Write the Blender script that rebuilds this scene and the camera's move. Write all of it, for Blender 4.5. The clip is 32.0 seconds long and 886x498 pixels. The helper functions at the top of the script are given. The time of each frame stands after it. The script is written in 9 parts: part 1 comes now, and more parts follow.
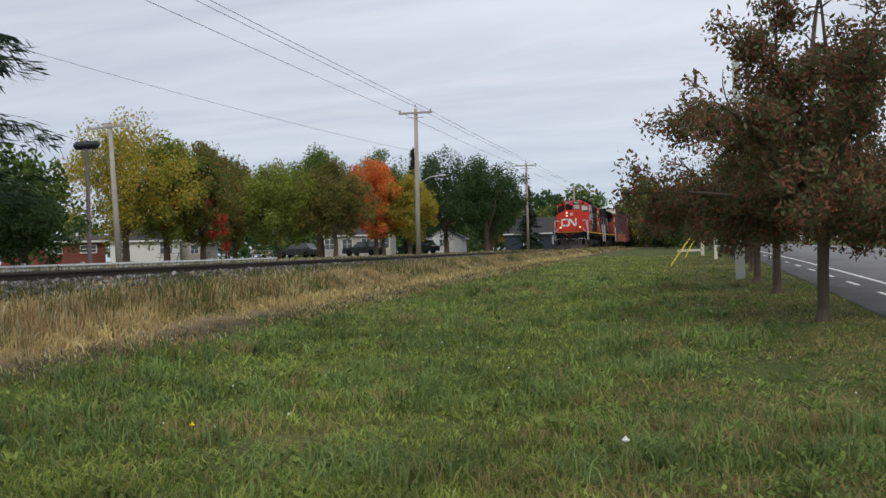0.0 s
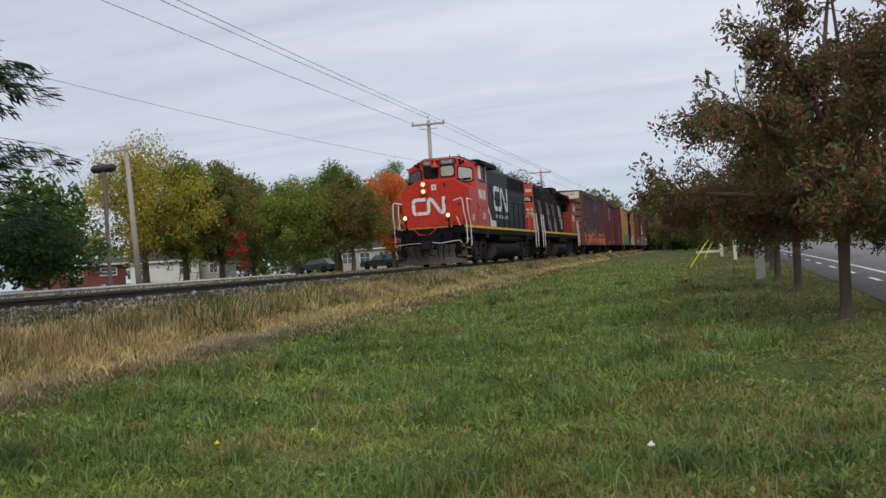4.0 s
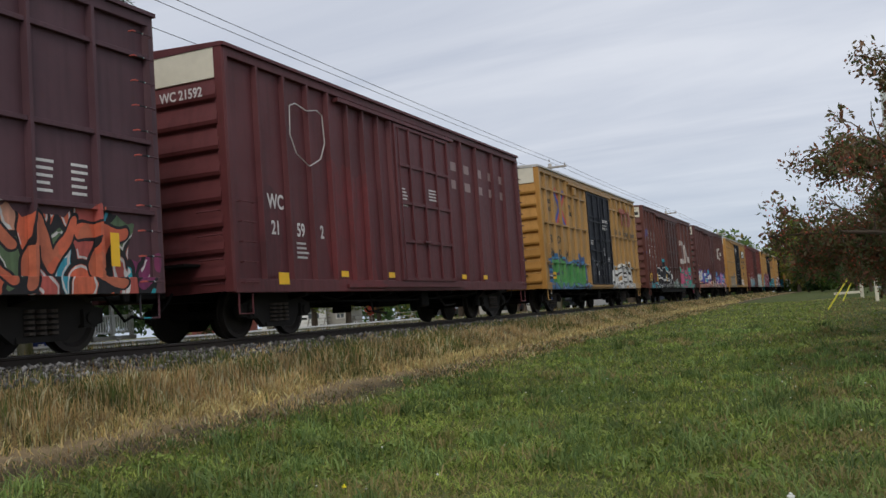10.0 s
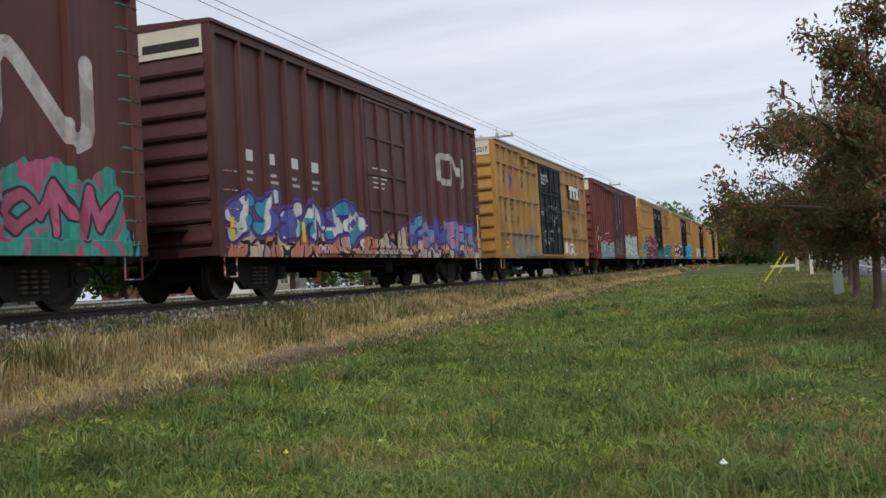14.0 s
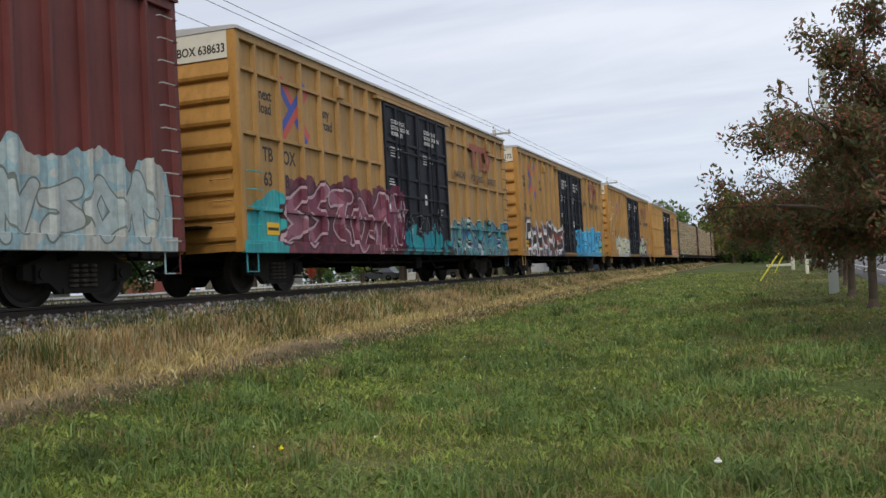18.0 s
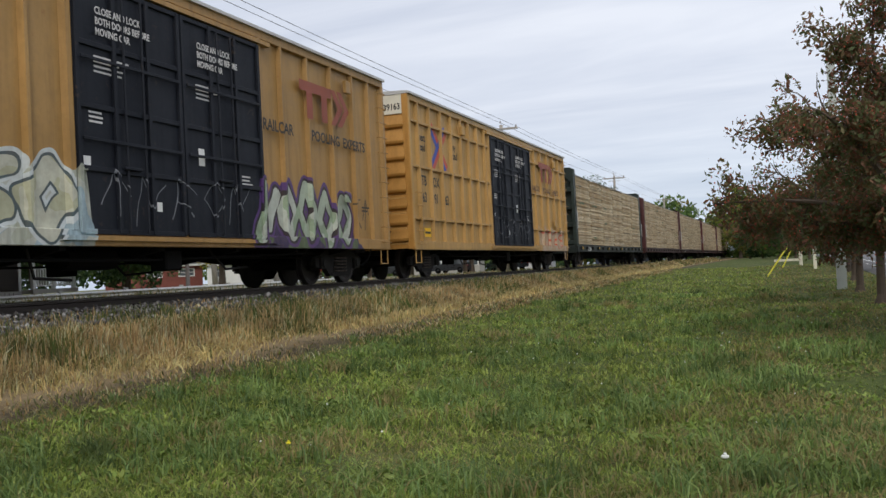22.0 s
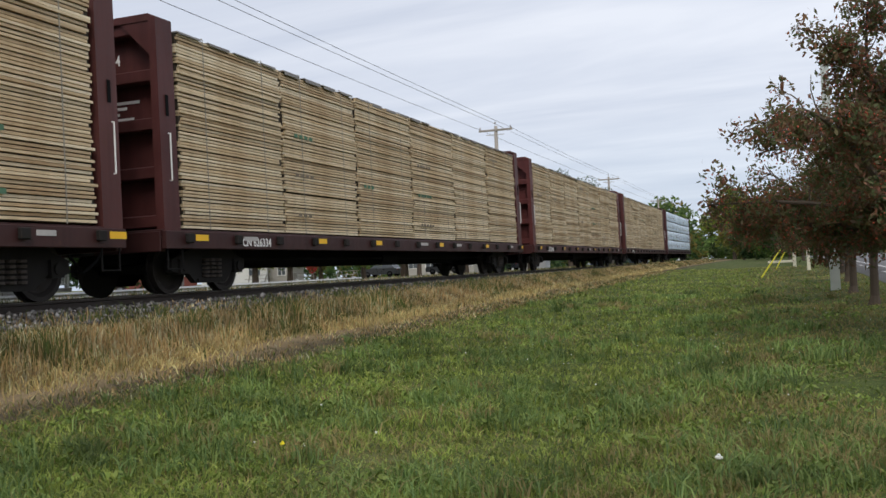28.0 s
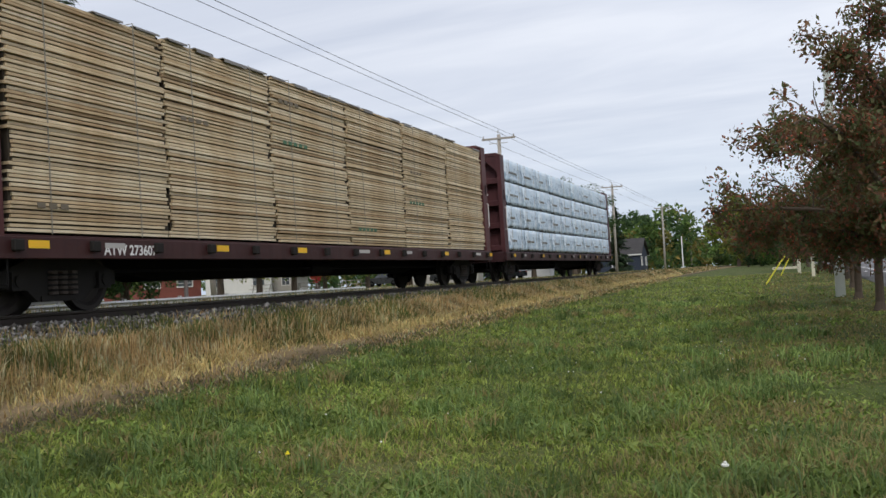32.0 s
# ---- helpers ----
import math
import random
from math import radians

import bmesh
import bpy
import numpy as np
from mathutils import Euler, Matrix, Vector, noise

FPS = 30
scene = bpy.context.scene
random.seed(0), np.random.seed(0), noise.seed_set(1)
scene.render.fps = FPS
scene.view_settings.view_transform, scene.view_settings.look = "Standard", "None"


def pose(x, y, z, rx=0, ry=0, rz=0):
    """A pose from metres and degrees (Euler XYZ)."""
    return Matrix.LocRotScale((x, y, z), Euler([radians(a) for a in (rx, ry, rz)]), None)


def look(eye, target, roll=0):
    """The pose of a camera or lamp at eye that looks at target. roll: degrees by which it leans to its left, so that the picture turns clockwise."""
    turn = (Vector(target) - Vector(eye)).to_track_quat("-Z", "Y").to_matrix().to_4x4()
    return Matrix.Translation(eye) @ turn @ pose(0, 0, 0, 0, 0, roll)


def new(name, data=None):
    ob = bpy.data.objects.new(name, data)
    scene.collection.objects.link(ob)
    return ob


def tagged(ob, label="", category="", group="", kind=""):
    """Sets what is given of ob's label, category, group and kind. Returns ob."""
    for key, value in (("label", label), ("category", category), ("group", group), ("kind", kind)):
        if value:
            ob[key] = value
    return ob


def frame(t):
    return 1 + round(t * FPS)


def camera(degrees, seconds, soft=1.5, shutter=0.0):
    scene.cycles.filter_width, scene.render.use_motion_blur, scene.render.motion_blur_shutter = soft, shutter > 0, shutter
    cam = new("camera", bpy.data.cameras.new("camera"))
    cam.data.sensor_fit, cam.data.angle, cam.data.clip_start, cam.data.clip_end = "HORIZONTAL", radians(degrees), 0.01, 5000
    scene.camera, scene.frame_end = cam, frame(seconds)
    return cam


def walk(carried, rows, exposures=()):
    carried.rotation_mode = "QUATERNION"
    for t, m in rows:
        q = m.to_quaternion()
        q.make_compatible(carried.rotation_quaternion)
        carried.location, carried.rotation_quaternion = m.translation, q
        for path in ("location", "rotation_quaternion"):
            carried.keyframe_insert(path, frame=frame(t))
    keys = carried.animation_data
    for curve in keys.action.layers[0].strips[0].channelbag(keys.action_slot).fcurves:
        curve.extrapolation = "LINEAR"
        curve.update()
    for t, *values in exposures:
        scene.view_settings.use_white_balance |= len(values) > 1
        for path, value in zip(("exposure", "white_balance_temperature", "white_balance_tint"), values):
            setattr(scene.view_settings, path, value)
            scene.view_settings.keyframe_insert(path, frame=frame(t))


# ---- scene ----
cam = camera(50.83, 32.0)
EYE = (0.0, 0.0, 1.45)
# seconds, tilt, lean, heading: a hand-held phone that turns on the spot
LOOKS = [
    (0, 90.15, 1.72, 14.96), (0.5, 89.94, 1.81, 15.13), (1, 89.45, 1.93, 15.10), (1.5, 89.14, 2.14, 14.84),
    (2, 89.08, 2.41, 14.59), (2.5, 89.40, 2.82, 14.39), (4.5, 91.71, 4.58, 17.79), (5, 92.98, 5.17, 21.40),
    (5.5, 95.16, 6.01, 27.73), (6, 97.54, 6.17, 38.03), (6.5, 98.04, 5.45, 46.05), (7, 96.62, 4.99, 42.15),
    (7.5, 95.13, 4.93, 35.71), (8, 95.45, 4.95, 38.14), (8.5, 96.35, 4.67, 41.97), (9, 95.95, 4.48, 36.84),
    (9.5, 94.91, 4.39, 28.82), (10, 94.08, 4.15, 23.62), (10.5, 93.54, 3.90, 21.29), (11, 93.12, 3.64, 20.64),
    (11.5, 92.74, 3.51, 20.40), (12, 92.63, 3.52, 20.31), (12.5, 92.60, 3.47, 20.22), (13, 92.41, 3.46, 20.14),
    (13.5, 92.01, 3.42, 20.14), (15.5, 91.76, 3.27, 20.37), (16, 91.85, 3.19, 20.26), (16.5, 91.83, 3.10, 20.22),
    (17, 91.55, 3.00, 20.24), (17.5, 91.54, 3.03, 20.14), (18, 91.67, 3.00, 19.99), (18.5, 91.61, 3.00, 19.97),
    (19, 91.46, 2.95, 20.07), (19.5, 91.44, 2.96, 20.15), (20, 91.43, 2.91, 20.18), (20.5, 91.37, 2.94, 20.18),
    (21, 91.33, 2.93, 20.16), (21.5, 91.32, 2.96, 20.29), (22, 91.39, 2.99, 20.41), (22.5, 91.45, 2.94, 20.42),
    (23, 91.57, 2.93, 20.38), (23.5, 91.63, 2.93, 20.34), (24, 91.62, 2.97, 20.34), (24.5, 91.57, 2.96, 20.19),
    (25, 91.46, 2.87, 20.05), (25.5, 91.47, 2.89, 20.11), (27.5, 91.43, 2.95, 20.04), (28, 91.42, 2.90, 20.07),
    (28.5, 91.33, 2.87, 20.11), (29, 91.32, 2.85, 20.16), (29.5, 91.42, 2.89, 20.14), (30, 91.52, 2.87, 20.10),
    (30.5, 91.48, 2.91, 20.12), (31, 91.58, 3.02, 20.23), (31.5, 91.80, 3.14, 20.22), (32, 91.97, 3.28, 20.32),
]
STOPS = [(0, -0.05), (4.5, -0.08), (5, -0.08), (6, 0.04), (6.5, 0.14), (7, 0.50), (7.6, 0.42), (8, 0.44), (8.5, 0.56), (9, 0.66), (9.5, 0.25), (10, -0.14), (10.5, -0.04), (11, 0.06), (12, 0.08), (13, 0.08), (16, 0.1), (32, 0.1)]
walk(cam, [(t, pose(*EYE, a, b, c)) for t, a, b, c in LOOKS], STOPS)

# ---- world and sun: a bright overcast afternoon ----
def make_world():
    w = bpy.data.worlds.new("world")
    scene.world = w
    w.use_nodes = True
    nt = w.node_tree
    nt.nodes.clear()
    N, L = nt.nodes.new, nt.links.new
    out, bg = N("ShaderNodeOutputWorld"), N("ShaderNodeBackground")
    sky = N("ShaderNodeTexSky")
    sky.sky_type, sky.sun_disc = "NISHITA", False
    sky.sun_elevation, sky.sun_rotation = radians(35), radians(200)
    dim = N("ShaderNodeVectorMath")
    dim.operation = "SCALE"
    dim.inputs["Scale"].default_value = 0.10
    L(sky.outputs[0], dim.inputs[0])
    # a sheet of cloud overhead, seen along flat streaks
    co, sep = N("ShaderNodeTexCoord"), N("ShaderNodeSeparateXYZ")
    L(co.outputs["Generated"], sep.inputs[0])
    zz = N("ShaderNodeMath")
    zz.operation = "MAXIMUM"
    zz.inputs[1].default_value = 0.02
    L(sep.outputs["Z"], zz.inputs[0])
    za = N("ShaderNodeMath")
    za.operation = "ADD"
    za.inputs[1].default_value = 0.10
    L(zz.outputs[0], za.inputs[0])
    xy = []
    for k in "XY":
        d = N("ShaderNodeMath")
        d.operation = "DIVIDE"
        L(sep.outputs[k], d.inputs[0])
        L(za.outputs[0], d.inputs[1])
        xy.append(d)
    com = N("ShaderNodeCombineXYZ")
    L(xy[0].outputs[0], com.inputs[0])
    L(xy[1].outputs[0], com.inputs[1])
    mp = N("ShaderNodeMapping")
    mp.inputs["Rotation"].default_value = (0, 0, radians(25))
    mp.inputs["Scale"].default_value = (0.55, 1.5, 1)
    L(com.outputs[0], mp.inputs[0])
    no = N("ShaderNodeTexNoise")
    no.inputs["Scale"].default_value, no.inputs["Detail"].default_value = 0.9, 5
    no.inputs["Roughness"].default_value = 0.55
    no.inputs["Distortion"].default_value = 0.4
    L(mp.outputs[0], no.inputs[0])
    ramp = N("ShaderNodeValToRGB")
    e = ramp.color_ramp.elements
    e[0].position, e[0].color = 0.30, (0.56, 0.61, 0.73, 1)
    e[1].position, e[1].color = 0.66, (0.84, 0.87, 0.95, 1)
    L(no.outputs[0], ramp.inputs[0])
    low = N("ShaderNodeMapRange")
    low.inputs["From Min"].default_value, low.inputs["From Max"].default_value = 0.0, 0.16
    low.inputs["To Min"].default_value, low.inputs["To Max"].default_value = 0.75, 0.0
    L(sep.outputs["Z"], low.inputs[0])
    haze = N("ShaderNodeMix")
    haze.data_type = "RGBA"
    haze.inputs["B"].default_value = (0.50, 0.60, 0.76, 1)
    L(low.outputs[0], haze.inputs["Factor"])
    L(ramp.outputs[0], haze.inputs["A"])
    mix = N("ShaderNodeMix")
    mix.data_type = "RGBA"
    mix.inputs["Factor"].default_value = 0.88
    L(dim.outputs[0], mix.inputs["A"])
    L(haze.outputs["Result"], mix.inputs["B"])
    L(mix.outputs["Result"], bg.inputs[0])
    bg.inputs[1].default_value = 1.0
    L(bg.outputs[0], out.inputs[0])


make_world()
sun = new("sun", bpy.data.lights.new("sun", "SUN"))
sun.data.energy, sun.data.angle, sun.data.color = 1.5, radians(25), (1.0, 0.94, 0.86)
sun.matrix_world = look((20, -40, 45), (0, 0, 0))
scene.view_settings.exposure = 0.0


# ---- materials ----
def material(name, rough=0.7, metal=0.0, spec=0.5):
    m = bpy.data.materials.new(name)
    m.use_nodes = True
    b = m.node_tree.nodes["Principled BSDF"]
    b.inputs["Roughness"].default_value, b.inputs["Metallic"].default_value = rough, metal
    b.inputs["Specular IOR Level"].default_value = spec
    return m, m.node_tree, b


def rgb(c):
    return (c[0], c[1], c[2], 1.0)


def coords(nt, scale=(1, 1, 1), kind="Object", rot=(0, 0, 0)):
    co, mp = nt.nodes.new("ShaderNodeTexCoord"), nt.nodes.new("ShaderNodeMapping")
    mp.inputs["Scale"].default_value = scale
    mp.inputs["Rotation"].default_value = rot
    nt.links.new(co.outputs[kind], mp.inputs[0])
    return mp.outputs[0]


def noise_of(nt, vec, scale, detail=4, rough=0.55):
    n = nt.nodes.new("ShaderNodeTexNoise")
    n.inputs["Scale"].default_value, n.inputs["Detail"].default_value, n.inputs["Roughness"].default_value = scale, detail, rough
    nt.links.new(vec, n.inputs[0])
    return n.outputs[0]


def ramp_of(nt, fac, stops, constant=False):
    r = nt.nodes.new("ShaderNodeValToRGB")
    if constant:
        r.color_ramp.interpolation = "CONSTANT"
    e = r.color_ramp.elements
    while len(e) < len(stops):
        e.new(0.5)
    for el, (p, c) in zip(e, stops):
        el.position, el.color = p, rgb(c) if hasattr(c, "__len__") else (c, c, c, 1)
    nt.links.new(fac, r.inputs[0])
    return r.outputs[0]


def mixed(nt, fac, a, b, how="MIX"):
    m = nt.nodes.new("ShaderNodeMix")
    m.data_type, m.blend_type = "RGBA", how
    for sock, v in (("Factor", fac), ("A", a), ("B", b)):
        if isinstance(v, bpy.types.NodeSocket):
            nt.links.new(v, m.inputs[sock])
        else:
            m.inputs[sock].default_value = v if sock == "Factor" else rgb(v)
    return m.outputs["Result"]


def calc(nt, op, a, b=0.0, c=0.0):
    m = nt.nodes.new("ShaderNodeMath")
    m.operation = op
    for i, v in enumerate((a, b, c)):
        if isinstance(v, bpy.types.NodeSocket):
            nt.links.new(v, m.inputs[i])
        else:
            m.inputs[i].default_value = v
    return m.outputs[0]


def bumped(nt, b, height, strength=0.3, distance=0.02):
    n = nt.nodes.new("ShaderNodeBump")
    n.inputs["Strength"].default_value, n.inputs["Distance"].default_value = strength, distance
    nt.links.new(height, n.inputs["Height"])
    nt.links.new(n.outputs[0], b.inputs["Normal"])


def random_of(nt, kind="object"):
    if kind == "object":
        return nt.nodes.new("ShaderNodeObjectInfo").outputs["Random"]
    return nt.nodes.new("ShaderNodeNewGeometry").outputs["Random Per Island"]


def plain(name, color, rough=0.7, metal=0.0, grain=8.0, vary=0.25, bump=0.15, spec=0.5):
    """One colour with broad stains and fine grain."""
    m, nt, b = material(name, rough, metal, spec)
    vec = coords(nt)
    big, fine = noise_of(nt, vec, grain * 0.12, 4), noise_of(nt, vec, grain, 5)
    f = calc(nt, "MULTIPLY_ADD", big, vary * 2, 1 - vary)
    f = calc(nt, "MULTIPLY", f, calc(nt, "MULTIPLY_ADD", fine, vary, 1 - vary / 2))
    v = nt.nodes.new("ShaderNodeVectorMath")
    v.operation = "SCALE"
    v.inputs[0].default_value = color
    nt.links.new(f, v.inputs["Scale"])
    nt.links.new(v.outputs[0], b.inputs["Base Color"])
    nt.links.new(calc(nt, "MULTIPLY_ADD", fine, 0.25, rough - 0.12), b.inputs["Roughness"])
    if bump:
        bumped(nt, b, fine, bump, 0.01)
    return m


def leafy(name, colors, vary=0.3, gain=2.2, fine=0.0):
    """Leaves: each island takes its own colour out of a ramp."""
    m, nt, b = material(name, 0.6, 0, 0.3)
    n = len(colors)
    c = ramp_of(nt, random_of(nt, "island"), [((i + 0.5) / n, [min(0.8, q * gain) for q in k]) for i, k in enumerate(colors)])
    tone = noise_of(nt, coords(nt), 0.35, 3)
    c = mixed(nt, 1.0, c, ramp_of(nt, tone, [(0.3, 1 - vary), (0.7, 1.0)]), "MULTIPLY")
    if fine:
        c = mixed(nt, 1.0, c, ramp_of(nt, noise_of(nt, coords(nt), fine, 3), [(0.34, 0.5), (0.64, 1.2)]), "MULTIPLY")
    nt.links.new(c, b.inputs["Base Color"])
    b.inputs["Transmission Weight"].default_value = 0.0
    tr = nt.nodes.new("ShaderNodeBsdfTranslucent")
    ad = nt.nodes.new("ShaderNodeMixShader")
    ad.inputs[0].default_value = 0.4
    nt.links.new(c, tr.inputs[0])
    nt.links.new(b.outputs[0], ad.inputs[1])
    nt.links.new(tr.outputs[0], ad.inputs[2])
    nt.links.new(ad.outputs[0], nt.nodes["Material Output"].inputs[0])
    return m


def glow(name, color, strength):
    m, nt, b = material(name, 0.4)
    b.inputs["Base Color"].default_value = rgb(color)
    b.inputs["Emission Color"].default_value = rgb(color)
    b.inputs["Emission Strength"].default_value = strength
    return m


# ---- mesh helpers ----
def bx(bm, x0, x1, y0, y1, z0, z1):
    v = [bm.verts.new(p) for p in ((x0, y0, z0), (x1, y0, z0), (x1, y1, z0), (x0, y1, z0), (x0, y0, z1), (x1, y0, z1), (x1, y1, z1), (x0, y1, z1))]
    for f in ((3, 2, 1, 0), (4, 5, 6, 7), (0, 1, 5, 4), (1, 2, 6, 5), (2, 3, 7, 6), (3, 0, 4, 7)):
        bm.faces.new([v[i] for i in f])
    return v


def box(*a, bevel=0.0):
    bm = bmesh.new()
    for q in a:
        bx(bm, *q)
    if bevel:
        bmesh.ops.bevel(bm, geom=bm.edges[:], offset=bevel, segments=1, affect="EDGES", clamp_overlap=True)
    return bm


def prism(bm, pts, axis, a, b):
    """Pushes a closed outline along an axis from a to b. pts are pairs in the other two axes, in xyz order."""
    def at(p, h):
        return {"x": (h, p[0], p[1]), "y": (p[0], h, p[1]), "z": (p[0], p[1], h)}[axis]
    lo, hi = [bm.verts.new(at(p, a)) for p in pts], [bm.verts.new(at(p, b)) for p in pts]
    n = len(pts)
    bm.faces.new(lo[::-1])
    bm.faces.new(hi)
    for i in range(n):
        bm.faces.new((lo[i], lo[(i + 1) % n], hi[(i + 1) % n], hi[i]))
    bmesh.ops.recalc_face_normals(bm, faces=bm.faces[:])
    return bm


def rod(bm, pts, r=0.02, sides=6):
    """A round bar through the points."""
    pts = [Vector(p) for p in pts]
    rings = []
    for i, p in enumerate(pts):
        d = (pts[min(i + 1, len(pts) - 1)] - pts[max(i - 1, 0)]).normalized()
        side = d.orthogonal().normalized() if i == 0 else (side - d * side.dot(d)).normalized()
        up = d.cross(side)
        rr = r[i] if hasattr(r, "__len__") else r
        rings.append([bm.verts.new(p + (side * math.cos(k * math.tau / sides) + up * math.sin(k * math.tau / sides)) * rr) for k in range(sides)])
    for a, b in zip(rings, rings[1:]):
        for k in range(sides):
            bm.faces.new((a[k], a[(k + 1) % sides], b[(k + 1) % sides], b[k]))
    bm.faces.new(rings[0][::-1])
    bm.faces.new(rings[-1])
    return bm


def disc(bm, c, axis, r, depth, sides=20, hole=0.0):
    """A round slab at c; hole is the radius of a dish pressed into its outer face."""
    ax = "xyz".index(axis)
    def ring(rad, h):
        out = []
        for k in range(sides):
            p = [c[0], c[1], c[2]]
            p[ax] += h
            p[(ax + 1) % 3] += rad * math.cos(k * math.tau / sides)
            p[(ax + 2) % 3] += rad * math.sin(k * math.tau / sides)
            out.append(bm.verts.new(p))
        return out
    rings = [ring(r, 0), ring(r, depth)]
    if hole:
        rings += [ring(hole, depth), ring(hole * 0.85, depth - min(0.05, abs(depth) * 0.4) * (1 if depth > 0 else -1))]
    for a, b in zip(rings, rings[1:]):
        for k in range(sides):
            bm.faces.new((a[k], a[(k + 1) % sides], b[(k + 1) % sides], b[k]))
    bm.faces.new(rings[0][::-1])
    bm.faces.new(rings[-1])
    bmesh.ops.recalc_face_normals(bm, faces=bm.faces[:])
    return bm


def mesh_of(bm, name, mat, smooth=False):
    me = bpy.data.meshes.new(name)
    bm.to_mesh(me)
    bm.free()
    me.materials.append(mat)
    if smooth:
        for p in me.polygons:
            p.use_smooth = True
    return me


def part(name, bm, mat, parent, label="", smooth=False):
    me = bm if isinstance(bm, bpy.types.Mesh) else mesh_of(bm, name, mat, smooth)
    ob = new(name, me)
    ob.parent = parent
    if label:
        ob["label"] = label
    return ob


def thing(name, m, label, category, group="", kind=""):
    ob = new(name)
    ob.empty_display_size = 0.2
    ob.matrix_basis = m
    return tagged(ob, label, category, group, kind)


def solid(name, bm, mat, label, category, group="", kind="", m=None, smooth=False):
    """A thing of one mesh."""
    ob = new(name, bm if isinstance(bm, bpy.types.Mesh) else mesh_of(bm, name, mat, smooth))
    if m is not None:
        ob.matrix_basis = m
    return tagged(ob, label, category, group, kind)


def big_mesh(name, verts, faces, mats, index=None, smooth=False):
    """A mesh from arrays of vertices (n, 3) and of equal faces (m, k)."""
    verts, faces = np.asarray(verts, np.float32), np.asarray(faces, np.int32)
    me = bpy.data.meshes.new(name)
    n, k = faces.shape
    me.vertices.add(len(verts))
    me.vertices.foreach_set("co", verts.ravel())
    me.loops.add(n * k)
    me.loops.foreach_set("vertex_index", faces.ravel())
    me.polygons.add(n)
    me.polygons.foreach_set("loop_start", np.arange(0, n * k, k, dtype=np.int32))
    me.polygons.foreach_set("loop_total", np.full(n, k, np.int32))
    for m in mats:
        me.materials.append(m)
    if index is not None:
        me.polygons.foreach_set("material_index", np.asarray(index, np.int32))
    if smooth:
        me.polygons.foreach_set("use_smooth", np.ones(n, bool))
    me.update(calc_edges=True)
    me.validate()
    return me


def letters(body, size, y, z, x, mat, parent, name="lettering", squeeze=1.0, along="y", bold=0.022):
    """Painted letters on a face that looks along +x (reading towards +y), or on an end that looks along -y (reading towards +x)."""
    cu = bpy.data.curves.new(name, "FONT")
    cu.body, cu.size, cu.resolution_u, cu.extrude, cu.offset = body, size, 3, 0.001, size * bold
    tmp = bpy.data.objects.new("tmp", cu)
    me = bpy.data.meshes.new_from_object(tmp)
    bpy.data.objects.remove(tmp)
    bpy.data.curves.remove(cu)
    m = pose(x, y, z, 90, 0, 90) if along == "y" else pose(y, x, z, 90, 0, 0)
    me.transform(m @ Matrix.Diagonal((squeeze, 1, 1, 1)))
    me.materials.clear()
    me.materials.append(mat)
    return part(name, me, mat, parent)


# ---- the plan: the track runs along +y; rails at RAIL, the lawn under the camera at 0 ----
TRACK, RAIL, SPEED = -11.1, 1.31, 13.0


def lawn_rise(y):
    return 1.2 * (1 - np.exp(-np.maximum(np.asarray(y, float) - 8, 0) / 60))


PROFILE_X = [-400, -60, -22, -14.5, -13.2, -12.6, -9.65, -9.15, -8.6, -7.7, -6.7, -5, -3, 400]
PROFILE_Z = [1.25, 1.22, 1.20, 1.02, 1.08, 1.12, 1.12, 0.98, 0.80, 0.47, 0.27, 0.10, 0.02, 0.0]


def ground_z(x, y):
    x, y = np.asarray(x, float), np.asarray(y, float)
    p, r = np.interp(x, PROFILE_X, PROFILE_Z), lawn_rise(y)
    return p + r * (1 - p / 1.2) * (x > -14.5)


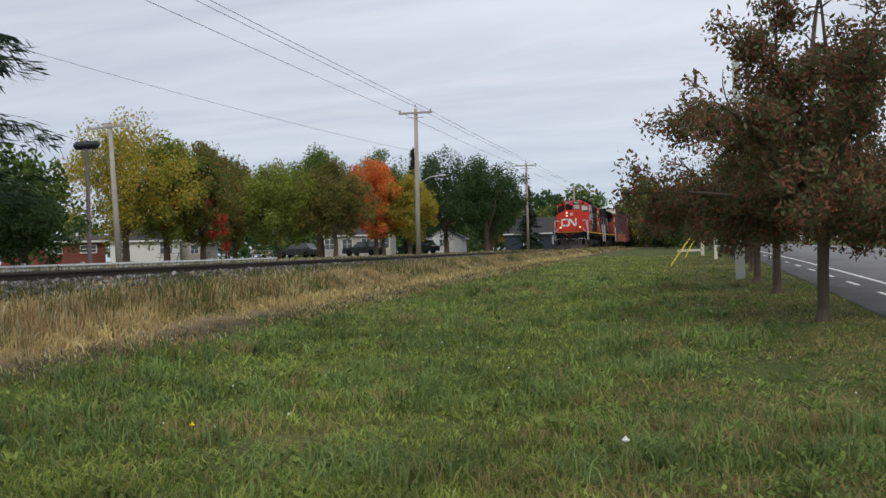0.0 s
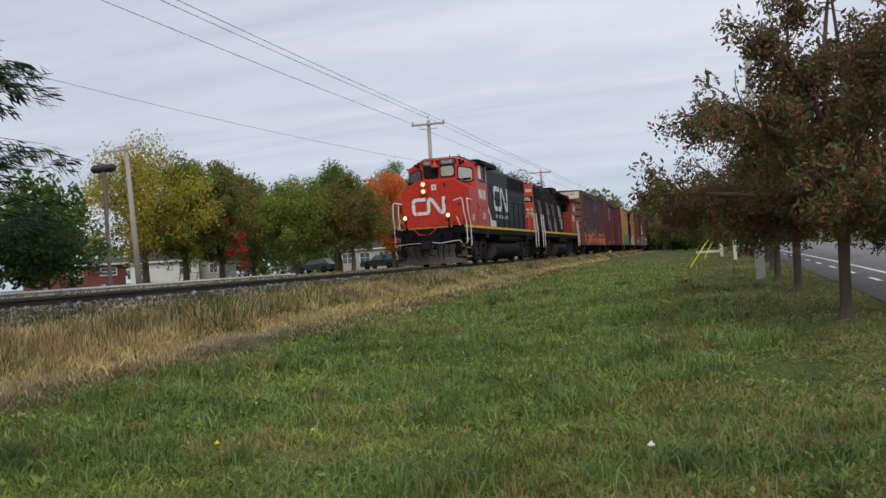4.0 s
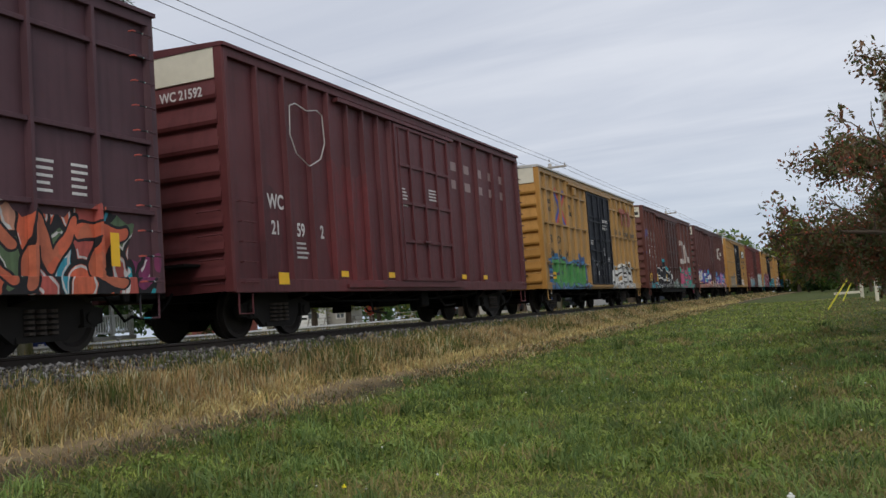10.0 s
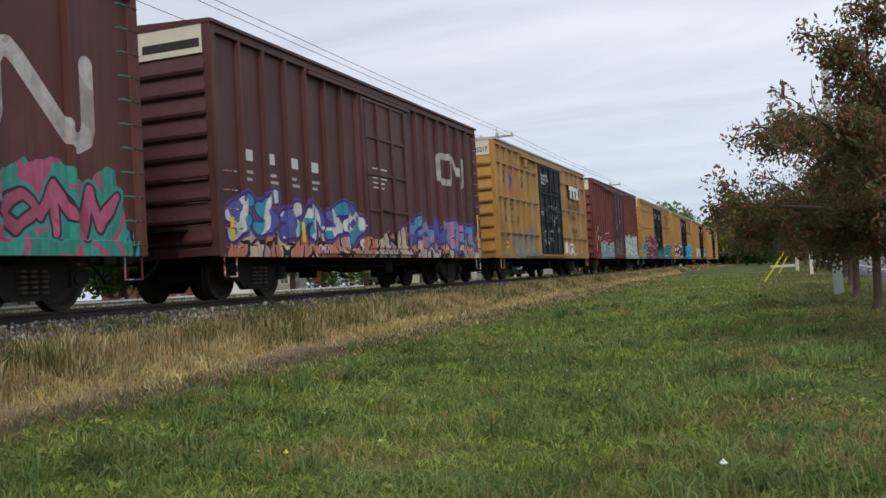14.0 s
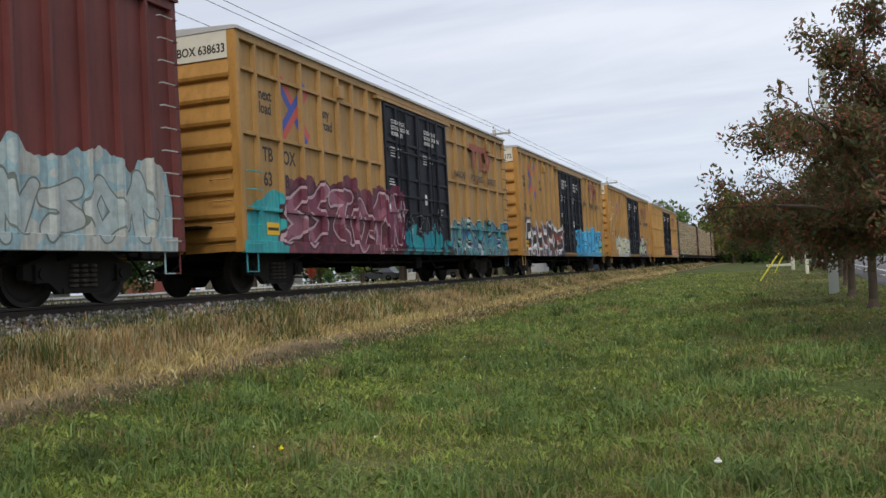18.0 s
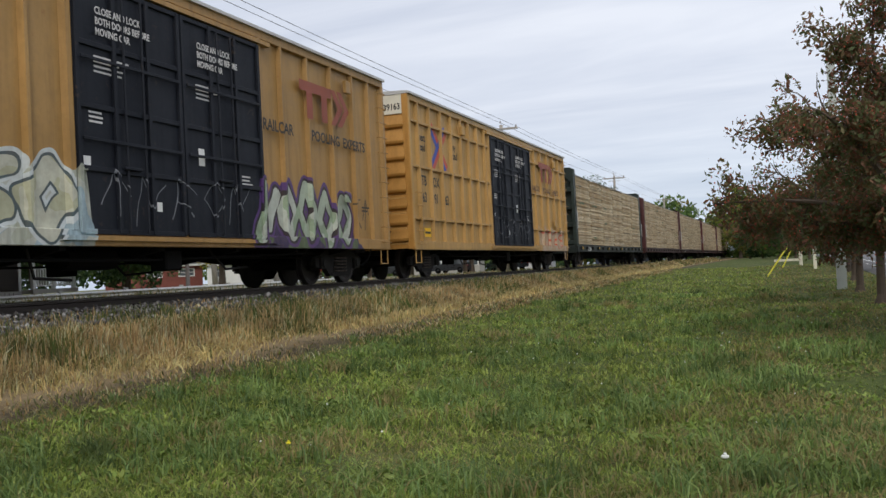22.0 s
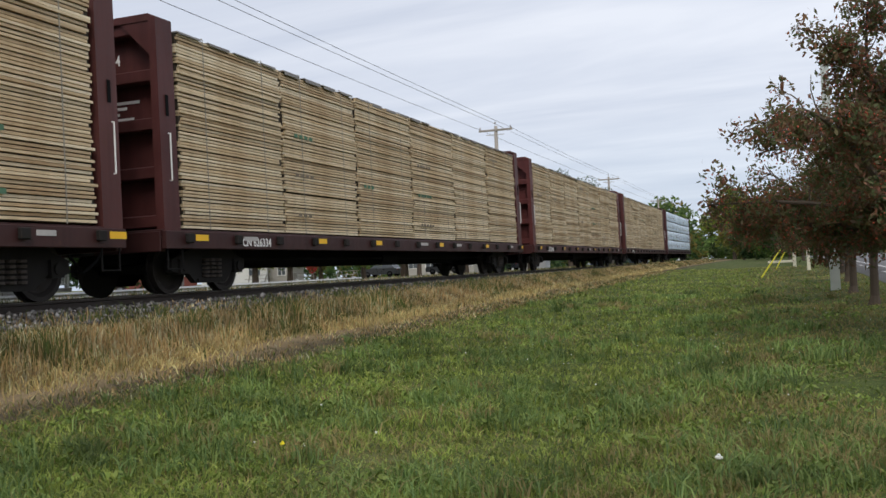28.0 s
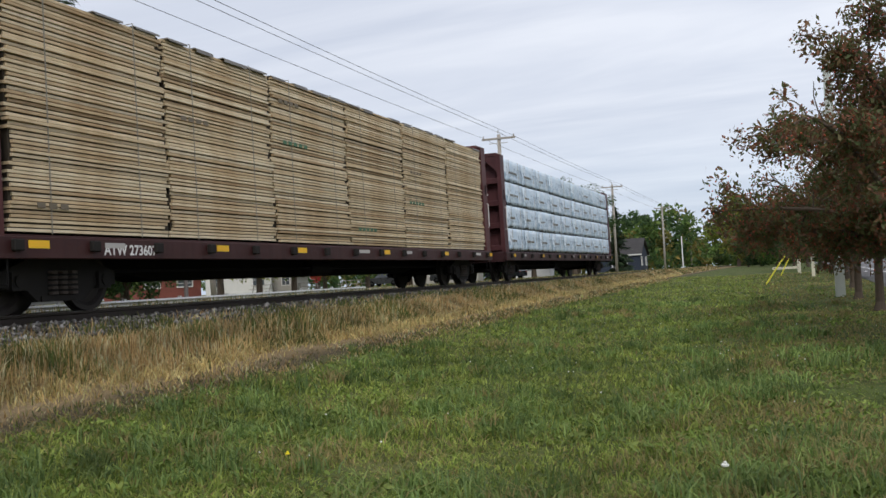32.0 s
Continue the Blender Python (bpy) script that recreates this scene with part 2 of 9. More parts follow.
# ---- materials of the place ----
def ground_material():
    m, nt, b = material("ground", 0.95, 0, 0.2)
    vec = coords(nt)
    sep = nt.nodes.new("ShaderNodeSeparateXYZ")
    nt.links.new(vec, sep.inputs[0])
    n1, n2, n3 = noise_of(nt, vec, 0.35, 4), noise_of(nt, vec, 2.2, 5), noise_of(nt, vec, 26, 4)
    wob = calc(nt, "ADD", sep.outputs[0], calc(nt, "MULTIPLY_ADD", n2, 1.1, -0.55))
    green = ramp_of(nt, n2, [(0.3, (0.050, 0.070, 0.018)), (0.55, (0.09, 0.12, 0.03)), (0.75, (0.14, 0.145, 0.05))])
    green = mixed(nt, ramp_of(nt, n1, [(0.5, 0.0), (0.72, 0.55)]), green, (0.17, 0.15, 0.06))
    straw = ramp_of(nt, n3, [(0.25, (0.10, 0.075, 0.03)), (0.7, (0.30, 0.22, 0.09))])
    dirt = ramp_of(nt, n2, [(0.3, (0.18, 0.13, 0.07)), (0.7, (0.38, 0.29, 0.17))])
    soil = ramp_of(nt, n3, [(0.3, (0.045, 0.036, 0.022)), (0.7, (0.14, 0.11, 0.065))])
    stone = ramp_of(nt, n3, [(0.3, (0.05, 0.045, 0.04)), (0.5, (0.14, 0.13, 0.12)), (0.75, (0.34, 0.33, 0.32))])
    far = ramp_of(nt, n1, [(0.35, (0.10, 0.13, 0.035)), (0.65, (0.23, 0.21, 0.09))])

    def after(x, soft=0.25):
        r = nt.nodes.new("ShaderNodeMapRange")
        r.inputs["From Min"].default_value, r.inputs["From Max"].default_value = x - soft, x + soft
        nt.links.new(wob, r.inputs[0])
        return r.outputs[0]
    c = mixed(nt, after(-13.6), far, stone)
    c = mixed(nt, after(-9.2), c, straw)
    c = mixed(nt, after(-7.95), c, dirt)
    c = mixed(nt, after(-7.15, 0.2), c, soil)
    c = mixed(nt, after(-6.62, 0.2), c, green)
    c = mixed(nt, 1.0, c, ramp_of(nt, n3, [(0.2, 0.6), (0.8, 1.15)]), "MULTIPLY")
    nt.links.new(c, b.inputs["Base Color"])
    bumped(nt, b, n3, 0.6, 0.04)
    return m


def asphalt(name, tone):
    m, nt, b = material(name, 0.85, 0, 0.3)
    vec = coords(nt)
    n, f = noise_of(nt, vec, 0.5, 5), noise_of(nt, vec, 60, 3)
    c = ramp_of(nt, calc(nt, "MULTIPLY_ADD", f, 0.5, calc(nt, "MULTIPLY", n, 0.6)), [(0.3, [k * 0.7 for k in tone]), (0.75, [k * 1.25 for k in tone])])
    nt.links.new(c, b.inputs["Base Color"])
    bumped(nt, b, f, 0.3, 0.01)
    return m


M_GROUND = ground_material()
M_ROAD, M_STREET = asphalt("asphalt", (0.19, 0.185, 0.185)), asphalt("pale asphalt", (0.33, 0.32, 0.31))
M_LINE = plain("road paint", (0.7, 0.7, 0.68), 0.7, grain=20)
M_RAIL = plain("rusty rail", (0.045, 0.034, 0.027), 0.6, 0.3, grain=14)
M_RAILTOP = plain("worn rail head", (0.32, 0.31, 0.30), 0.35, 0.9, grain=14)
M_TIE = plain("creosoted tie", (0.055, 0.042, 0.033), 0.9, grain=10, vary=0.4)


def stone_material():
    m, nt, b = material("ballast stone", 0.9, 0, 0.3)
    c = ramp_of(nt, random_of(nt, "island"), [(0.05, (0.04, 0.036, 0.032)), (0.45, (0.13, 0.122, 0.115)), (0.8, (0.22, 0.21, 0.20)), (0.98, (0.40, 0.39, 0.38))])
    c = mixed(nt, 0.5, c, ramp_of(nt, noise_of(nt, coords(nt), 20, 3), [(0.3, 0.5), (0.7, 1.0)]), "MULTIPLY")
    nt.links.new(c, b.inputs["Base Color"])
    return m


M_STONE = stone_material()


# ---- ground, track and roads ----
def build_ground():
    xs = np.unique(np.concatenate([np.linspace(-600, -60, 10), np.linspace(-60, -15, 16), np.arange(-15, 4.01, 0.25), np.linspace(4, 60, 18), np.linspace(60, 600, 10)]))
    ys = np.unique(np.concatenate([np.linspace(-300, -20, 8), np.arange(-20, 40, 0.5), np.linspace(40, 140, 60), np.linspace(140, 1500, 20)]))
    X, Y = np.meshgrid(xs, ys, indexing="ij")
    Z = ground_z(X, Y)
    near = (X > -9) & (X < 2.6) & (Y < 60)
    bump = np.array([noise.noise((x * 0.5, y * 0.5, 0)) * 0.05 + noise.noise((x * 1.7, y * 1.7, 3)) * 0.02 for x, y in zip(X.ravel(), Y.ravel())]).reshape(X.shape)
    Z = Z + bump * near
    Z = np.where((X > 2.95) & (X < 13), Z - 0.02, Z)
    a, b = X.shape
    idx = np.arange(a * b).reshape(a, b)
    q = np.stack([idx[:-1, :-1], idx[1:, :-1], idx[1:, 1:], idx[:-1, 1:]], -1).reshape(-1, 4)
    me = big_mesh("ground", np.stack([X, Y, Z], -1).reshape(-1, 3), q, [M_GROUND], smooth=True)
    tagged(new("ground", me), "mown lawn, dry verge and gravel bed in one sheet", "ground", kind="structure")


def strip(name, x0, x1, y0, y1, lift, mat, label, category, step=4.0):
    ys = np.linspace(y0, y1, max(2, int((y1 - y0) / step)))
    v, f = [], []
    for i, y in enumerate(ys):
        for x in (x0, x1):
            z = float(ground_z((x0 + x1) / 2, y)) + lift
            v += [(x, y, z), (x, y, z - 0.06)]
        if i:
            a, b = 4 * (i - 1), 4 * i
            f += [(a, a + 2, b + 2, b), (a + 3, a + 1, b + 1, b + 3), (a + 1, a, b, b + 1), (a + 2, a + 3, b + 3, b + 2)]
    me = big_mesh(name, v, f, [mat])
    return tagged(new(name, me), label, category, kind="structure")


build_ground()
road = strip("road", 3.0, 12.6, -80, 900, 0.015, M_ROAD, "grey asphalt road beside the lawn", "road")
strip("street", -32.0, -24.0, 33, 260, 0.02, M_STREET, "pale worn asphalt street beyond the track", "street")
strip("cross_street", -160, -32.0, 33, 41, 0.018, M_STREET, "pale worn asphalt side street", "street")
for x in (4.6, 11.3):
    line = strip("road_line", x - 0.06, x + 0.06, -80, 500, 0.021, M_LINE, "", "")
    line.parent = road
    for key in ("kind",):
        del line[key]


def build_dashes():
    for k in range(46):
        y = -30 + k * 4.2
        ob = strip("lane_dash", 3.84, 3.95, y, y + 1.7, 0.021, M_LINE, "", "", 0.9)
        del ob["kind"]
        ob.parent = road


build_dashes()


def build_track():
    track = thing("railway_track", pose(TRACK, 0, RAIL), "rusty steel rails on dark wooden ties in gravel", "railway track", kind="structure")
    y0, y1 = -60, 620
    for s in (-1, 1):
        x = s * 0.755
        bm = bmesh.new()
        prism(bm, [(x - 0.07, -0.17), (x + 0.07, -0.17), (x + 0.07, -0.155), (x + 0.01, -0.13), (x + 0.01, -0.05), (x + 0.036, -0.035), (x + 0.036, -0.004), (x - 0.036, -0.004), (x - 0.036, -0.035), (x - 0.01, -0.05), (x - 0.01, -0.13), (x - 0.07, -0.155)], "y", y0, y1)
        rail = part("rail", bm, M_RAIL, track)
        part("rail_head", box((x - 0.03, x + 0.03, y0, y1, -0.004, 0.0)), M_RAILTOP, rail, "polished rail head")
    me = mesh_of(box((-1.3, 1.3, -0.11, 0.11, -0.30, -0.165), bevel=0.008), "tie", M_TIE)
    rnd = random.Random(4)
    for k in range(200):
        ob = part("tie", me, M_TIE, track)
        ob.location = (rnd.uniform(-0.03, 0.03), -14 + k * 0.52, rnd.uniform(-0.01, 0.005))
        ob.rotation_euler = (0, 0, rnd.uniform(-0.02, 0.02))
    bm = bmesh.new()
    for k in range(500):
        y = -14 + 200 * 0.52 + k * 0.9
        bx(bm, -1.3, 1.3, y - 0.11, y + 0.11, -0.30, -0.165)
    tagged(part("far_ties", bm, M_TIE, track), kind="stuff")
    return track


build_track()


def build_ballast():
    """Loose stones on the shoulders of the bed."""
    rs = np.random.RandomState(5)
    base = np.array([(1, 0, 0), (-1, 0, 0), (0, 1, 0), (0, -1, 0), (0, 0, 1), (0, 0, -1)], float)
    tri = np.array([(0, 2, 4), (2, 1, 4), (1, 3, 4), (3, 0, 4), (2, 0, 5), (1, 2, 5), (3, 1, 5), (0, 3, 5)])
    n = 24000
    y = -10 + 90 * rs.rand(n) ** 1.5
    x = np.where(rs.rand(n) < 0.82, -9.05 - 1.6 * rs.rand(n) ** 1.3, TRACK + rs.uniform(-2.2, 1.4, n))
    z = ground_z(x, y) + rs.uniform(-0.01, 0.05, n)
    r = 0.022 + 0.045 * rs.rand(n) ** 2.5
    V = base[None] * (0.6 + 0.7 * rs.rand(n, 6, 1)) * r[:, None, None]
    a = rs.rand(n) * 6.28
    c, s = np.cos(a)[:, None], np.sin(a)[:, None]
    V = np.stack([V[..., 0] * c - V[..., 1] * s, V[..., 0] * s + V[..., 1] * c, V[..., 2] * 0.75 + 0.25 * V[..., 0]], -1)
    V += np.stack([x, y, z], -1)[:, None]
    F = (np.arange(n) * 6)[:, None, None] + tri[None]
    me = big_mesh("ballast", V.reshape(-1, 3), F.reshape(-1, 3), [M_STONE])
    tagged(new("ballast", me), "loose grey and white crushed ballast stones", "gravel", kind="stuff")


build_ballast()


# ---- train: shared materials ----
SHARED = {}


def shared(key, make):
    if key not in SHARED:
        SHARED[key] = make()
    return SHARED[key]


M_BLACK = plain("grimy black steel", (0.0095, 0.009, 0.009), 0.75, 0.0, spec=0.10, grain=12, vary=0.35)
M_TRUCK = plain("oily brown-black casting", (0.0175, 0.0155, 0.014), 0.8, 0.0, spec=0.25, grain=9, vary=0.45)
M_WHEEL = plain("worn wheel steel", (0.034, 0.028, 0.025), 0.6, 0.4, grain=9, vary=0.35)
M_SPRING = plain("rusty spring", (0.065, 0.050, 0.041), 0.75, 0.2, grain=20)
M_WHITE = plain("white paint", (0.74, 0.74, 0.72), 0.55, grain=9, vary=0.12, bump=0.05)
M_OFFWHITE = plain("cream paint", (0.66, 0.62, 0.50), 0.6, grain=5, vary=0.25)
M_YELLOWMARK = plain("reflective yellow", (0.85, 0.50, 0.02), 0.5, grain=9, vary=0.1, bump=0)
M_DARKTEXT = plain("dark lettering", (0.03, 0.026, 0.022), 0.6, grain=9, bump=0)
M_GREY = plain("weathered grey lettering", (0.45, 0.43, 0.41), 0.7, grain=9, vary=0.3, bump=0)


# strokes of sprayed signs on a unit square: plain letters, and shapes that are none
SIGNS = (((0, 0, .25, 1), (.25, 1, .55, .25), (.55, .25, 1, .9)), ((.1, .1, .9, .35), (.9, .35, .15, .65), (.15, .65, .95, .95)), ((0, .3, .5, 1), (.5, 1, 1, .45), (.5, 1, .45, 0)),
         ((.1, 0, .3, .9), (.3, .9, .95, .6), (.2, .5, .8, .1)), ((0, .85, 1, .95), (.75, .9, .3, .3), (.3, .3, .95, .05)), ((.05, .5, .5, .95), (.5, .95, .95, .5), (.95, .5, .5, .05), (.5, .05, .05, .5)))
LETTERED = (((0, 0, .1, 1), (.1, 1, .75, .85), (.75, .85, .2, .5), (.2, .5, .9, 0)), ((0, .05, .4, 1), (.4, 1, .95, 0), (.2, .4, .8, .42)), ((.9, .92, .1, .8), (.1, .8, .1, .12), (.1, .12, .95, .1)),
         ((0, 0, .1, 1), (.1, 1, .85, .05), (.85, .05, .9, 1)), ((.1, 0, .1, 1), (.1, 1, .9, .95), (.1, .52, .7, .5)), ((0, 0, .1, 1), (.1, 1, .5, .3), (.5, .3, .85, 1), (.85, 1, 1, 0)),
         ((.9, .95, .15, .8), (.15, .8, .85, .35), (.85, .35, .05, .05)), ((.1, 1, .1, .1), (.1, .1, .9, .12), (.9, .12, .85, 1)))


def warped(nt, vec, amount, scale, seed, stretch=1.0):
    n = nt.nodes.new("ShaderNodeTexNoise")
    n.inputs["Scale"].default_value, n.inputs["Detail"].default_value = scale, 1.0
    at = coords(nt, (1, 1, stretch))
    nt.nodes[-1].inputs["Location"].default_value = (seed * 1.7, seed * 3.1, 0)
    nt.links.new(at, n.inputs[0])
    v = nt.nodes.new("ShaderNodeVectorMath")
    v.operation = "MULTIPLY_ADD"
    v.inputs[1].default_value = (0, amount, amount)
    nt.links.new(n.outputs["Color"], v.inputs[0])
    nt.links.new(vec, v.inputs[2])
    w = nt.nodes.new("ShaderNodeVectorMath")
    w.operation = "MULTIPLY_ADD"
    w.inputs[1].default_value, w.inputs[2].default_value = (0, 1, 1), (0, -amount / 2, -amount / 2)
    nt.links.new(v.outputs[0], w.inputs[0])
    return w.outputs[0]


def patchwork(nt, vec, cols, scale):
    n = len(cols)
    return ramp_of(nt, noise_of(nt, vec, scale, 1.5), [(0.0 if k == 0 else 0.36 + 0.28 * k / n, q) for k, q in enumerate(cols)], constant=True)


def pieces(nt, vec, cols, seed):
    """Interlocking bent shapes in several colours, with a dark line round each and pale glints inside."""
    p = warped(nt, warped(nt, vec, 0.9, 0.9, seed + 11), 0.22, 3.2, seed + 17)
    mp = nt.nodes.new("ShaderNodeMapping")
    mp.inputs["Rotation"].default_value, mp.inputs["Scale"].default_value = (radians(22), 0, 0), (0, 2.3, 1.15)
    nt.links.new(p, mp.inputs[0])
    cell, rim = nt.nodes.new("ShaderNodeTexVoronoi"), nt.nodes.new("ShaderNodeTexVoronoi")
    rim.feature = "DISTANCE_TO_EDGE"
    for v in (cell, rim):
        v.inputs["Scale"].default_value, v.inputs["Randomness"].default_value = 1.0, 0.95
        nt.links.new(mp.outputs[0], v.inputs["Vector"])
    sep = nt.nodes.new("ShaderNodeSeparateColor")
    nt.links.new(cell.outputs["Color"], sep.inputs[0])
    n = len(cols)
    c = ramp_of(nt, sep.outputs[0], [(k / n, q) for k, q in enumerate(cols)], constant=True)
    glint = calc(nt, "MULTIPLY", calc(nt, "MULTIPLY", calc(nt, "LESS_THAN", rim.outputs["Distance"], 0.125), calc(nt, "GREATER_THAN", rim.outputs["Distance"], 0.075)), calc(nt, "GREATER_THAN", noise_of(nt, vec, 1.7, 1.0), 0.53))
    c = mixed(nt, glint, c, (0.62, 0.60, 0.58))
    return mixed(nt, calc(nt, "LESS_THAN", rim.outputs["Distance"], 0.06), c, (0.014, 0.014, 0.016))


def stroke_group():
    """The distance from a point on the car's side to one stroke, or the best so far if that is less."""
    g = bpy.data.node_groups.new("stroke", "ShaderNodeTree")
    for name in ("Point", "Start", "Run", "Along"):
        g.interface.new_socket(name, in_out="INPUT", socket_type="NodeSocketVector")
    g.interface.new_socket("Best", in_out="INPUT", socket_type="NodeSocketFloat")
    g.interface.new_socket("Distance", in_out="OUTPUT", socket_type="NodeSocketFloat")
    i, o = g.nodes.new("NodeGroupInput"), g.nodes.new("NodeGroupOutput")
    flat, pa, dot = [g.nodes.new("ShaderNodeVectorMath") for _ in range(3)]
    h = g.nodes.new("ShaderNodeClamp")
    sc, di = [g.nodes.new("ShaderNodeVectorMath") for _ in range(2)]
    for n, op in ((flat, "MULTIPLY"), (pa, "SUBTRACT"), (dot, "DOT_PRODUCT"), (sc, "SCALE"), (di, "DISTANCE")):
        n.operation = op
    flat.inputs[1].default_value = (0, 1, 1)
    least = g.nodes.new("ShaderNodeMath")
    least.operation = "MINIMUM"
    L = g.links.new
    L(i.outputs["Point"], flat.inputs[0])
    L(flat.outputs[0], pa.inputs[0])
    L(i.outputs["Start"], pa.inputs[1])
    L(pa.outputs[0], dot.inputs[0])
    L(i.outputs["Along"], dot.inputs[1])
    L(dot.outputs["Value"], h.inputs[0])
    L(i.outputs["Run"], sc.inputs[0])
    L(h.outputs[0], sc.inputs["Scale"])
    L(pa.outputs[0], di.inputs[0])
    L(sc.outputs[0], di.inputs[1])
    L(di.outputs["Value"], least.inputs[0])
    L(i.outputs["Best"], least.inputs[1])
    L(least.outputs[0], o.inputs[0])
    return g


def sprayed(nt, vec, side, c, y0, y1, z0, z1, count, fills, outline=(0.012, 0.012, 0.015), halo=None, back=None, r=0.12, seed=1, line=0.05, rim=0.05, signs=None, path=None):
    """A sprayed picture on the car's side: a cloud of colour behind (back), then count bold strokes-signs with fill, outline and rim."""
    rnd = random.Random(seed)
    p = vec if path else warped(nt, vec, 0.34, 1.5, seed)
    if back:
        q = warped(nt, warped(nt, vec, 0.3, 4.0, seed + 5, 0.3), 1.2, 0.9, seed + 3, 0.5)
        s2 = nt.nodes.new("ShaderNodeSeparateXYZ")
        nt.links.new(q, s2.inputs[0])
        d = calc(nt, "MINIMUM", calc(nt, "MINIMUM", calc(nt, "SUBTRACT", s2.outputs[1], y0), calc(nt, "SUBTRACT", y1, s2.outputs[1])), calc(nt, "SUBTRACT", z1 - 0.1, s2.outputs[2]))
        col = pieces(nt, vec, back, seed) if len(back) > 3 else patchwork(nt, vec, back, 1.3)
        col = mixed(nt, 1.0, col, ramp_of(nt, noise_of(nt, coords(nt, (1, 6, 0.6)), 2.0, 4), [(0.3, 0.72), (0.65, 1.1)]), "MULTIPLY")
        c = mixed(nt, calc(nt, "MULTIPLY", calc(nt, "GREATER_THAN", d, 0.0), side), c, col)
    if not count:
        return c
    dist = None
    w = (y1 - y0) / count
    lines = [(Vector((0, y0 + a[0] * z1, z0 + a[1] * z1)), Vector((0, y0 + b[0] * z1, z0 + b[1] * z1))) for a, b in zip(path, path[1:])] if path else []
    for i in range(0 if path else count):
        sign = LETTERED[signs[i]] if signs else SIGNS[rnd.randrange(len(SIGNS))]
        lift, tilt, grow = rnd.uniform(0, 0.12), rnd.uniform(-0.10, 0.16), rnd.uniform(0.85, 1.05)
        for ax, az, bx_, bz in sign:
            lines.append([Vector((0, y0 + (i + 0.04) * w + (u + tilt * v) * w * 0.88, z0 + r + (v * grow + lift) * (z1 - z0 - 2 * r) * 0.92)) for u, v in ((ax, az), (bx_, bz))])
    for A, B in lines:
        g = nt.nodes.new("ShaderNodeGroup")
        g.node_tree = shared("stroke", stroke_group)
        ba = B - A
        g.inputs["Start"].default_value, g.inputs["Run"].default_value, g.inputs["Along"].default_value, g.inputs["Best"].default_value = A, ba, ba / ba.dot(ba), 99.0
        nt.links.new(p, g.inputs["Point"])
        if dist is not None:
            nt.links.new(dist, g.inputs["Best"])
        dist = g.outputs[0]
    fill = patchwork(nt, vec, fills, 1.2)
    fill = mixed(nt, 1.0, fill, ramp_of(nt, noise_of(nt, vec, 3.0, 3), [(0.3, 0.78), (0.65, 1.08)]), "MULTIPLY")
    steps = [(r + line, outline), (r, fill)]
    if halo:
        steps.insert(0, (r + line + rim, halo))
    for reach, col in steps:
        c = mixed(nt, calc(nt, "MULTIPLY", calc(nt, "LESS_THAN", dist, reach), side), c, col)
    return c


def paint(name, base, rust=(0.09, 0.04, 0.022), rusty=0.5, rough=0.55, tags=(), streak=1.0, spec=0.35):
    """Car paint in the car's own space: broad fading, streaks that run down, rust spots; tags are sprayed pictures, see sprayed()."""
    m, nt, b = material(name, rough, 0.0, spec)
    vec = coords(nt)
    sep = nt.nodes.new("ShaderNodeSeparateXYZ")
    nt.links.new(vec, sep.inputs[0])
    big, fine = noise_of(nt, vec, 0.7, 4), noise_of(nt, vec, 11, 5)
    run = noise_of(nt, coords(nt, (3.0, 5.0, 0.35)), 1.3, 5)
    c = mixed(nt, ramp_of(nt, big, [(0.3, 0.0), (0.75, 0.7)]), [k * 0.78 for k in base], [min(1, k * 1.18 + 0.012) for k in base])
    c = mixed(nt, calc(nt, "MULTIPLY", ramp_of(nt, run, [(0.46, 0.0), (0.70, 0.9 * streak)]), 0.6), c, [k * 0.5 for k in base])
    spots = calc(nt, "MULTIPLY", ramp_of(nt, fine, [(0.58, 0.0), (0.66, 1.0)]), ramp_of(nt, noise_of(nt, vec, 1.9, 3), [(0.5, 0.0), (0.68, rusty)]))
    c = mixed(nt, spots, c, rust)
    side = calc(nt, "GREATER_THAN", sep.outputs[0], 1.3)
    for g in tags:
        c = sprayed(nt, vec, side, c, *g)
    c = mixed(nt, calc(nt, "MULTIPLY", ramp_of(nt, fine, [(0.35, 0.35), (0.6, 0.0)]), 0.5), c, [k * 0.4 for k in base])
    nt.links.new(c, b.inputs["Base Color"])
    nt.links.new(calc(nt, "MULTIPLY_ADD", fine, 0.3, rough - 0.15), b.inputs["Roughness"])
    bumped(nt, b, calc(nt, "ADD", fine, big), 0.12, 0.01)
    return m


# ---- running gear ----
def wheel_mesh(r):
    bm = bmesh.new()
    disc(bm, (0.70, 0, 0), "x", r, 0.12, 26, hole=r * 0.84)
    disc(bm, (0.80, 0, 0), "x", r * 0.30, 0.05, 12)
    disc(bm, (0.685, 0, 0), "x", r + 0.03, 0.02, 26)
    return mesh_of(bm, "wheel", M_WHEEL)


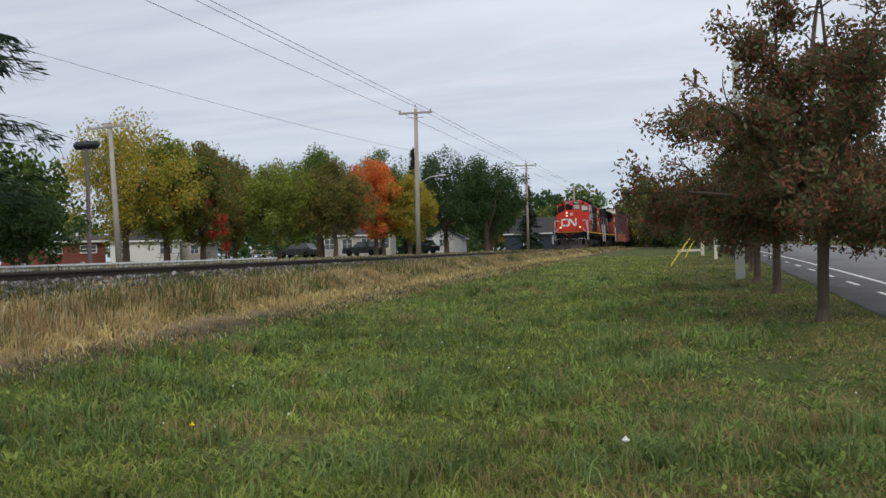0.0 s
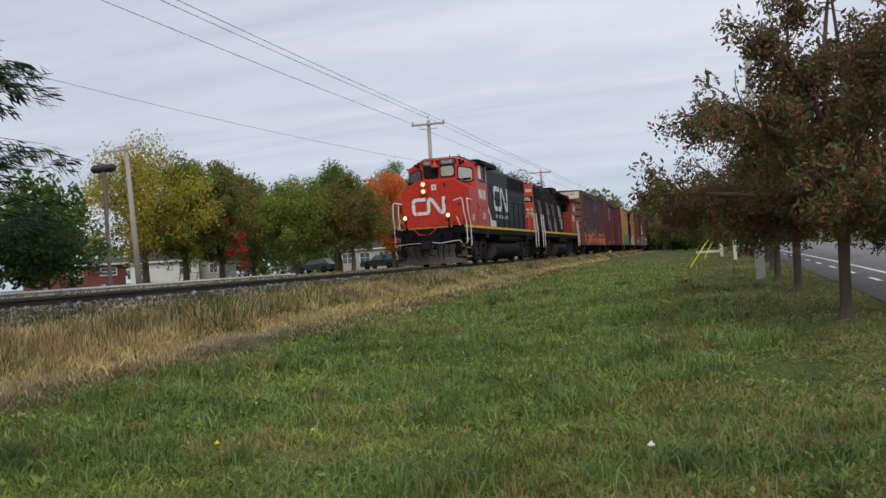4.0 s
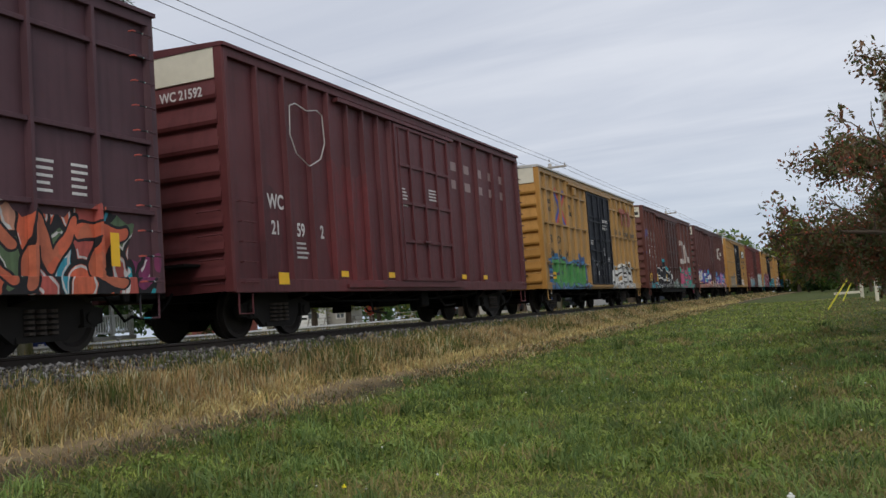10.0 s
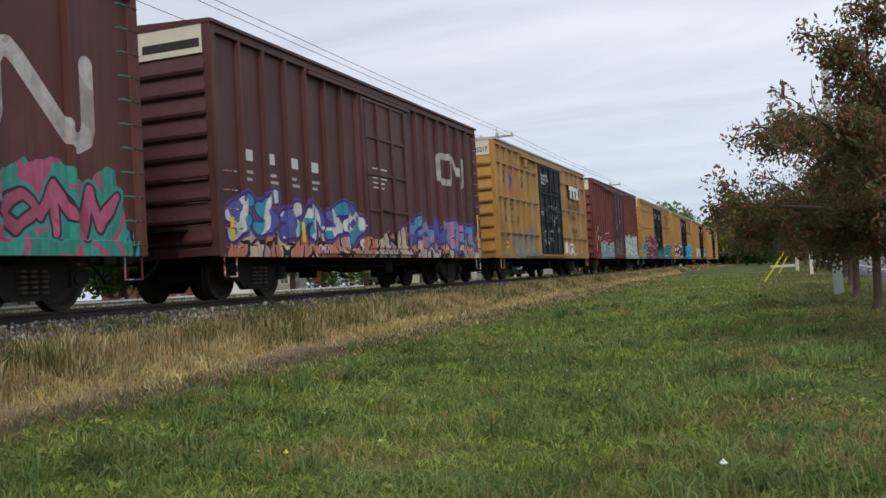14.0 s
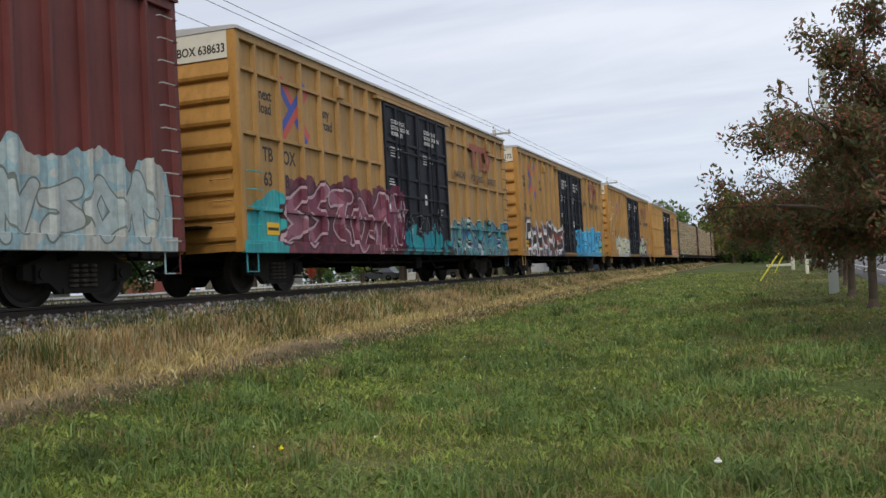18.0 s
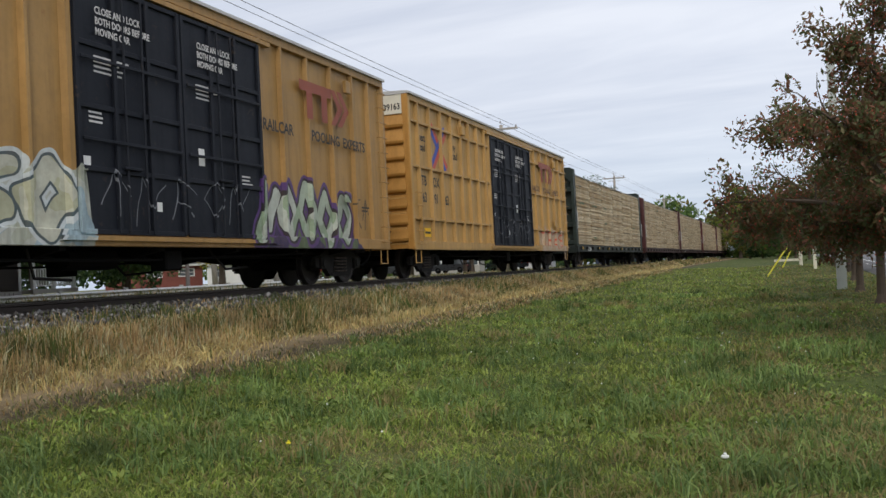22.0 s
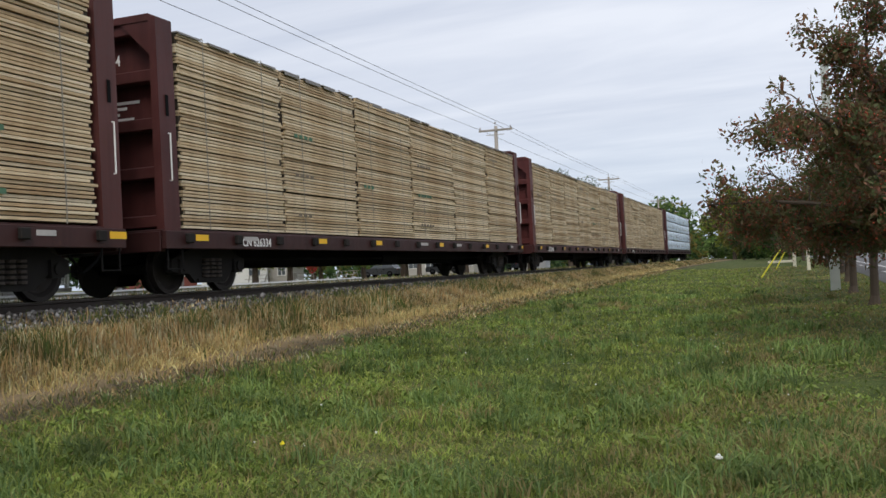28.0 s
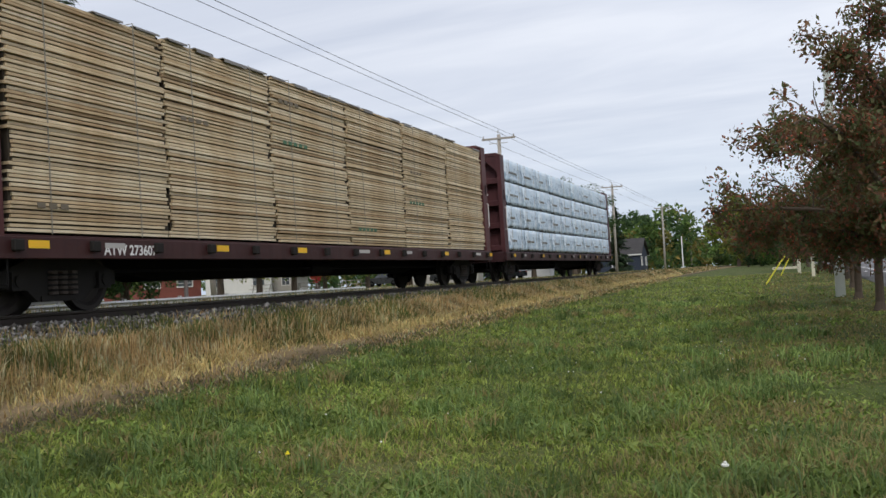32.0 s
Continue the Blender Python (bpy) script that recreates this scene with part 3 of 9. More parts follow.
def freight_truck(car, y, r=0.457, base=0.86):
    def frame_mesh():
        bm = bmesh.new()
        prism(bm, [(-1.16, .40), (-1.16, .60), (-.95, .66), (-.5, .84), (.5, .84), (.95, .66), (1.16, .60), (1.16, .40), (.98, .36), (.74, .40), (.46, .17), (-.46, .17), (-.74, .40), (-.98, .36)], "x", 0.98, 1.10)
        for s in (-1, 1):
            bx(bm, 0.96, 1.16, s * 0.86 - 0.13, s * 0.86 + 0.13, 0.34, 0.60)
            disc(bm, (1.16, s * 0.86, 0.47), "x", 0.09, 0.03, 10)
        bx(bm, 0.97, 1.13, -0.42, 0.42, 0.17, 0.25)
        return mesh_of(bm, "sideframe", M_TRUCK)

    def spring_mesh():
        bm = bmesh.new()
        for k in range(3):
            for j in range(5):
                disc(bm, (1.125, -0.2 + 0.2 * k, 0.27 + 0.075 * j), "z", 0.075, 0.04, 8)
        return mesh_of(bm, "spring_group", M_SPRING)
    truck = part("truck", shared("bolster", lambda: mesh_of(box((-1.05, 1.05, -0.22, 0.22, 0.55, 0.86), bevel=0.03), "truck", M_TRUCK)), M_TRUCK, car)
    truck.location = (0, y, 0)
    fm, sm = shared("sideframe", frame_mesh), shared("springs", spring_mesh)
    wm = shared(("wheel", r), lambda: wheel_mesh(r))
    am = shared("axle", lambda: mesh_of(rod(bmesh.new(), [(-0.95, 0, 0), (0.95, 0, 0)], 0.085, 10), "axle", M_TRUCK))
    for s in (0, 180):
        for me, nm in ((fm, "sideframe"), (sm, "spring_group")):
            ob = part(nm, me, M_TRUCK, truck)
            ob.rotation_euler = (0, 0, radians(s))
        for k in (-1, 1):
            ob = part("wheel", wm, M_WHEEL, truck)
            ob.matrix_basis = pose(0, k * base, r, 0, 0, s)
    for k in (-1, 1):
        part("axle", am, M_TRUCK, truck).location = (0, k * base, r)
    return truck


def coupler(car, y, s):
    """Knuckle coupler that points along s from the end sill at y."""
    bm = box((-0.09, 0.09, min(y, y + s * 0.75), max(y, y + s * 0.75), 0.78, 0.96), (-0.17, 0.17, min(y + s * 0.7, y + s * 1.02), max(y + s * 0.7, y + s * 1.02), 0.72, 1.02), bevel=0.02)
    part("coupler", bm, M_TRUCK, car)
    hose = rod(bmesh.new(), [(0.3, y + s * 0.1, 0.85), (0.32, y + s * 0.35, 0.6), (0.25, y + s * 0.6, 0.42), (0.12, y + s * 0.95, 0.5)], 0.025, 5)
    part("air_hose", hose, M_BLACK, car)


def ladder(car, x, y0, y1, z0, z1, n, mat, along="y"):
    for k in range(n):
        z = z0 + (z1 - z0) * k / (n - 1)
        pts = [(x - 0.08, y0, 0), (x, y0, 0), (x, y1, 0), (x - 0.08, y1, 0)] if along == "y" else [(y0, x + 0.08, 0), (y0, x, 0), (y1, x, 0), (y1, x + 0.08, 0)]
        me = shared(("rung", x, y0, along, mat.name), lambda: mesh_of(rod(bmesh.new(), pts, 0.013, 5), "ladder_rung", mat))
        part("ladder_rung", me, mat, car).location = (0, 0, z)


def text_rows(car, x, y, z, w, n, mat, h=0.035, gap=0.08, along="y", name="stencil_line", rnd=random.Random(2)):
    """Lines of small stencilled writing, too small to read: plain bars."""
    for k in range(n):
        ww = w * rnd.uniform(0.6, 1.0)
        zz = z - k * gap
        if along == "y":
            bm = box((x, x + 0.003, y, y + ww, zz, zz + h))
        else:
            bm = box((y, y + ww, x - 0.003, x, zz, zz + h))
        part(name, bm, mat, car)


# ---- boxcars ----
SILL, EAVE, HALF = 0.80, 5.06, 1.50


def boxcar(u, L, mat, label, door, post_gap=0.95, bands=(), mat_door=None, double=False, mat_end=None, lip=True, plug=False, end_ribs=8, mat_roof=None, ladder_mat=None, group="boxcars", posts=()):
    """u: where its leading end stands along the track at the start. door: (y0, y1) from that end."""
    car = thing("boxcar", pose(TRACK, u, RAIL), label, "freight car", group)
    mat_door, mat_end, mat_roof = mat_door or mat, mat_end or mat, mat_roof or mat
    part("body", box((-HALF, HALF, 0.02, L - 0.02, SILL + 0.12, EAVE), bevel=0.01), mat, car)
    # roof: low gable with cross seams
    bm = bmesh.new()
    prism(bm, [(-1.64, EAVE), (1.64, EAVE), (1.64, EAVE + 0.06), (0, EAVE + 0.13), (-1.64, EAVE + 0.06)], "y", -0.05, L + 0.05)
    roof = part("roof", bm, mat_roof, car)
    n = int(L / 1.2)
    for k in range(n + 1):
        y = L * k / n
        bm = bmesh.new()
        prism(bm, [(-1.58, EAVE + 0.04), (0, EAVE + 0.12), (1.58, EAVE + 0.04), (1.58, EAVE + 0.08), (0, EAVE + 0.16), (-1.58, EAVE + 0.08)], "y", y - 0.03, y + 0.03)
        part("roof_seam", bm, mat_roof, roof)
    # side posts, sills and bands
    for s in (-1, 1):
        def X(a, b):
            return (a, b) if s > 0 else (-b, -a)
        part("side_sill", box((*X(HALF, 1.60), 0.0, L, SILL - 0.02, SILL + 0.22), bevel=0.008), mat, car)
        part("top_chord", box((*X(HALF, 1.59), 0.0, L, EAVE - 0.16, EAVE), bevel=0.008), mat, car)
        spans = [(0.05, door[0] - 0.06), (door[1] + 0.06, L - 0.05)]
        for a, b in spans:
            k = max(2, round((b - a) / post_gap))
            at = [a] + [q for q in posts if a + 0.2 < q < b - 0.2] + [b] if posts else [a + (b - a) * i / k for i in range(k + 1)]
            for y in at:
                w = 0.09 if y in (a, b) else 0.055
                bm = bmesh.new()
                prism(bm, [(X(HALF, 0)[0] if s > 0 else -HALF, y - w), (s * 1.60, y - w * 0.55), (s * 1.60, y + w * 0.55), (s * HALF, y + w)], "z", SILL + 0.2, EAVE - 0.15)
                part("side_post", bm, mat, car)
            for z in bands:
                part("side_band", box((*X(HALF, 1.575), a, b, z - 0.035, z + 0.035), bevel=0.006), mat, car)
        # doors
        leaves = [(door[0], (door[0] + door[1]) / 2), ((door[0] + door[1]) / 2, door[1])] if double else [door]
        for a, b in leaves:
            dz0, dz1 = SILL + (0.14 if plug else 0.2), EAVE - 0.30
            leaf = part("door", box((*X(HALF, 1.585), a + 0.02, b - 0.02, dz0, dz1), bevel=0.012), mat_door, car, "" if mat_door is mat else "dark ribbed plug door")
            m = 3 if b - a < 3.1 else 4
            for i in range(m + 1):
                y = a + 0.06 + (b - a - 0.12) * i / m
                part("door_rib", box((*X(1.585, 1.64), y - 0.04, y + 0.04, dz0 + 0.03, dz1 - 0.03), bevel=0.006), mat_door, leaf)
            for z in np.linspace(dz0 + 0.05, dz1 - 0.05, 5):
                part("door_rail", box((*X(1.585, 1.625), a + 0.04, b - 0.04, z - 0.04, z + 0.04), bevel=0.006), mat_door, leaf)
            for y in ((a + b) / 2 - 0.22, (a + b) / 2 + 0.22) if plug else (a + 0.18,):
                part("lock_rod", rod(bmesh.new(), [(s * 1.65, y, dz0 + 0.05), (s * 1.65, y, dz1 - 0.1)], 0.02, 6), mat_door, leaf)
            for z in (2.35, 3.55) if plug else ():
                part("lock_bar", box((*X(1.64, 1.67), a + 0.1, b - 0.1, z - 0.025, z + 0.025), bevel=0.006), mat_door, leaf)
            part("door_handle", box((*X(1.62, 1.68), (a + b) / 2 - 0.3, (a + b) / 2 + 0.1, 1.95, 2.0), bevel=0.01), mat_door, leaf)
        part("door_track", box((*X(HALF, 1.66), max(0.3, door[0] - (0.4 if double else 2.6)), min(L - 0.3, door[1] + 0.4), SILL + 0.06, SILL + 0.13)), mat, car)
        part("door_hanger", box((*X(HALF, 1.65), max(0.3, door[0] - (0.4 if double else 2.6)), min(L - 0.3, door[1] + 0.4), EAVE - 0.28, EAVE - 0.2)), mat, car)
    # ends: pressed ribs
    for y, s in ((0.02, -1), (L - 0.02, 1)):
        if lip:
            part("end_cap", box((-1.5, 1.5, min(y, y + s * 0.055), max(y, y + s * 0.055), EAVE - 0.54, EAVE), bevel=0.006), M_OFFWHITE, car, "cream painted end panel")
        part("end_sheet", box((-1.41, 1.41, min(y, y + s * 0.010), max(y, y + s * 0.010), SILL + 0.02, EAVE - (0.56 if lip else 0.02))), mat_end, car)
        top = EAVE - (0.78 if lip else 0.2)
        for k in range(end_ribs):
            pitch = (top - 1.15) / (end_ribs - 1)
            z = 1.15 + pitch * k
            bm = bmesh.new()
            prism(bm, [(y, z - pitch * 0.36), (y + s * 0.085, z - pitch * 0.26), (y + s * 0.105, z - pitch * 0.12), (y + s * 0.085, z + pitch * 0.06), (y + s * 0.012, z + pitch * 0.60), (y, z + pitch * 0.60)], "x", -1.44, 1.44)
            part("end_rib", bm, mat_end, car)
        part("corner_post", box((1.40, 1.58, min(y, y + s * 0.06), max(y, y + s * 0.06), SILL, EAVE), bevel=0.01), mat_end, car)
        part("corner_post", box((-1.58, -1.40, min(y, y + s * 0.06), max(y, y + s * 0.06), SILL, EAVE), bevel=0.01), mat_end, car)
        part("end_platform", box((-1.3, 0.9, min(y + s * 0.02, y + s * 0.5), max(y + s * 0.02, y + s * 0.5), 1.28, 1.32)), M_BLACK, car)
        disc_bm = bmesh.new()
        disc(disc_bm, (-0.55, y + s * 0.16, 2.0), "y", 0.27, s * 0.05, 16, hole=0.22)
        part("brake_wheel", disc_bm, mat_end, car)
        coupler(car, y, s)
    lm = ladder_mat or mat
    ladder(car, 1.70, 0.12, 0.55, 0.95, 2.35, 5, lm)
    ladder(car, 1.70, L - 0.55, L - 0.12, 0.95, 4.7, 11, lm)
    ladder(car, -0.14, 0.95, 1.40, 0.95, 2.2, 4, lm, along="x")
    for y in (0.12, L - 0.5):
        step = rod(bmesh.new(), [(1.55, y, SILL), (1.55, y, 0.42), (1.55, y + 0.4, 0.42), (1.55, y + 0.4, SILL)], 0.018, 5)
        part("stirrup_step", step, lm, car)
    # underframe
    part("centre_sill", box((-0.22, 0.22, 0.3, L - 0.3, 0.70, 0.98)), M_BLACK, car)
    for k in range(7):
        y = 2.4 + (L - 4.8) * k / 6
        bm = bmesh.new()
        prism(bm, [(-1.5, SILL - 0.02), (1.5, SILL - 0.02), (1.5, SILL - 0.08), (0.25, SILL - 0.28), (-0.25, SILL - 0.28), (-1.5, SILL - 0.08)], "y", y - 0.06, y + 0.06)
        part("cross_bearer", bm, M_BLACK, car)
    tank = bmesh.new()
    rod(tank, [(0.75, L * 0.42, 0.62), (0.75, L * 0.42 + 1.1, 0.62)], 0.17, 10)
    part("air_reservoir", tank, M_BLACK, car)
    part("brake_rod", rod(bmesh.new(), [(0.9, 2.8, 0.62), (0.9, L - 2.8, 0.62)], 0.025, 5), M_BLACK, car)
    for e in (-1, 1):
        part("train_line_pipe", rod(bmesh.new(), [(e * 1.25, 3.3, 0.72), (e * 1.22, 4.2, 0.60), (e * 1.22, L * 0.5, 0.58), (e * 1.25, L - 3.4, 0.70)], 0.022, 5), M_BLACK, car)
        part("brake_lever", rod(bmesh.new(), [(e * 1.15, L * 0.36, 0.76), (e * 1.18, L * 0.36 + 0.1, 0.34), (e * 1.10, L * 0.36 + 0.9, 0.30)], 0.026, 5), M_TRUCK, car)
        part("brake_lever", rod(bmesh.new(), [(e * 1.15, L * 0.60, 0.76), (e * 1.16, L * 0.60 + 0.5, 0.40), (e * 1.12, L * 0.60 + 1.3, 0.44)], 0.024, 5), M_TRUCK, car)
        part("valve_box", box((*sorted((e * 0.95, e * 1.30)), L * 0.52, L * 0.52 + 0.45, 0.40, 0.76), bevel=0.03), M_BLACK, car)
    for y in (1.95, L - 1.95):
        freight_truck(car, y)
    return car, L


# ---- the boxcars of this train, from the locomotives back ----
ORANGE, TEAL, GREEN, DARK, LIME = (0.62, 0.14, 0.07), (0.03, 0.36, 0.42), (0.10, 0.16, 0.08), (0.025, 0.025, 0.03), (0.32, 0.50, 0.16)
INK = (0.012, 0.012, 0.015)
MUSTARD = (0.43, 0.248, 0.080)
NAVY = (0.010, 0.0125, 0.020)
M_STENCIL = plain("chalky stencil paint", (0.62, 0.60, 0.58), 0.7, grain=14, vary=0.3, bump=0)
SIDE = HALF + 0.004


def marks(car, ys, z, mat=M_YELLOWMARK, h=0.42, w=0.13):
    for y in ys:
        part("reflector", box((1.602, 1.606, y, y + w, z, z + h)), mat, car, "yellow reflective strip")


WORM = ((1.08, .9), (.28, .9), (.15, .85), (.1, .72), (.1, .28), (.15, .15), (.28, .1), (1.12, .1), (1.25, .15), (1.3, .28), (1.3, .74), (1.36, .86), (1.48, .89), (1.6, .8), (2.2, .17), (2.33, .09), (2.45, .15), (2.49, .27), (2.49, .9))


def worm(car, y, z, h, mat, x=SIDE, along="y", s=1.0, stretch=1.0):
    """A flowing ribbon emblem: one long bent band of even width."""
    w = h * 0.20
    def stroke(pts):
        bm = bmesh.new()
        n = len(pts)
        L, R = [], []
        for i, p in enumerate(pts):
            a, b = Vector(pts[max(i - 1, 0)]), Vector(pts[min(i + 1, n - 1)])
            d = (b - a).normalized()
            q = Vector((-d.y, d.x)) * w / 2
            p = Vector(p)
            L.append(p + q)
            R.append(p - q)
        def at(p):
            return (x, y + p.x * s, z + p.y) if along == "y" else (y + p.x * s, x, z + p.y)
        lv, rv = [bm.verts.new(at(p)) for p in L], [bm.verts.new(at(p)) for p in R]
        for i in range(n - 1):
            bm.faces.new((lv[i], lv[i + 1], rv[i + 1], rv[i]))
        bmesh.ops.recalc_face_normals(bm, faces=bm.faces[:])
        if sum((f.normal.x if along == "y" else -f.normal.y) for f in bm.faces) < 0:
            bmesh.ops.reverse_faces(bm, faces=bm.faces[:])
        return part("emblem", bm, mat, car, "painted ribbon emblem")
    def arc(cx, cy, r, a0, a1):
        return [(cx + r * math.cos(radians(a0 + (a1 - a0) * k / 6)), cy + r * math.sin(radians(a0 + (a1 - a0) * k / 6))) for k in range(7)]
    line = [(1.08, 0.9)] + arc(0.28, 0.72, 0.18, 90, 180) + arc(0.28, 0.28, 0.18, 180, 270) + arc(1.12, 0.28, 0.18, 270, 360) + [(1.30, 0.6)] + arc(1.46, 0.74, 0.16, 180, 35) + arc(2.33, 0.25, 0.16, 215, 360) + [(2.49, 0.6), (2.49, 1.0)]
    return stroke([(p * h * stretch, q * h) for p, q in line])


def cross_arrows(car, y, z, h, s=SIDE):
    """Crossed red and blue arrows."""
    mats = (shared("arrow red", lambda: plain("faded red", (0.50, 0.09, 0.06), 0.6, bump=0)), shared("arrow blue", lambda: plain("faded blue", (0.06, 0.09, 0.36), 0.6, bump=0)))
    for k, (a, b, lift) in enumerate((((0, h), (h * 1.0, 0), 0), ((0, 0), (h * 1.0, h), 0.003))):
        a, b = Vector(a), Vector(b)
        d = (b - a).normalized()
        q = Vector((-d.y, d.x))
        for j, off in enumerate((0.5, -0.5)):
            bm = bmesh.new()
            w = h * 0.14
            c = q * w * off
            pts = [a + c - q * w / 2, b + c - q * w / 2, b + c + q * w / 2, a + c + q * w / 2]
            prism(bm, [(y + p.x, z + p.y) for p in pts], "x", s + lift, s + lift + 0.002)
            part("arrow", bm, mats[(j + k) % 2], car)


def cap_text(car, body, x=0.15, z=4.64, size=0.24, mat=M_DARKTEXT, y=-0.038):
    letters(body, size, x, z, y, mat, car, along="x", squeeze=0.85)


def ttx_bars(car, y, z, mat, h=0.80):
    """The maker's mark: a long bar, two stems and a pair of chevrons."""
    shapes = [[(0, h), (1.45, h), (1.45, h - 0.22), (0, h - 0.22)], [(0.30, h - 0.22), (0.56, h - 0.22), (0.56, 0), (0.30, 0)], [(0.98, h - 0.22), (1.24, h - 0.22), (1.24, 0), (0.98, 0)]]
    shapes += [[(q, h), (q + 0.24, h), (q + 0.62, h / 2), (q + 0.24, 0), (q, 0), (q + 0.38, h / 2)] for q in (1.40, 1.72)]
    for pts in shapes:
        bm = bmesh.new()
        prism(bm, [(y + p, z + q) for p, q in pts], "x", 1.602, 1.604)
        part("mark_slab", bm, mat, car, "dull red maker's mark")


def build_boxcars():
    cars = []
    peach, leaf, chalk = (0.62, 0.30, 0.20), (0.06, 0.22, 0.07), (0.66, 0.67, 0.66)
    # plum car with a large bright tag
    tags = [(0.2, 15.4, 0.7, 1.35, 0, (), None, None, [(0.22, 0.04, 0.12), TEAL, (0.14, 0.03, 0.06), GREEN, DARK, (0.40, 0.10, 0.06)], 0.1, 6),
            (0.6, 8.8, 0.7, 2.25, 0, (), None, None, [ORANGE, GREEN, TEAL, (0.50, 0.13, 0.07), (0.14, 0.17, 0.08), TEAL, ORANGE, (0.05, 0.05, 0.06), (0.03, 0.28, 0.36)], 0.1, 1),
            (9.4, 15.0, 0.7, 2.0, 0, (), None, None, [ORANGE, (0.46, 0.10, 0.08), ORANGE, (0.04, 0.30, 0.40), peach, GREEN], 0.1, 9),
            (0.7, 8.4, 0.75, 2.10, 5, [ORANGE, (0.52, 0.15, 0.07), ORANGE], INK, None, None, 0.10, 3, 0.045),
            (9.6, 14.9, 0.75, 1.95, 6, [ORANGE, (0.52, 0.15, 0.08)], INK, None, None, 0.09, 8, 0.04)]
    car, L = boxcar(125.6, 15.7, paint("plum paint", (0.100, 0.043, 0.054), rusty=0.3, tags=tags),
                    "plum-brown ribbed boxcar with bright orange and teal spray paint", (5.93, 9.83), 1.05, (2.0, 3.08, 4.4), mat_end=paint("rust-brown end paint", (0.15, 0.056, 0.034)), end_ribs=7, posts=(.43, 1.34, 2.25, 3.14, 4.07, 5.0, 11.02, 12.13, 13.3, 14.46))
    letters("IC", 0.40, 1.10, 2.45, SIDE, M_WHITE, car, squeeze=0.8)
    for s, y in (("21", 0.92), ("06", 1.80), ("4", 2.74)):
        letters(s, 0.38, y, 2.10, SIDE, M_WHITE, car, squeeze=0.8)
    text_rows(car, 1.59, 7.6, 4.0, 0.85, 4, M_STENCIL, 0.04, 0.10)
    for y in (13.38, 14.02):
        text_rows(car, SIDE, y, 2.55, 0.36, 5, M_STENCIL, 0.04, 0.10)
    for k, z in enumerate((3.72, 3.15, 2.55)):
        text_rows(car, -0.085, -0.25, z, 0.75, 3, M_STENCIL, 0.045, 0.085, along="x")
    cap_text(car, "IC 21064", 0.45, 4.80, 0.19)
    cap_text(car, "EXCESS HEIGHT CAR", -1.2, 4.62, 0.15)
    marks(car, (1.05, 4.4, 7.1, 14.6), 1.17, h=0.48, w=0.17)
    cars.append(car)
    # maroon car
    maroon = (0.115, 0.028, 0.032)
    tags = [(3.4, 5.3, 0.9, 3.5, 0, (), None, None, [(0.15, 0.030, 0.033), (0.135, 0.030, 0.032)]), (0.9, 1.7, 0.9, 2.6, 0, (), None, None, [(0.085, 0.024, 0.028), (0.10, 0.026, 0.03)])]
    car, L = boxcar(143.1, 15.5, paint("maroon paint", maroon, tags=tags),
                    "maroon boxcar with close vertical posts and faded patches", (6.42, 9.64), 0.82, (), mat_end=paint("maroon end paint", (0.13, 0.030, 0.032)), end_ribs=8, posts=(.97, 1.86, 2.70, 3.50, 4.30, 5.0, 5.7, 10.71, 11.83, 13.18, 14.15))
    letters("WC", 0.38, 1.22, 2.34, SIDE, M_STENCIL, car, squeeze=0.8)
    for s, y in (("21", 1.30), ("59", 2.16), ("2", 3.02)):
        letters(s, 0.36, y, 1.86, SIDE, M_STENCIL, car, squeeze=0.8)
    text_rows(car, SIDE, 2.12, 1.70, 0.45, 4, M_GREY, 0.04, 0.09)
    text_rows(car, 1.59, 8.3, 3.3, 0.75, 4, M_STENCIL)
    text_rows(car, 1.59, 6.7, 3.2, 0.35, 6, M_STENCIL)
    shield = bmesh.new()
    ring = [(2.0, 4.36), (2.2, 4.44), (2.6, 4.36), (3.0, 4.44), (3.2, 4.36), (3.24, 3.8), (3.05, 3.45), (2.6, 3.25), (2.15, 3.45), (1.96, 3.8)]
    rod(shield, [(1.604, y, z) for y, z in ring + ring[:1]], 0.014, 4)
    part("emblem_outline", shield, M_GREY, car, "faded shield outline")
    for k in range(2):
        for j in range(5):
            text_rows(car, SIDE, 10.05 + j * 0.95, 4.05 - 0.5 * k, 0.42, 1, shared("pale maroon", lambda: paint("pale maroon", (0.34, 0.24, 0.23))), 0.24)
    cap_text(car, "WC 21592", 0.25, 4.22, 0.24, M_STENCIL, -0.085)
    for k, z in enumerate((3.5, 3.0, 2.5)):
        text_rows(car, -0.085, -1.25, z, 0.6, 3, M_STENCIL, 0.045, 0.085, along="x")
    marks(car, (1.30,), 0.92, h=0.22, w=0.34)
    marks(car, (3.6, 5.75, 10.1, 11.7), 1.08, h=0.12, w=0.30)
    cars.append(car)

    def yellow(u, L, double, tags, label, stamp, door, posts, bands=(1.65, 3.11, 4.36), arrows=(1.86, 3.2, 1.2), words=(0.88, 3.58), cap="", base=MUSTARD):
        mat = paint("mustard paint", base, (0.22, 0.09, 0.035), 0.35, 0.5, tags)
        over = [g for g in tags if g[0] < door[1] and g[1] > door[0]]
        over = over + [(door[0] + 0.4, door[1] - 0.4, 1.15, 2.0, 5, [(0.22, 0.23, 0.25)], NAVY, None, None, 0.009, int(u), 0.0)]
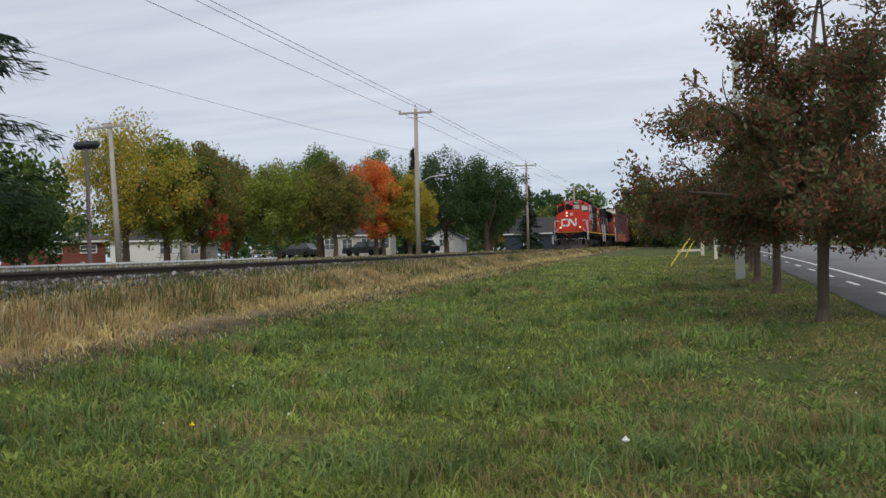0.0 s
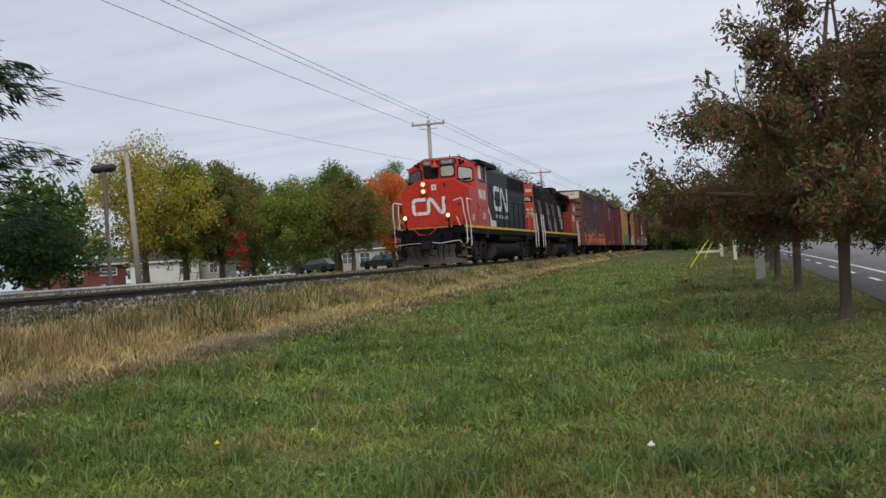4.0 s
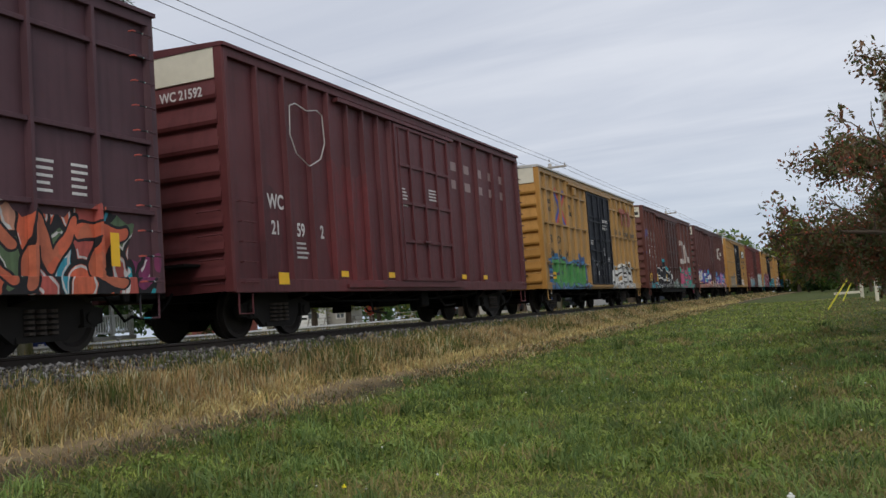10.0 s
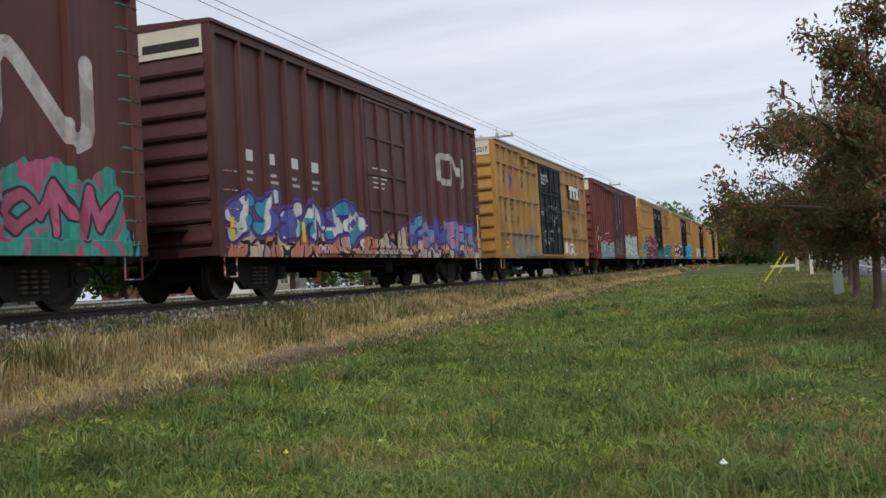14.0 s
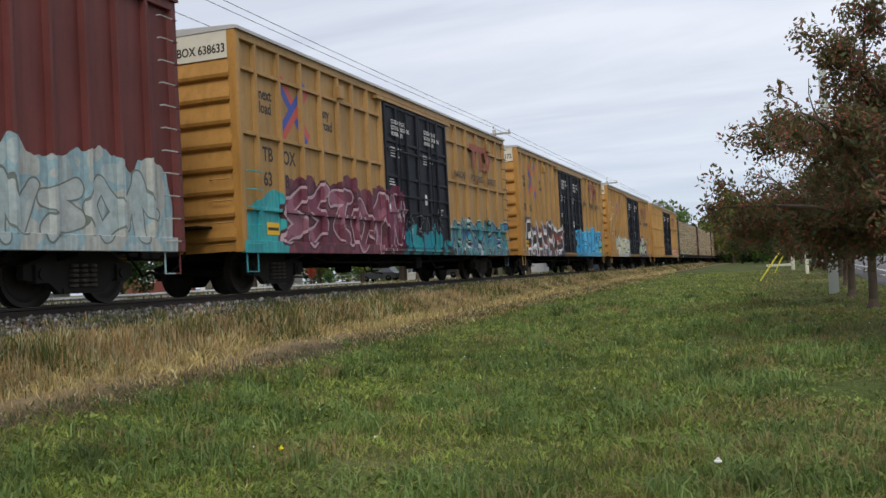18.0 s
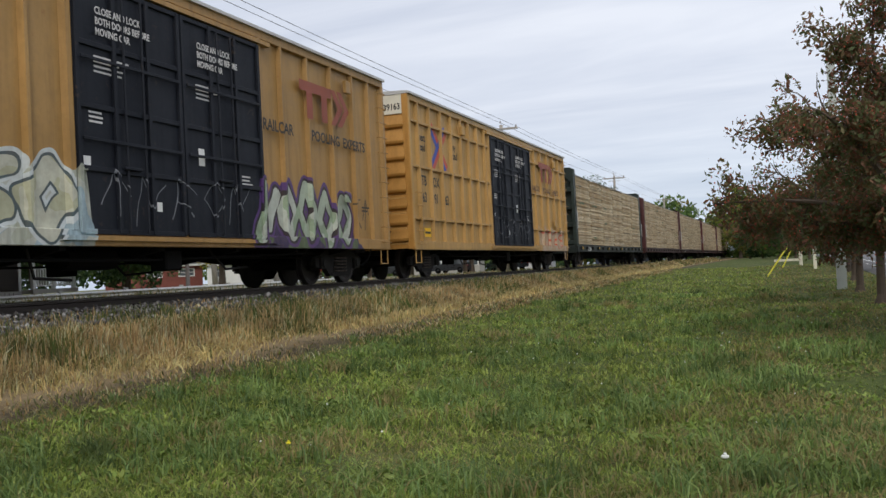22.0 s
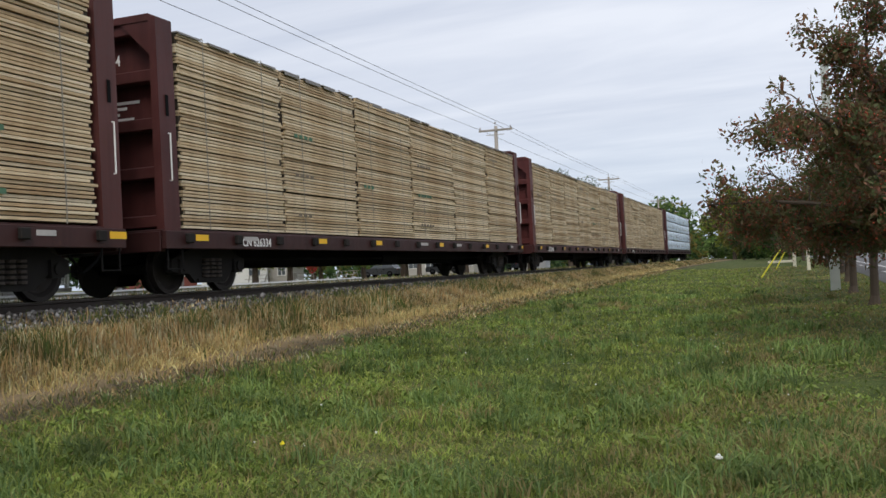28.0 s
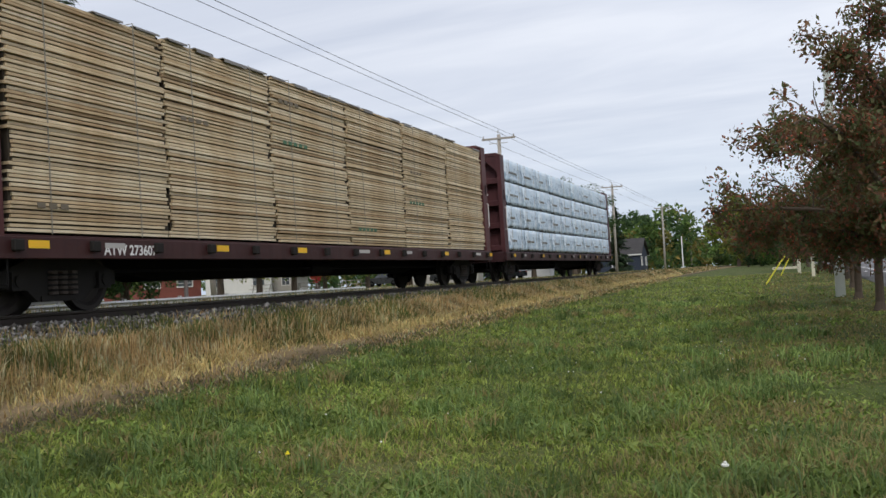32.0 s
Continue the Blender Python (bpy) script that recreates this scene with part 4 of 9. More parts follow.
        car, _ = boxcar(u, L, mat, label, door, 1.0, bands, mat_door=paint("blue-black door paint", NAVY, (0.10, 0.07, 0.05), 0.4, 0.6, over, spec=0.22), double=double, plug=True, mat_end=paint("mustard end paint", (0.50, 0.25, 0.055), rusty=0.3), end_ribs=8, posts=posts, mat_roof=shared("galvanised roof", lambda: plain("galvanised roof", (0.50, 0.49, 0.47), 0.6, 0.2, grain=3, vary=0.25)))
        cross_arrows(car, *arrows)
        for s, y, z in (("next", words[0], 3.88), ("load", words[0], 3.60), ("any", words[1], 3.88), ("road", words[1], 3.60)):
            letters(s, 0.32, y, z, SIDE, M_DARKTEXT, car, squeeze=0.85)
        for s, y, z in stamp:
            letters(s, 0.40, y, z, SIDE, M_DARKTEXT, car, squeeze=0.85)
        if cap:
            cap_text(car, cap)
        c = (door[0] + door[1]) / 2
        leaf_w = (door[1] - door[0]) / (2 if double else 1)
        spots = (door[0] + 0.45, door[0] + leaf_w + 0.45) if double else (door[0] + (0.35 if u > 200 else 2.2),)
        for y in spots:
            for k, s in enumerate(("CLOSE AND LOCK", "BOTH DOORS BEFORE" if double or u > 200 else "DOOR BEFORE", "MOVING CAR")):
                letters(s, 0.155, y, (4.25 if double or u > 200 else 3.62) - k * 0.16, 1.643, M_STENCIL, car, squeeze=0.8)
            if double:
                text_rows(car, 1.588, y, 3.6, 0.8, 4, M_STENCIL, 0.03, 0.075)
        text_rows(car, 1.588, door[0] + 0.3, 2.75, 0.45, 3, M_STENCIL, 0.03, 0.07)
        text_rows(car, 1.588, door[1] - 0.9, 2.1, 0.5, 4, M_STENCIL, 0.03, 0.07)
        part("notice", box((1.588, 1.592, c + 0.45, c + 0.62, 2.2, 2.5)), M_WHITE, car, "white paper notice")
        part("notice", box((1.588, 1.592, door[0] + 0.15, door[0] + 0.30, 1.9, 2.1)), M_WHITE, car, "white paper notice")
        part("notice", box((1.588, 1.592, c - 0.75, c - 0.62, 1.35, 1.5)), M_WHITE, car, "white paper notice")
        part("placard", box((SIDE, SIDE + 0.004, 0.98, 1.46, 1.15, 1.40)), M_YELLOWMARK, car, "yellow placard")
        part("placard_text", box((SIDE + 0.004, SIDE + 0.007, 1.02, 1.42, 1.24, 1.30)), M_DARKTEXT, car)
        text_rows(car, 1.60, L - 1.6, 1.75, 0.4, 2, M_DARKTEXT, 0.04, 0.08)
        part("route_board", box((1.60, 1.64, L - 2.5, L - 2.2, 1.85, 2.1), bevel=0.01), mat, car)
        part("top_bracket", box((1.58, 1.68, posts[4] - 0.1, posts[4] + 0.15, 4.4, 4.7), bevel=0.02), mat, car)
        part("top_bracket", box((1.58, 1.68, L - 2.3, L - 2.05, 4.4, 4.7), bevel=0.02), mat, car)
        part("placard_holder", box((SIDE, SIDE + 0.01, 3.1, 3.36, 2.2, 2.5)), mat, car)
        return car

    def slogan(car, words, size=0.30, mat=M_DARKTEXT):
        for s, y, z in words:
            letters(s, size, y, z, 1.603, mat, car, squeeze=0.95)

    m_mark = plain("faded mark red", (0.28, 0.075, 0.045), 0.65, bump=0)
    # short mustard car, tag in green and white
    tags = [(0.7, 5.9, 0.7, 2.0, 0, (), None, None, [(0.04, 0.14, 0.30), (0.05, 0.20, 0.36), (0.17, 0.05, 0.20), (0.04, 0.10, 0.26)]), (0.9, 5.4, 0.78, 1.95, 5, [(0.06, 0.26, 0.08), (0.09, 0.30, 0.09)], (0.04, 0.05, 0.10), (0.05, 0.22, 0.40), None, 0.17, 5, 0.05, 0.06),
            (9.9, 14.2, 0.72, 1.98, 4, [chalk, (0.60, 0.61, 0.60)], INK, chalk, None, 0.085, 7, 0.075, 0.10, (1, 2, 4, 5))]
    car = yellow(160.9, 15.6, False, tags, "mustard-yellow boxcar with a dark door and green and white tags", [("FB", 0.98, 2.46), ("OX", 1.94, 2.46), ("50", 1.00, 1.96), ("62", 2.00, 1.96), ("64", 2.90, 1.96)], (6.15, 9.95),
                 (.72, 1.55, 2.46, 3.38, 4.27, 5.16, 10.77, 11.59, 12.54, 13.52, 14.41), bands=(1.75, 3.15, 4.36), arrows=(1.97, 3.2, 1.24), words=(0.93, 3.65))
    slogan(car, (("Rail", 10.85, 3.24), ("car", 11.66, 3.24), ("Pooling", 12.60, 3.24), ("Experts", 14.0, 3.24)), 0.34)
    ttx_bars(car, 12.1, 3.72, m_mark)
    cars.append(car)
    # brown car with a black and white tag and a large emblem
    teal = (0.03, 0.34, 0.42)
    tags = [(0.9, 3.0, 0.7, 1.25, 0, (), None, None, [teal, (0.04, 0.30, 0.36), (0.125, 0.040, 0.030), teal]), (6.3, 15.3, 0.7, 1.25, 0, (), None, None, [teal, (0.10, 0.20, 0.14), (0.125, 0.040, 0.030), (0.30, 0.38, 0.36)]),
            (4.2, 6.2, 1.6, 2.25, 0, (), None, None, [teal, (0.04, 0.28, 0.34)]), (2.6, 6.9, 0.7, 2.1, 0, (), None, None, [INK, (0.02, 0.02, 0.03), (0.015, 0.02, 0.03)]), (2.7, 6.8, 0.74, 2.1, 5, [INK, (0.025, 0.03, 0.04)], chalk, None, None, 0.15, 11, 0.045, 0.05),
            (9.8, 15.0, 0.95, 2.1, 0, (), None, None, [(0.05, 0.34, 0.26), (0.46, 0.10, 0.19), (0.04, 0.28, 0.22)]), (10.2, 15.0, 0.95, 1.85, 6, [(0.50, 0.12, 0.22), (0.40, 0.09, 0.16)], (0.05, 0.02, 0.04), (0.04, 0.30, 0.25), None, 0.085, 12, 0.045, 0.06),
            (0.0, 0.7, 2.4, 4.2, 2, [(0.10, 0.09, 0.20)], (0.10, 0.07, 0.17), None, None, 0.03, 4, 0.02),
            (10.8, 14.7, 2.30, 1.48, 1, [(0.46, 0.42, 0.39), (0.54, 0.51, 0.48), (0.40, 0.33, 0.30)], (0.3, 0.2, 0.18), None, None, 0.145, 5, 0.0, 0.0, None, WORM)]
    car, L = boxcar(178.7, 15.6, paint("rust-brown paint", (0.125, 0.040, 0.030), tags=tags),
                    "rust-brown boxcar with teal, black and pink spray paint", (5.95, 9.8), 0.84, (), mat_door=paint("dark brown door paint", (0.075, 0.026, 0.021), rusty=0.8, tags=[g for g in tags if g[0] < 9.8 and g[1] > 6.2]), end_ribs=9, posts=(.71, 1.5, 2.34, 3.32, 4.1, 4.95, 10.45, 11.24, 12.67, 14.07))
    for e in (-1, 1):
        bm = bmesh.new()
        prism(bm, [(3.3, SILL), (L - 3.3, SILL), (L - 4.0, SILL - 0.26), (4.0, SILL - 0.26)], "x", *sorted((e * 1.50, e * 1.56)))
        part("drop_sill", bm, M_BLACK, car)
    for k, z in enumerate((3.62, 3.30)):
        for i, y in enumerate((0.86, 1.68, 2.5)):
            for j in range(4):
                part("stencil_bar", box((SIDE, SIDE + 0.003, y + j * 0.165, y + j * 0.165 + 0.045, z, z + 0.22), (SIDE, SIDE + 0.003, y + j * 0.165 + 0.045, y + j * 0.165 + 0.10, z + (0.0, 0.18, 0.09, 0.18)[j], z + (0.04, 0.22, 0.13, 0.22)[j])), M_GREY, car)
    for s, y, z in (("406", 1.62, 2.62), ("503", 2.50, 2.62)):
        letters(s, 0.36, y, z, SIDE, M_WHITE, car, squeeze=0.86)
    part("mark_slab", box((SIDE, SIDE + 0.003, 0.90, 1.12, 2.62, 2.86)), M_WHITE, car, "white maker's mark")
    part("mark_slab", box((SIDE, SIDE + 0.003, 1.18, 1.40, 2.62, 2.86)), M_WHITE, car, "white maker's mark")
    for i, y in enumerate((0.86, 1.60, 2.45)):
        part("rule_line", box((SIDE, SIDE + 0.003, y, y + 0.66, 3.04, 3.08)), M_WHITE, car)
        part("rule_line", box((SIDE, SIDE + 0.003, y, y + 0.66, 2.48, 2.52)), M_WHITE, car)
        text_rows(car, SIDE, y + 0.05, 2.3, 0.5, 3, M_GREY, 0.035, 0.12)
    part("cap_text", box((0.1, 1.35, -0.040, -0.036, 4.64, 4.80)), M_DARKTEXT, car)
    marks(car, (0.42, 0.78, 2.42, 5.2), 1.15)
    cars.append(car)
    # dark brown car, many-coloured skirt
    tags = [(0.2, 15.1, 0.7, 1.55, 0, (), None, None, [(0.56, 0.22, 0.14), (0.45, 0.30, 0.30), (0.56, 0.20, 0.12), (0.60, 0.45, 0.36)]), (0.3, 6.2, 1.0, 2.1, 6, [(0.04, 0.30, 0.46), chalk, (0.10, 0.12, 0.40)], (0.05, 0.03, 0.16), (0.12, 0.06, 0.22), None, 0.13, 21),
            (8.9, 15.0, 1.0, 2.0, 6, [(0.08, 0.10, 0.36), (0.10, 0.30, 0.50), (0.40, 0.22, 0.40)], (0.05, 0.03, 0.12), (0.12, 0.07, 0.26), None, 0.13, 22),
            (11.6, 14.2, 3.0, 0.98, 1, [(0.50, 0.47, 0.42), (0.42, 0.36, 0.32)], (0.3, 0.2, 0.18), None, None, 0.10, 5, 0.0, 0.0, None, WORM)]
    car, L = boxcar(196.4, 15.3, paint("dark brown paint", (0.10, 0.036, 0.032), tags=tags),
                    "dark brown boxcar with a blue and orange sprayed skirt", (6.2, 9.0), 0.83, (), end_ribs=9)
    for i in range(4):
        text_rows(car, SIDE, 1.0 + i * 0.9, 2.65, 0.4, 1, M_STENCIL, 0.22)
        text_rows(car, SIDE, 1.0 + i * 0.9, 2.4, 0.4, 2, M_GREY, 0.06, 0.14)
    part("cap_text", box((0.1, 1.35, -0.040, -0.036, 4.64, 4.80)), M_DARKTEXT, car)
    text_rows(car, 1.59, 6.8, 3.0, 1.0, 5, M_STENCIL, 0.04, 0.12)
    marks(car, (14.95,), 1.1, h=1.1, w=0.12)
    marks(car, (0.3, 3.0), 1.1)
    cars.append(car)
    # short mustard car with a grey blot
    grey = (0.24, 0.215, 0.175)
    tags = [(1.6, 5.7, 0.7, 1.95, 0, (), None, None, [grey, (0.27, 0.24, 0.19), (0.21, 0.19, 0.16)]), (2.1, 5.4, 0.85, 1.75, 3, [(0.26, 0.235, 0.19), grey], (0.06, 0.058, 0.052), None, None, 0.24, 31, 0.02),
            (10.9, 13.1, 0.85, 1.6, 4, [chalk], (0.30, 0.24, 0.16), None, None, 0.05, 32, 0.02), (7.7, 9.3, 2.35, 3.2, 3, [(0.4, 0.42, 0.45)], NAVY, None, None, 0.016, 33, 0.0), (6.5, 8.2, 1.35, 2.1, 3, [(0.45, 0.47, 0.5)], NAVY, None, None, 0.018, 34, 0.0)]
    car = yellow(213.9, 15.8, False, tags, "mustard-yellow boxcar with a dark door and grey sprayed patches", [("FB", 0.98, 2.60), ("OX", 1.86, 2.60), ("50", 0.99, 2.12), ("52", 1.86, 2.12), ("17", 2.74, 2.12)], (6.08, 10.02),
                 (.76, 1.55, 2.40, 3.26, 4.05, 4.93, 11.02, 12.23, 13.33, 14.36), bands=(1.75, 3.05, 4.30), arrows=(1.72, 3.1, 1.24), words=(0.9, 3.42), cap="FBOX 505217")
    part("badge", box((1.601, 1.604, 11.9, 14.2, 3.62, 4.30)), M_DARKTEXT, car, "dark badge plate")
    for pts in ([(11.95, 4.26), (13.4, 4.26), (13.4, 4.06), (11.95, 4.06)], [(12.2, 4.06), (12.5, 4.06), (12.5, 3.66), (12.2, 3.66)], [(12.9, 4.06), (13.2, 4.06), (13.2, 3.66), (12.9, 3.66)], [(13.35, 4.26), (13.65, 4.26), (14.15, 3.66), (13.85, 3.66)], [(13.85, 4.26), (14.15, 4.26), (13.65, 3.66), (13.35, 3.66)]):
        bm = bmesh.new()
        prism(bm, pts, "x", 1.605, 1.607 if pts[0][0] != 13.85 else 1.608)
        part("badge_slab", bm, M_WHITE, car, "white badge slab")
    slogan(car, (("Railcar", 11.4, 3.14), ("Pooling", 13.0, 3.14), ("Experts", 12.0, 2.62), ("ttx.com", 12.1, 2.02)), 0.42)
    cars.append(car)
    # red-brown car, pale sprayed skirt
    pale, ice = (0.20, 0.34, 0.40), (0.42, 0.50, 0.50)
    tags = [(1.6, 5.8, 0.7, 1.15, 0, (), None, None, [pale, (0.30, 0.36, 0.36), (0.16, 0.26, 0.30)]), (1.75, 5.7, 0.74, 1.75, 5, [(0.14, 0.30, 0.38), (0.22, 0.26, 0.28), pale], (0.50, 0.54, 0.54), (0.06, 0.08, 0.09), None, 0.17, 41, 0.035, 0.03),
            (9.7, 15.3, 0.7, 2.3, 0, (), None, None, [ice, (0.30, 0.44, 0.48), (0.46, 0.48, 0.44)]), (9.9, 15.0, 0.8, 2.0, 6, [ice, (0.48, 0.52, 0.50)], (0.16, 0.19, 0.17), None, None, 0.13, 42, 0.03), (3.0, 4.4, 1.55, 2.4, 2, [(0.155, 0.036, 0.030)], (0.55, 0.55, 0.55), None, None, 0.16, 43, 0.03)]
    car, L = boxcar(231.8, 15.6, paint("red-brown paint", (0.155, 0.036, 0.030), rusty=0.8, tags=tags),
                    "red-brown boxcar with a rusty door and pale sprayed skirt", (5.8, 9.7), 0.70, (), mat_door=paint("rusty door paint", (0.085, 0.028, 0.024), rusty=1.0, tags=[(6.3, 8.9, 0.9, 2.2, 3, [(0.16, 0.12, 0.11)], (0.36, 0.34, 0.33), None, None, 0.10, 44, 0.015)]), end_ribs=8)
    letters("TR", 0.36, 0.80, 2.28, 1.572, M_WHITE, car, squeeze=0.74)
    letters("100", 0.34, 0.78, 1.80, 1.572, M_WHITE, car, squeeze=0.74)
    letters("191", 0.34, 1.49, 1.80, 1.572, M_WHITE, car, squeeze=0.74)
    cap_text(car, "TR 100191", 0.2, 4.22, 0.22, M_STENCIL, -0.085)
    text_rows(car, SIDE, 0.85, 1.62, 0.45, 3, M_GREY, 0.035, 0.12)
    text_rows(car, SIDE, 1.52, 1.62, 0.45, 3, M_GREY, 0.035, 0.12)
    part("placard", box((SIDE, SIDE + 0.004, 0.82, 1.28, 1.02, 1.22)), M_YELLOWMARK, car, "yellow placard")
    part("notice", box((1.588, 1.592, 6.85, 7.25, 2.57, 2.87)), M_WHITE, car, "white paper notice")
    text_rows(car, 1.59, 8.0, 3.1, 0.7, 4, M_STENCIL, 0.035, 0.075)
    marks(car, (0.30,), 1.15, h=1.1, w=0.10)
    marks(car, (2.5, 4.45, 6.85), 1.15)
    cars.append(car)
    # four long mustard cars with dark double doors
    plum, rose, sky_b = (0.15, 0.035, 0.065), (0.48, 0.34, 0.38), (0.06, 0.36, 0.62)
    sea = [(0.03, 0.24, 0.28), (0.05, 0.34, 0.38), (0.04, 0.14, 0.30), (0.08, 0.26, 0.26)]
    tags = [(0.1, 1.7, 0.8, 1.95, 0, (), None, None, [(0.04, 0.40, 0.42), (0.03, 0.34, 0.38)]), (7.2, 12.3, 0.7, 1.55, 0, (), None, None, [(0.03, 0.30, 0.34), DARK, (0.03, 0.26, 0.34)]),
            (1.5, 8.0, 0.7, 2.5, 0, (), None, None, [plum, (0.11, 0.025, 0.05), (0.19, 0.05, 0.08)]), (1.5, 8.2, 0.74, 2.35, 6, [plum, (0.20, 0.05, 0.09), (0.30, 0.12, 0.17)], rose, (0.06, 0.015, 0.03), None, 0.13, 51, 0.055, 0.05),
            (11.8, 18.1, 0.7, 1.95, 0, (), None, None, sea), (12.0, 18.0, 0.74, 2.05, 7, sea, (0.02, 0.03, 0.05), (0.36, 0.46, 0.48), None, 0.09, 52, 0.045, 0.03)]
    car = yellow(249.3, 18.2, True, tags, "mustard-yellow boxcar with dark double doors and plum and teal tags", [("TB", 0.94, 2.64), ("OX", 1.74, 2.64), ("63", 0.94, 2.14), ("8", 1.80, 2.14)], (6.85, 11.62),
                 (.68, 1.59, 2.53, 3.42, 4.32, 5.11, 5.97, 12.7, 13.7, 14.85, 16.0, 17.1), arrows=(1.72, 3.24, 1.16), cap="TBOX 638633")
    slogan(car, (("RAILCAR", 12.35, 3.26), ("POOLING", 14.05, 3.26), ("EXPERTS", 15.80, 3.26)), 0.30)
    ttx_bars(car, 14.0, 3.70, m_mark)
    cars.append(car)
    coal = [(0.04, 0.038, 0.045), (0.22, 0.055, 0.045), (0.07, 0.06, 0.07), (0.03, 0.03, 0.035)]
    tags = [(1.0, 7.4, 0.72, 2.2, 0, (), None, None, [(0.05, 0.06, 0.14), (0.08, 0.07, 0.09), (0.14, 0.05, 0.05)]), (1.0, 7.4, 0.74, 2.3, 6, coal, chalk, (0.42, 0.42, 0.44), None, 0.13, 61, 0.07, 0.06),
            (10.3, 17.0, 0.75, 2.1, 0, (), None, None, [sky_b, (0.07, 0.42, 0.66)]), (10.3, 16.9, 0.75, 2.3, 6, [sky_b, (0.05, 0.32, 0.60), (0.09, 0.44, 0.68)], (0.02, 0.08, 0.20), (0.10, 0.46, 0.70), None, 0.15, 62, 0.04, 0.10), (16.9, 17.9, 0.9, 2.0, 1, [LIME], INK, None, None, 0.12, 63)]
    car = yellow(269.4, 18.2, True, tags, "mustard-yellow boxcar with dark double doors and black and sky-blue tags", [("TB", 0.86, 2.62), ("OX", 1.62, 2.62), ("66", 0.84, 2.14), ("21", 1.60, 2.14)], (6.95, 12.02),
                 (.53, 1.42, 2.30, 3.22, 4.15, 5.07, 6.06, 12.9, 13.97, 15.0, 16.0, 17.0), bands=(), arrows=(1.70, 3.32, 1.26), words=(0.80, 3.5), cap="TBOX 662172")
    slogan(car, (("Railcar", 12.4, 3.42), ("Pooling", 14.1, 3.42), ("Experts", 15.72, 3.42)), 0.38)
    ttx_bars(car, 14.1, 3.88, m_mark)
    cars.append(car)
    mint = [(0.40, 0.46, 0.36), (0.30, 0.38, 0.26), (0.50, 0.53, 0.46)]
    tags = [(2.7, 7.2, 0.72, 2.05, 0, (), None, None, [(0.34, 0.44, 0.48), (0.48, 0.50, 0.44), (0.40, 0.42, 0.34)]), (2.8, 7.1, 0.74, 2.15, 4, [(0.46, 0.46, 0.32), (0.54, 0.54, 0.44)], (0.07, 0.10, 0.11), (0.56, 0.60, 0.60), None, 0.15, 71, 0.045, 0.06),
            (11.9, 16.4, 0.72, 1.75, 0, (), None, None, [(0.05, 0.035, 0.09), (0.10, 0.14, 0.07)]), (12.0, 16.2, 0.74, 2.2, 5, mint, (0.035, 0.03, 0.035), (0.10, 0.05, 0.17), None, 0.12, 72, 0.06, 0.07),
            (0.3, 1.6, 2.9, 4.3, 2, [MUSTARD], (0.55, 0.50, 0.42), None, None, 0.22, 73, 0.03), (16.4, 17.2, 1.2, 2.1, 2, [(0.10, 0.07, 0.04)], INK, None, None, 0.02, 74, 0.0)]
    car = yellow(289.6, 18.2, True, tags, "mustard-yellow boxcar with dark double doors and pale green tags", [("TB", 1.90, 2.56), ("OX", 2.80, 2.56)], (7.11, 12.2),
                 (.85, 1.75, 2.66, 3.55, 4.45, 5.35, 6.25, 13.1, 14.2, 15.3, 16.4, 17.3), bands=(), arrows=(2.72, 3.2, 1.3), words=(1.85, 4.6), cap="TBOX 667809")
    part("number_strip", box((SIDE, SIDE + 0.004, 1.25, 4.05, 2.08, 2.42)), M_DARKTEXT, car, "repainted black number strip")
    for s, y in (("6", 1.42), ("67", 1.95), ("8", 2.85), ("0", 3.22), ("9", 3.70)):
        letters(s, 0.32, y, 2.14, SIDE + 0.006, M_WHITE, car, squeeze=0.9)
    slogan(car, (("RAILCAR", 12.25, 3.12), ("POOLING", 14.25, 3.12), ("EXPERTS", 15.75, 3.12)), 0.32)
    ttx_bars(car, 13.8, 3.58, m_mark)
    cars.append(car)
    car = yellow(309.5, 18.7, True, [(13.9, 18.3, 0.7, 1.75, 0, (), None, None, [(0.50, 0.38, 0.27), (0.46, 0.32, 0.20)]), (14.2, 18.0, 0.85, 1.75, 4, [(0.46, 0.10, 0.06)], (0.50, 0.30, 0.2), None, None, 0.03, 81, 0.012)],
                 "mustard-yellow boxcar with dark double doors, little sprayed on", [("TB", 0.94, 2.62), ("OX", 1.84, 2.62), ("63", 0.96, 2.14), ("91", 1.90, 2.14), ("63", 2.80, 2.14)], (7.28, 12.5),
                 (.68, 1.59, 2.53, 3.42, 4.32, 5.11, 5.97, 6.79, 13.4, 14.4, 15.5, 16.6, 17.6), cap="TBOX 639163", base=(0.52, 0.31, 0.10))
    ttx_bars(car, 14.0, 3.66, m_mark)
    slogan(car, (("RAILCAR", 12.8, 3.22), ("POOLING", 14.5, 3.22), ("EXPERTS", 16.1, 3.22)), 0.30, plain("worn lettering", (0.10, 0.055, 0.035), 0.7, bump=0))
    cars.append(car)
    return cars


BOXCARS = build_boxcars()


# ---- locomotives ----
M_RED = paint("locomotive red", (0.60, 0.040, 0.018), (0.12, 0.04, 0.025), 0.2, 0.42, streak=0.5)
M_OLDRED = paint("sun-bleached locomotive red", (0.58, 0.075, 0.022), (0.14, 0.06, 0.04), 0.4, 0.5)
M_CABRED = paint("dull weathered red", (0.36, 0.050, 0.026), (0.10, 0.05, 0.04), 0.5, 0.55)
M_INK = paint("locomotive blue-black", (0.0075, 0.0105, 0.0185), (0.035, 0.035, 0.04), 0.3, 0.55, spec=0.22)
M_OLDWHITE = paint("peeling white", (0.46, 0.45, 0.43), (0.10, 0.06, 0.05), 0.7, 0.6)


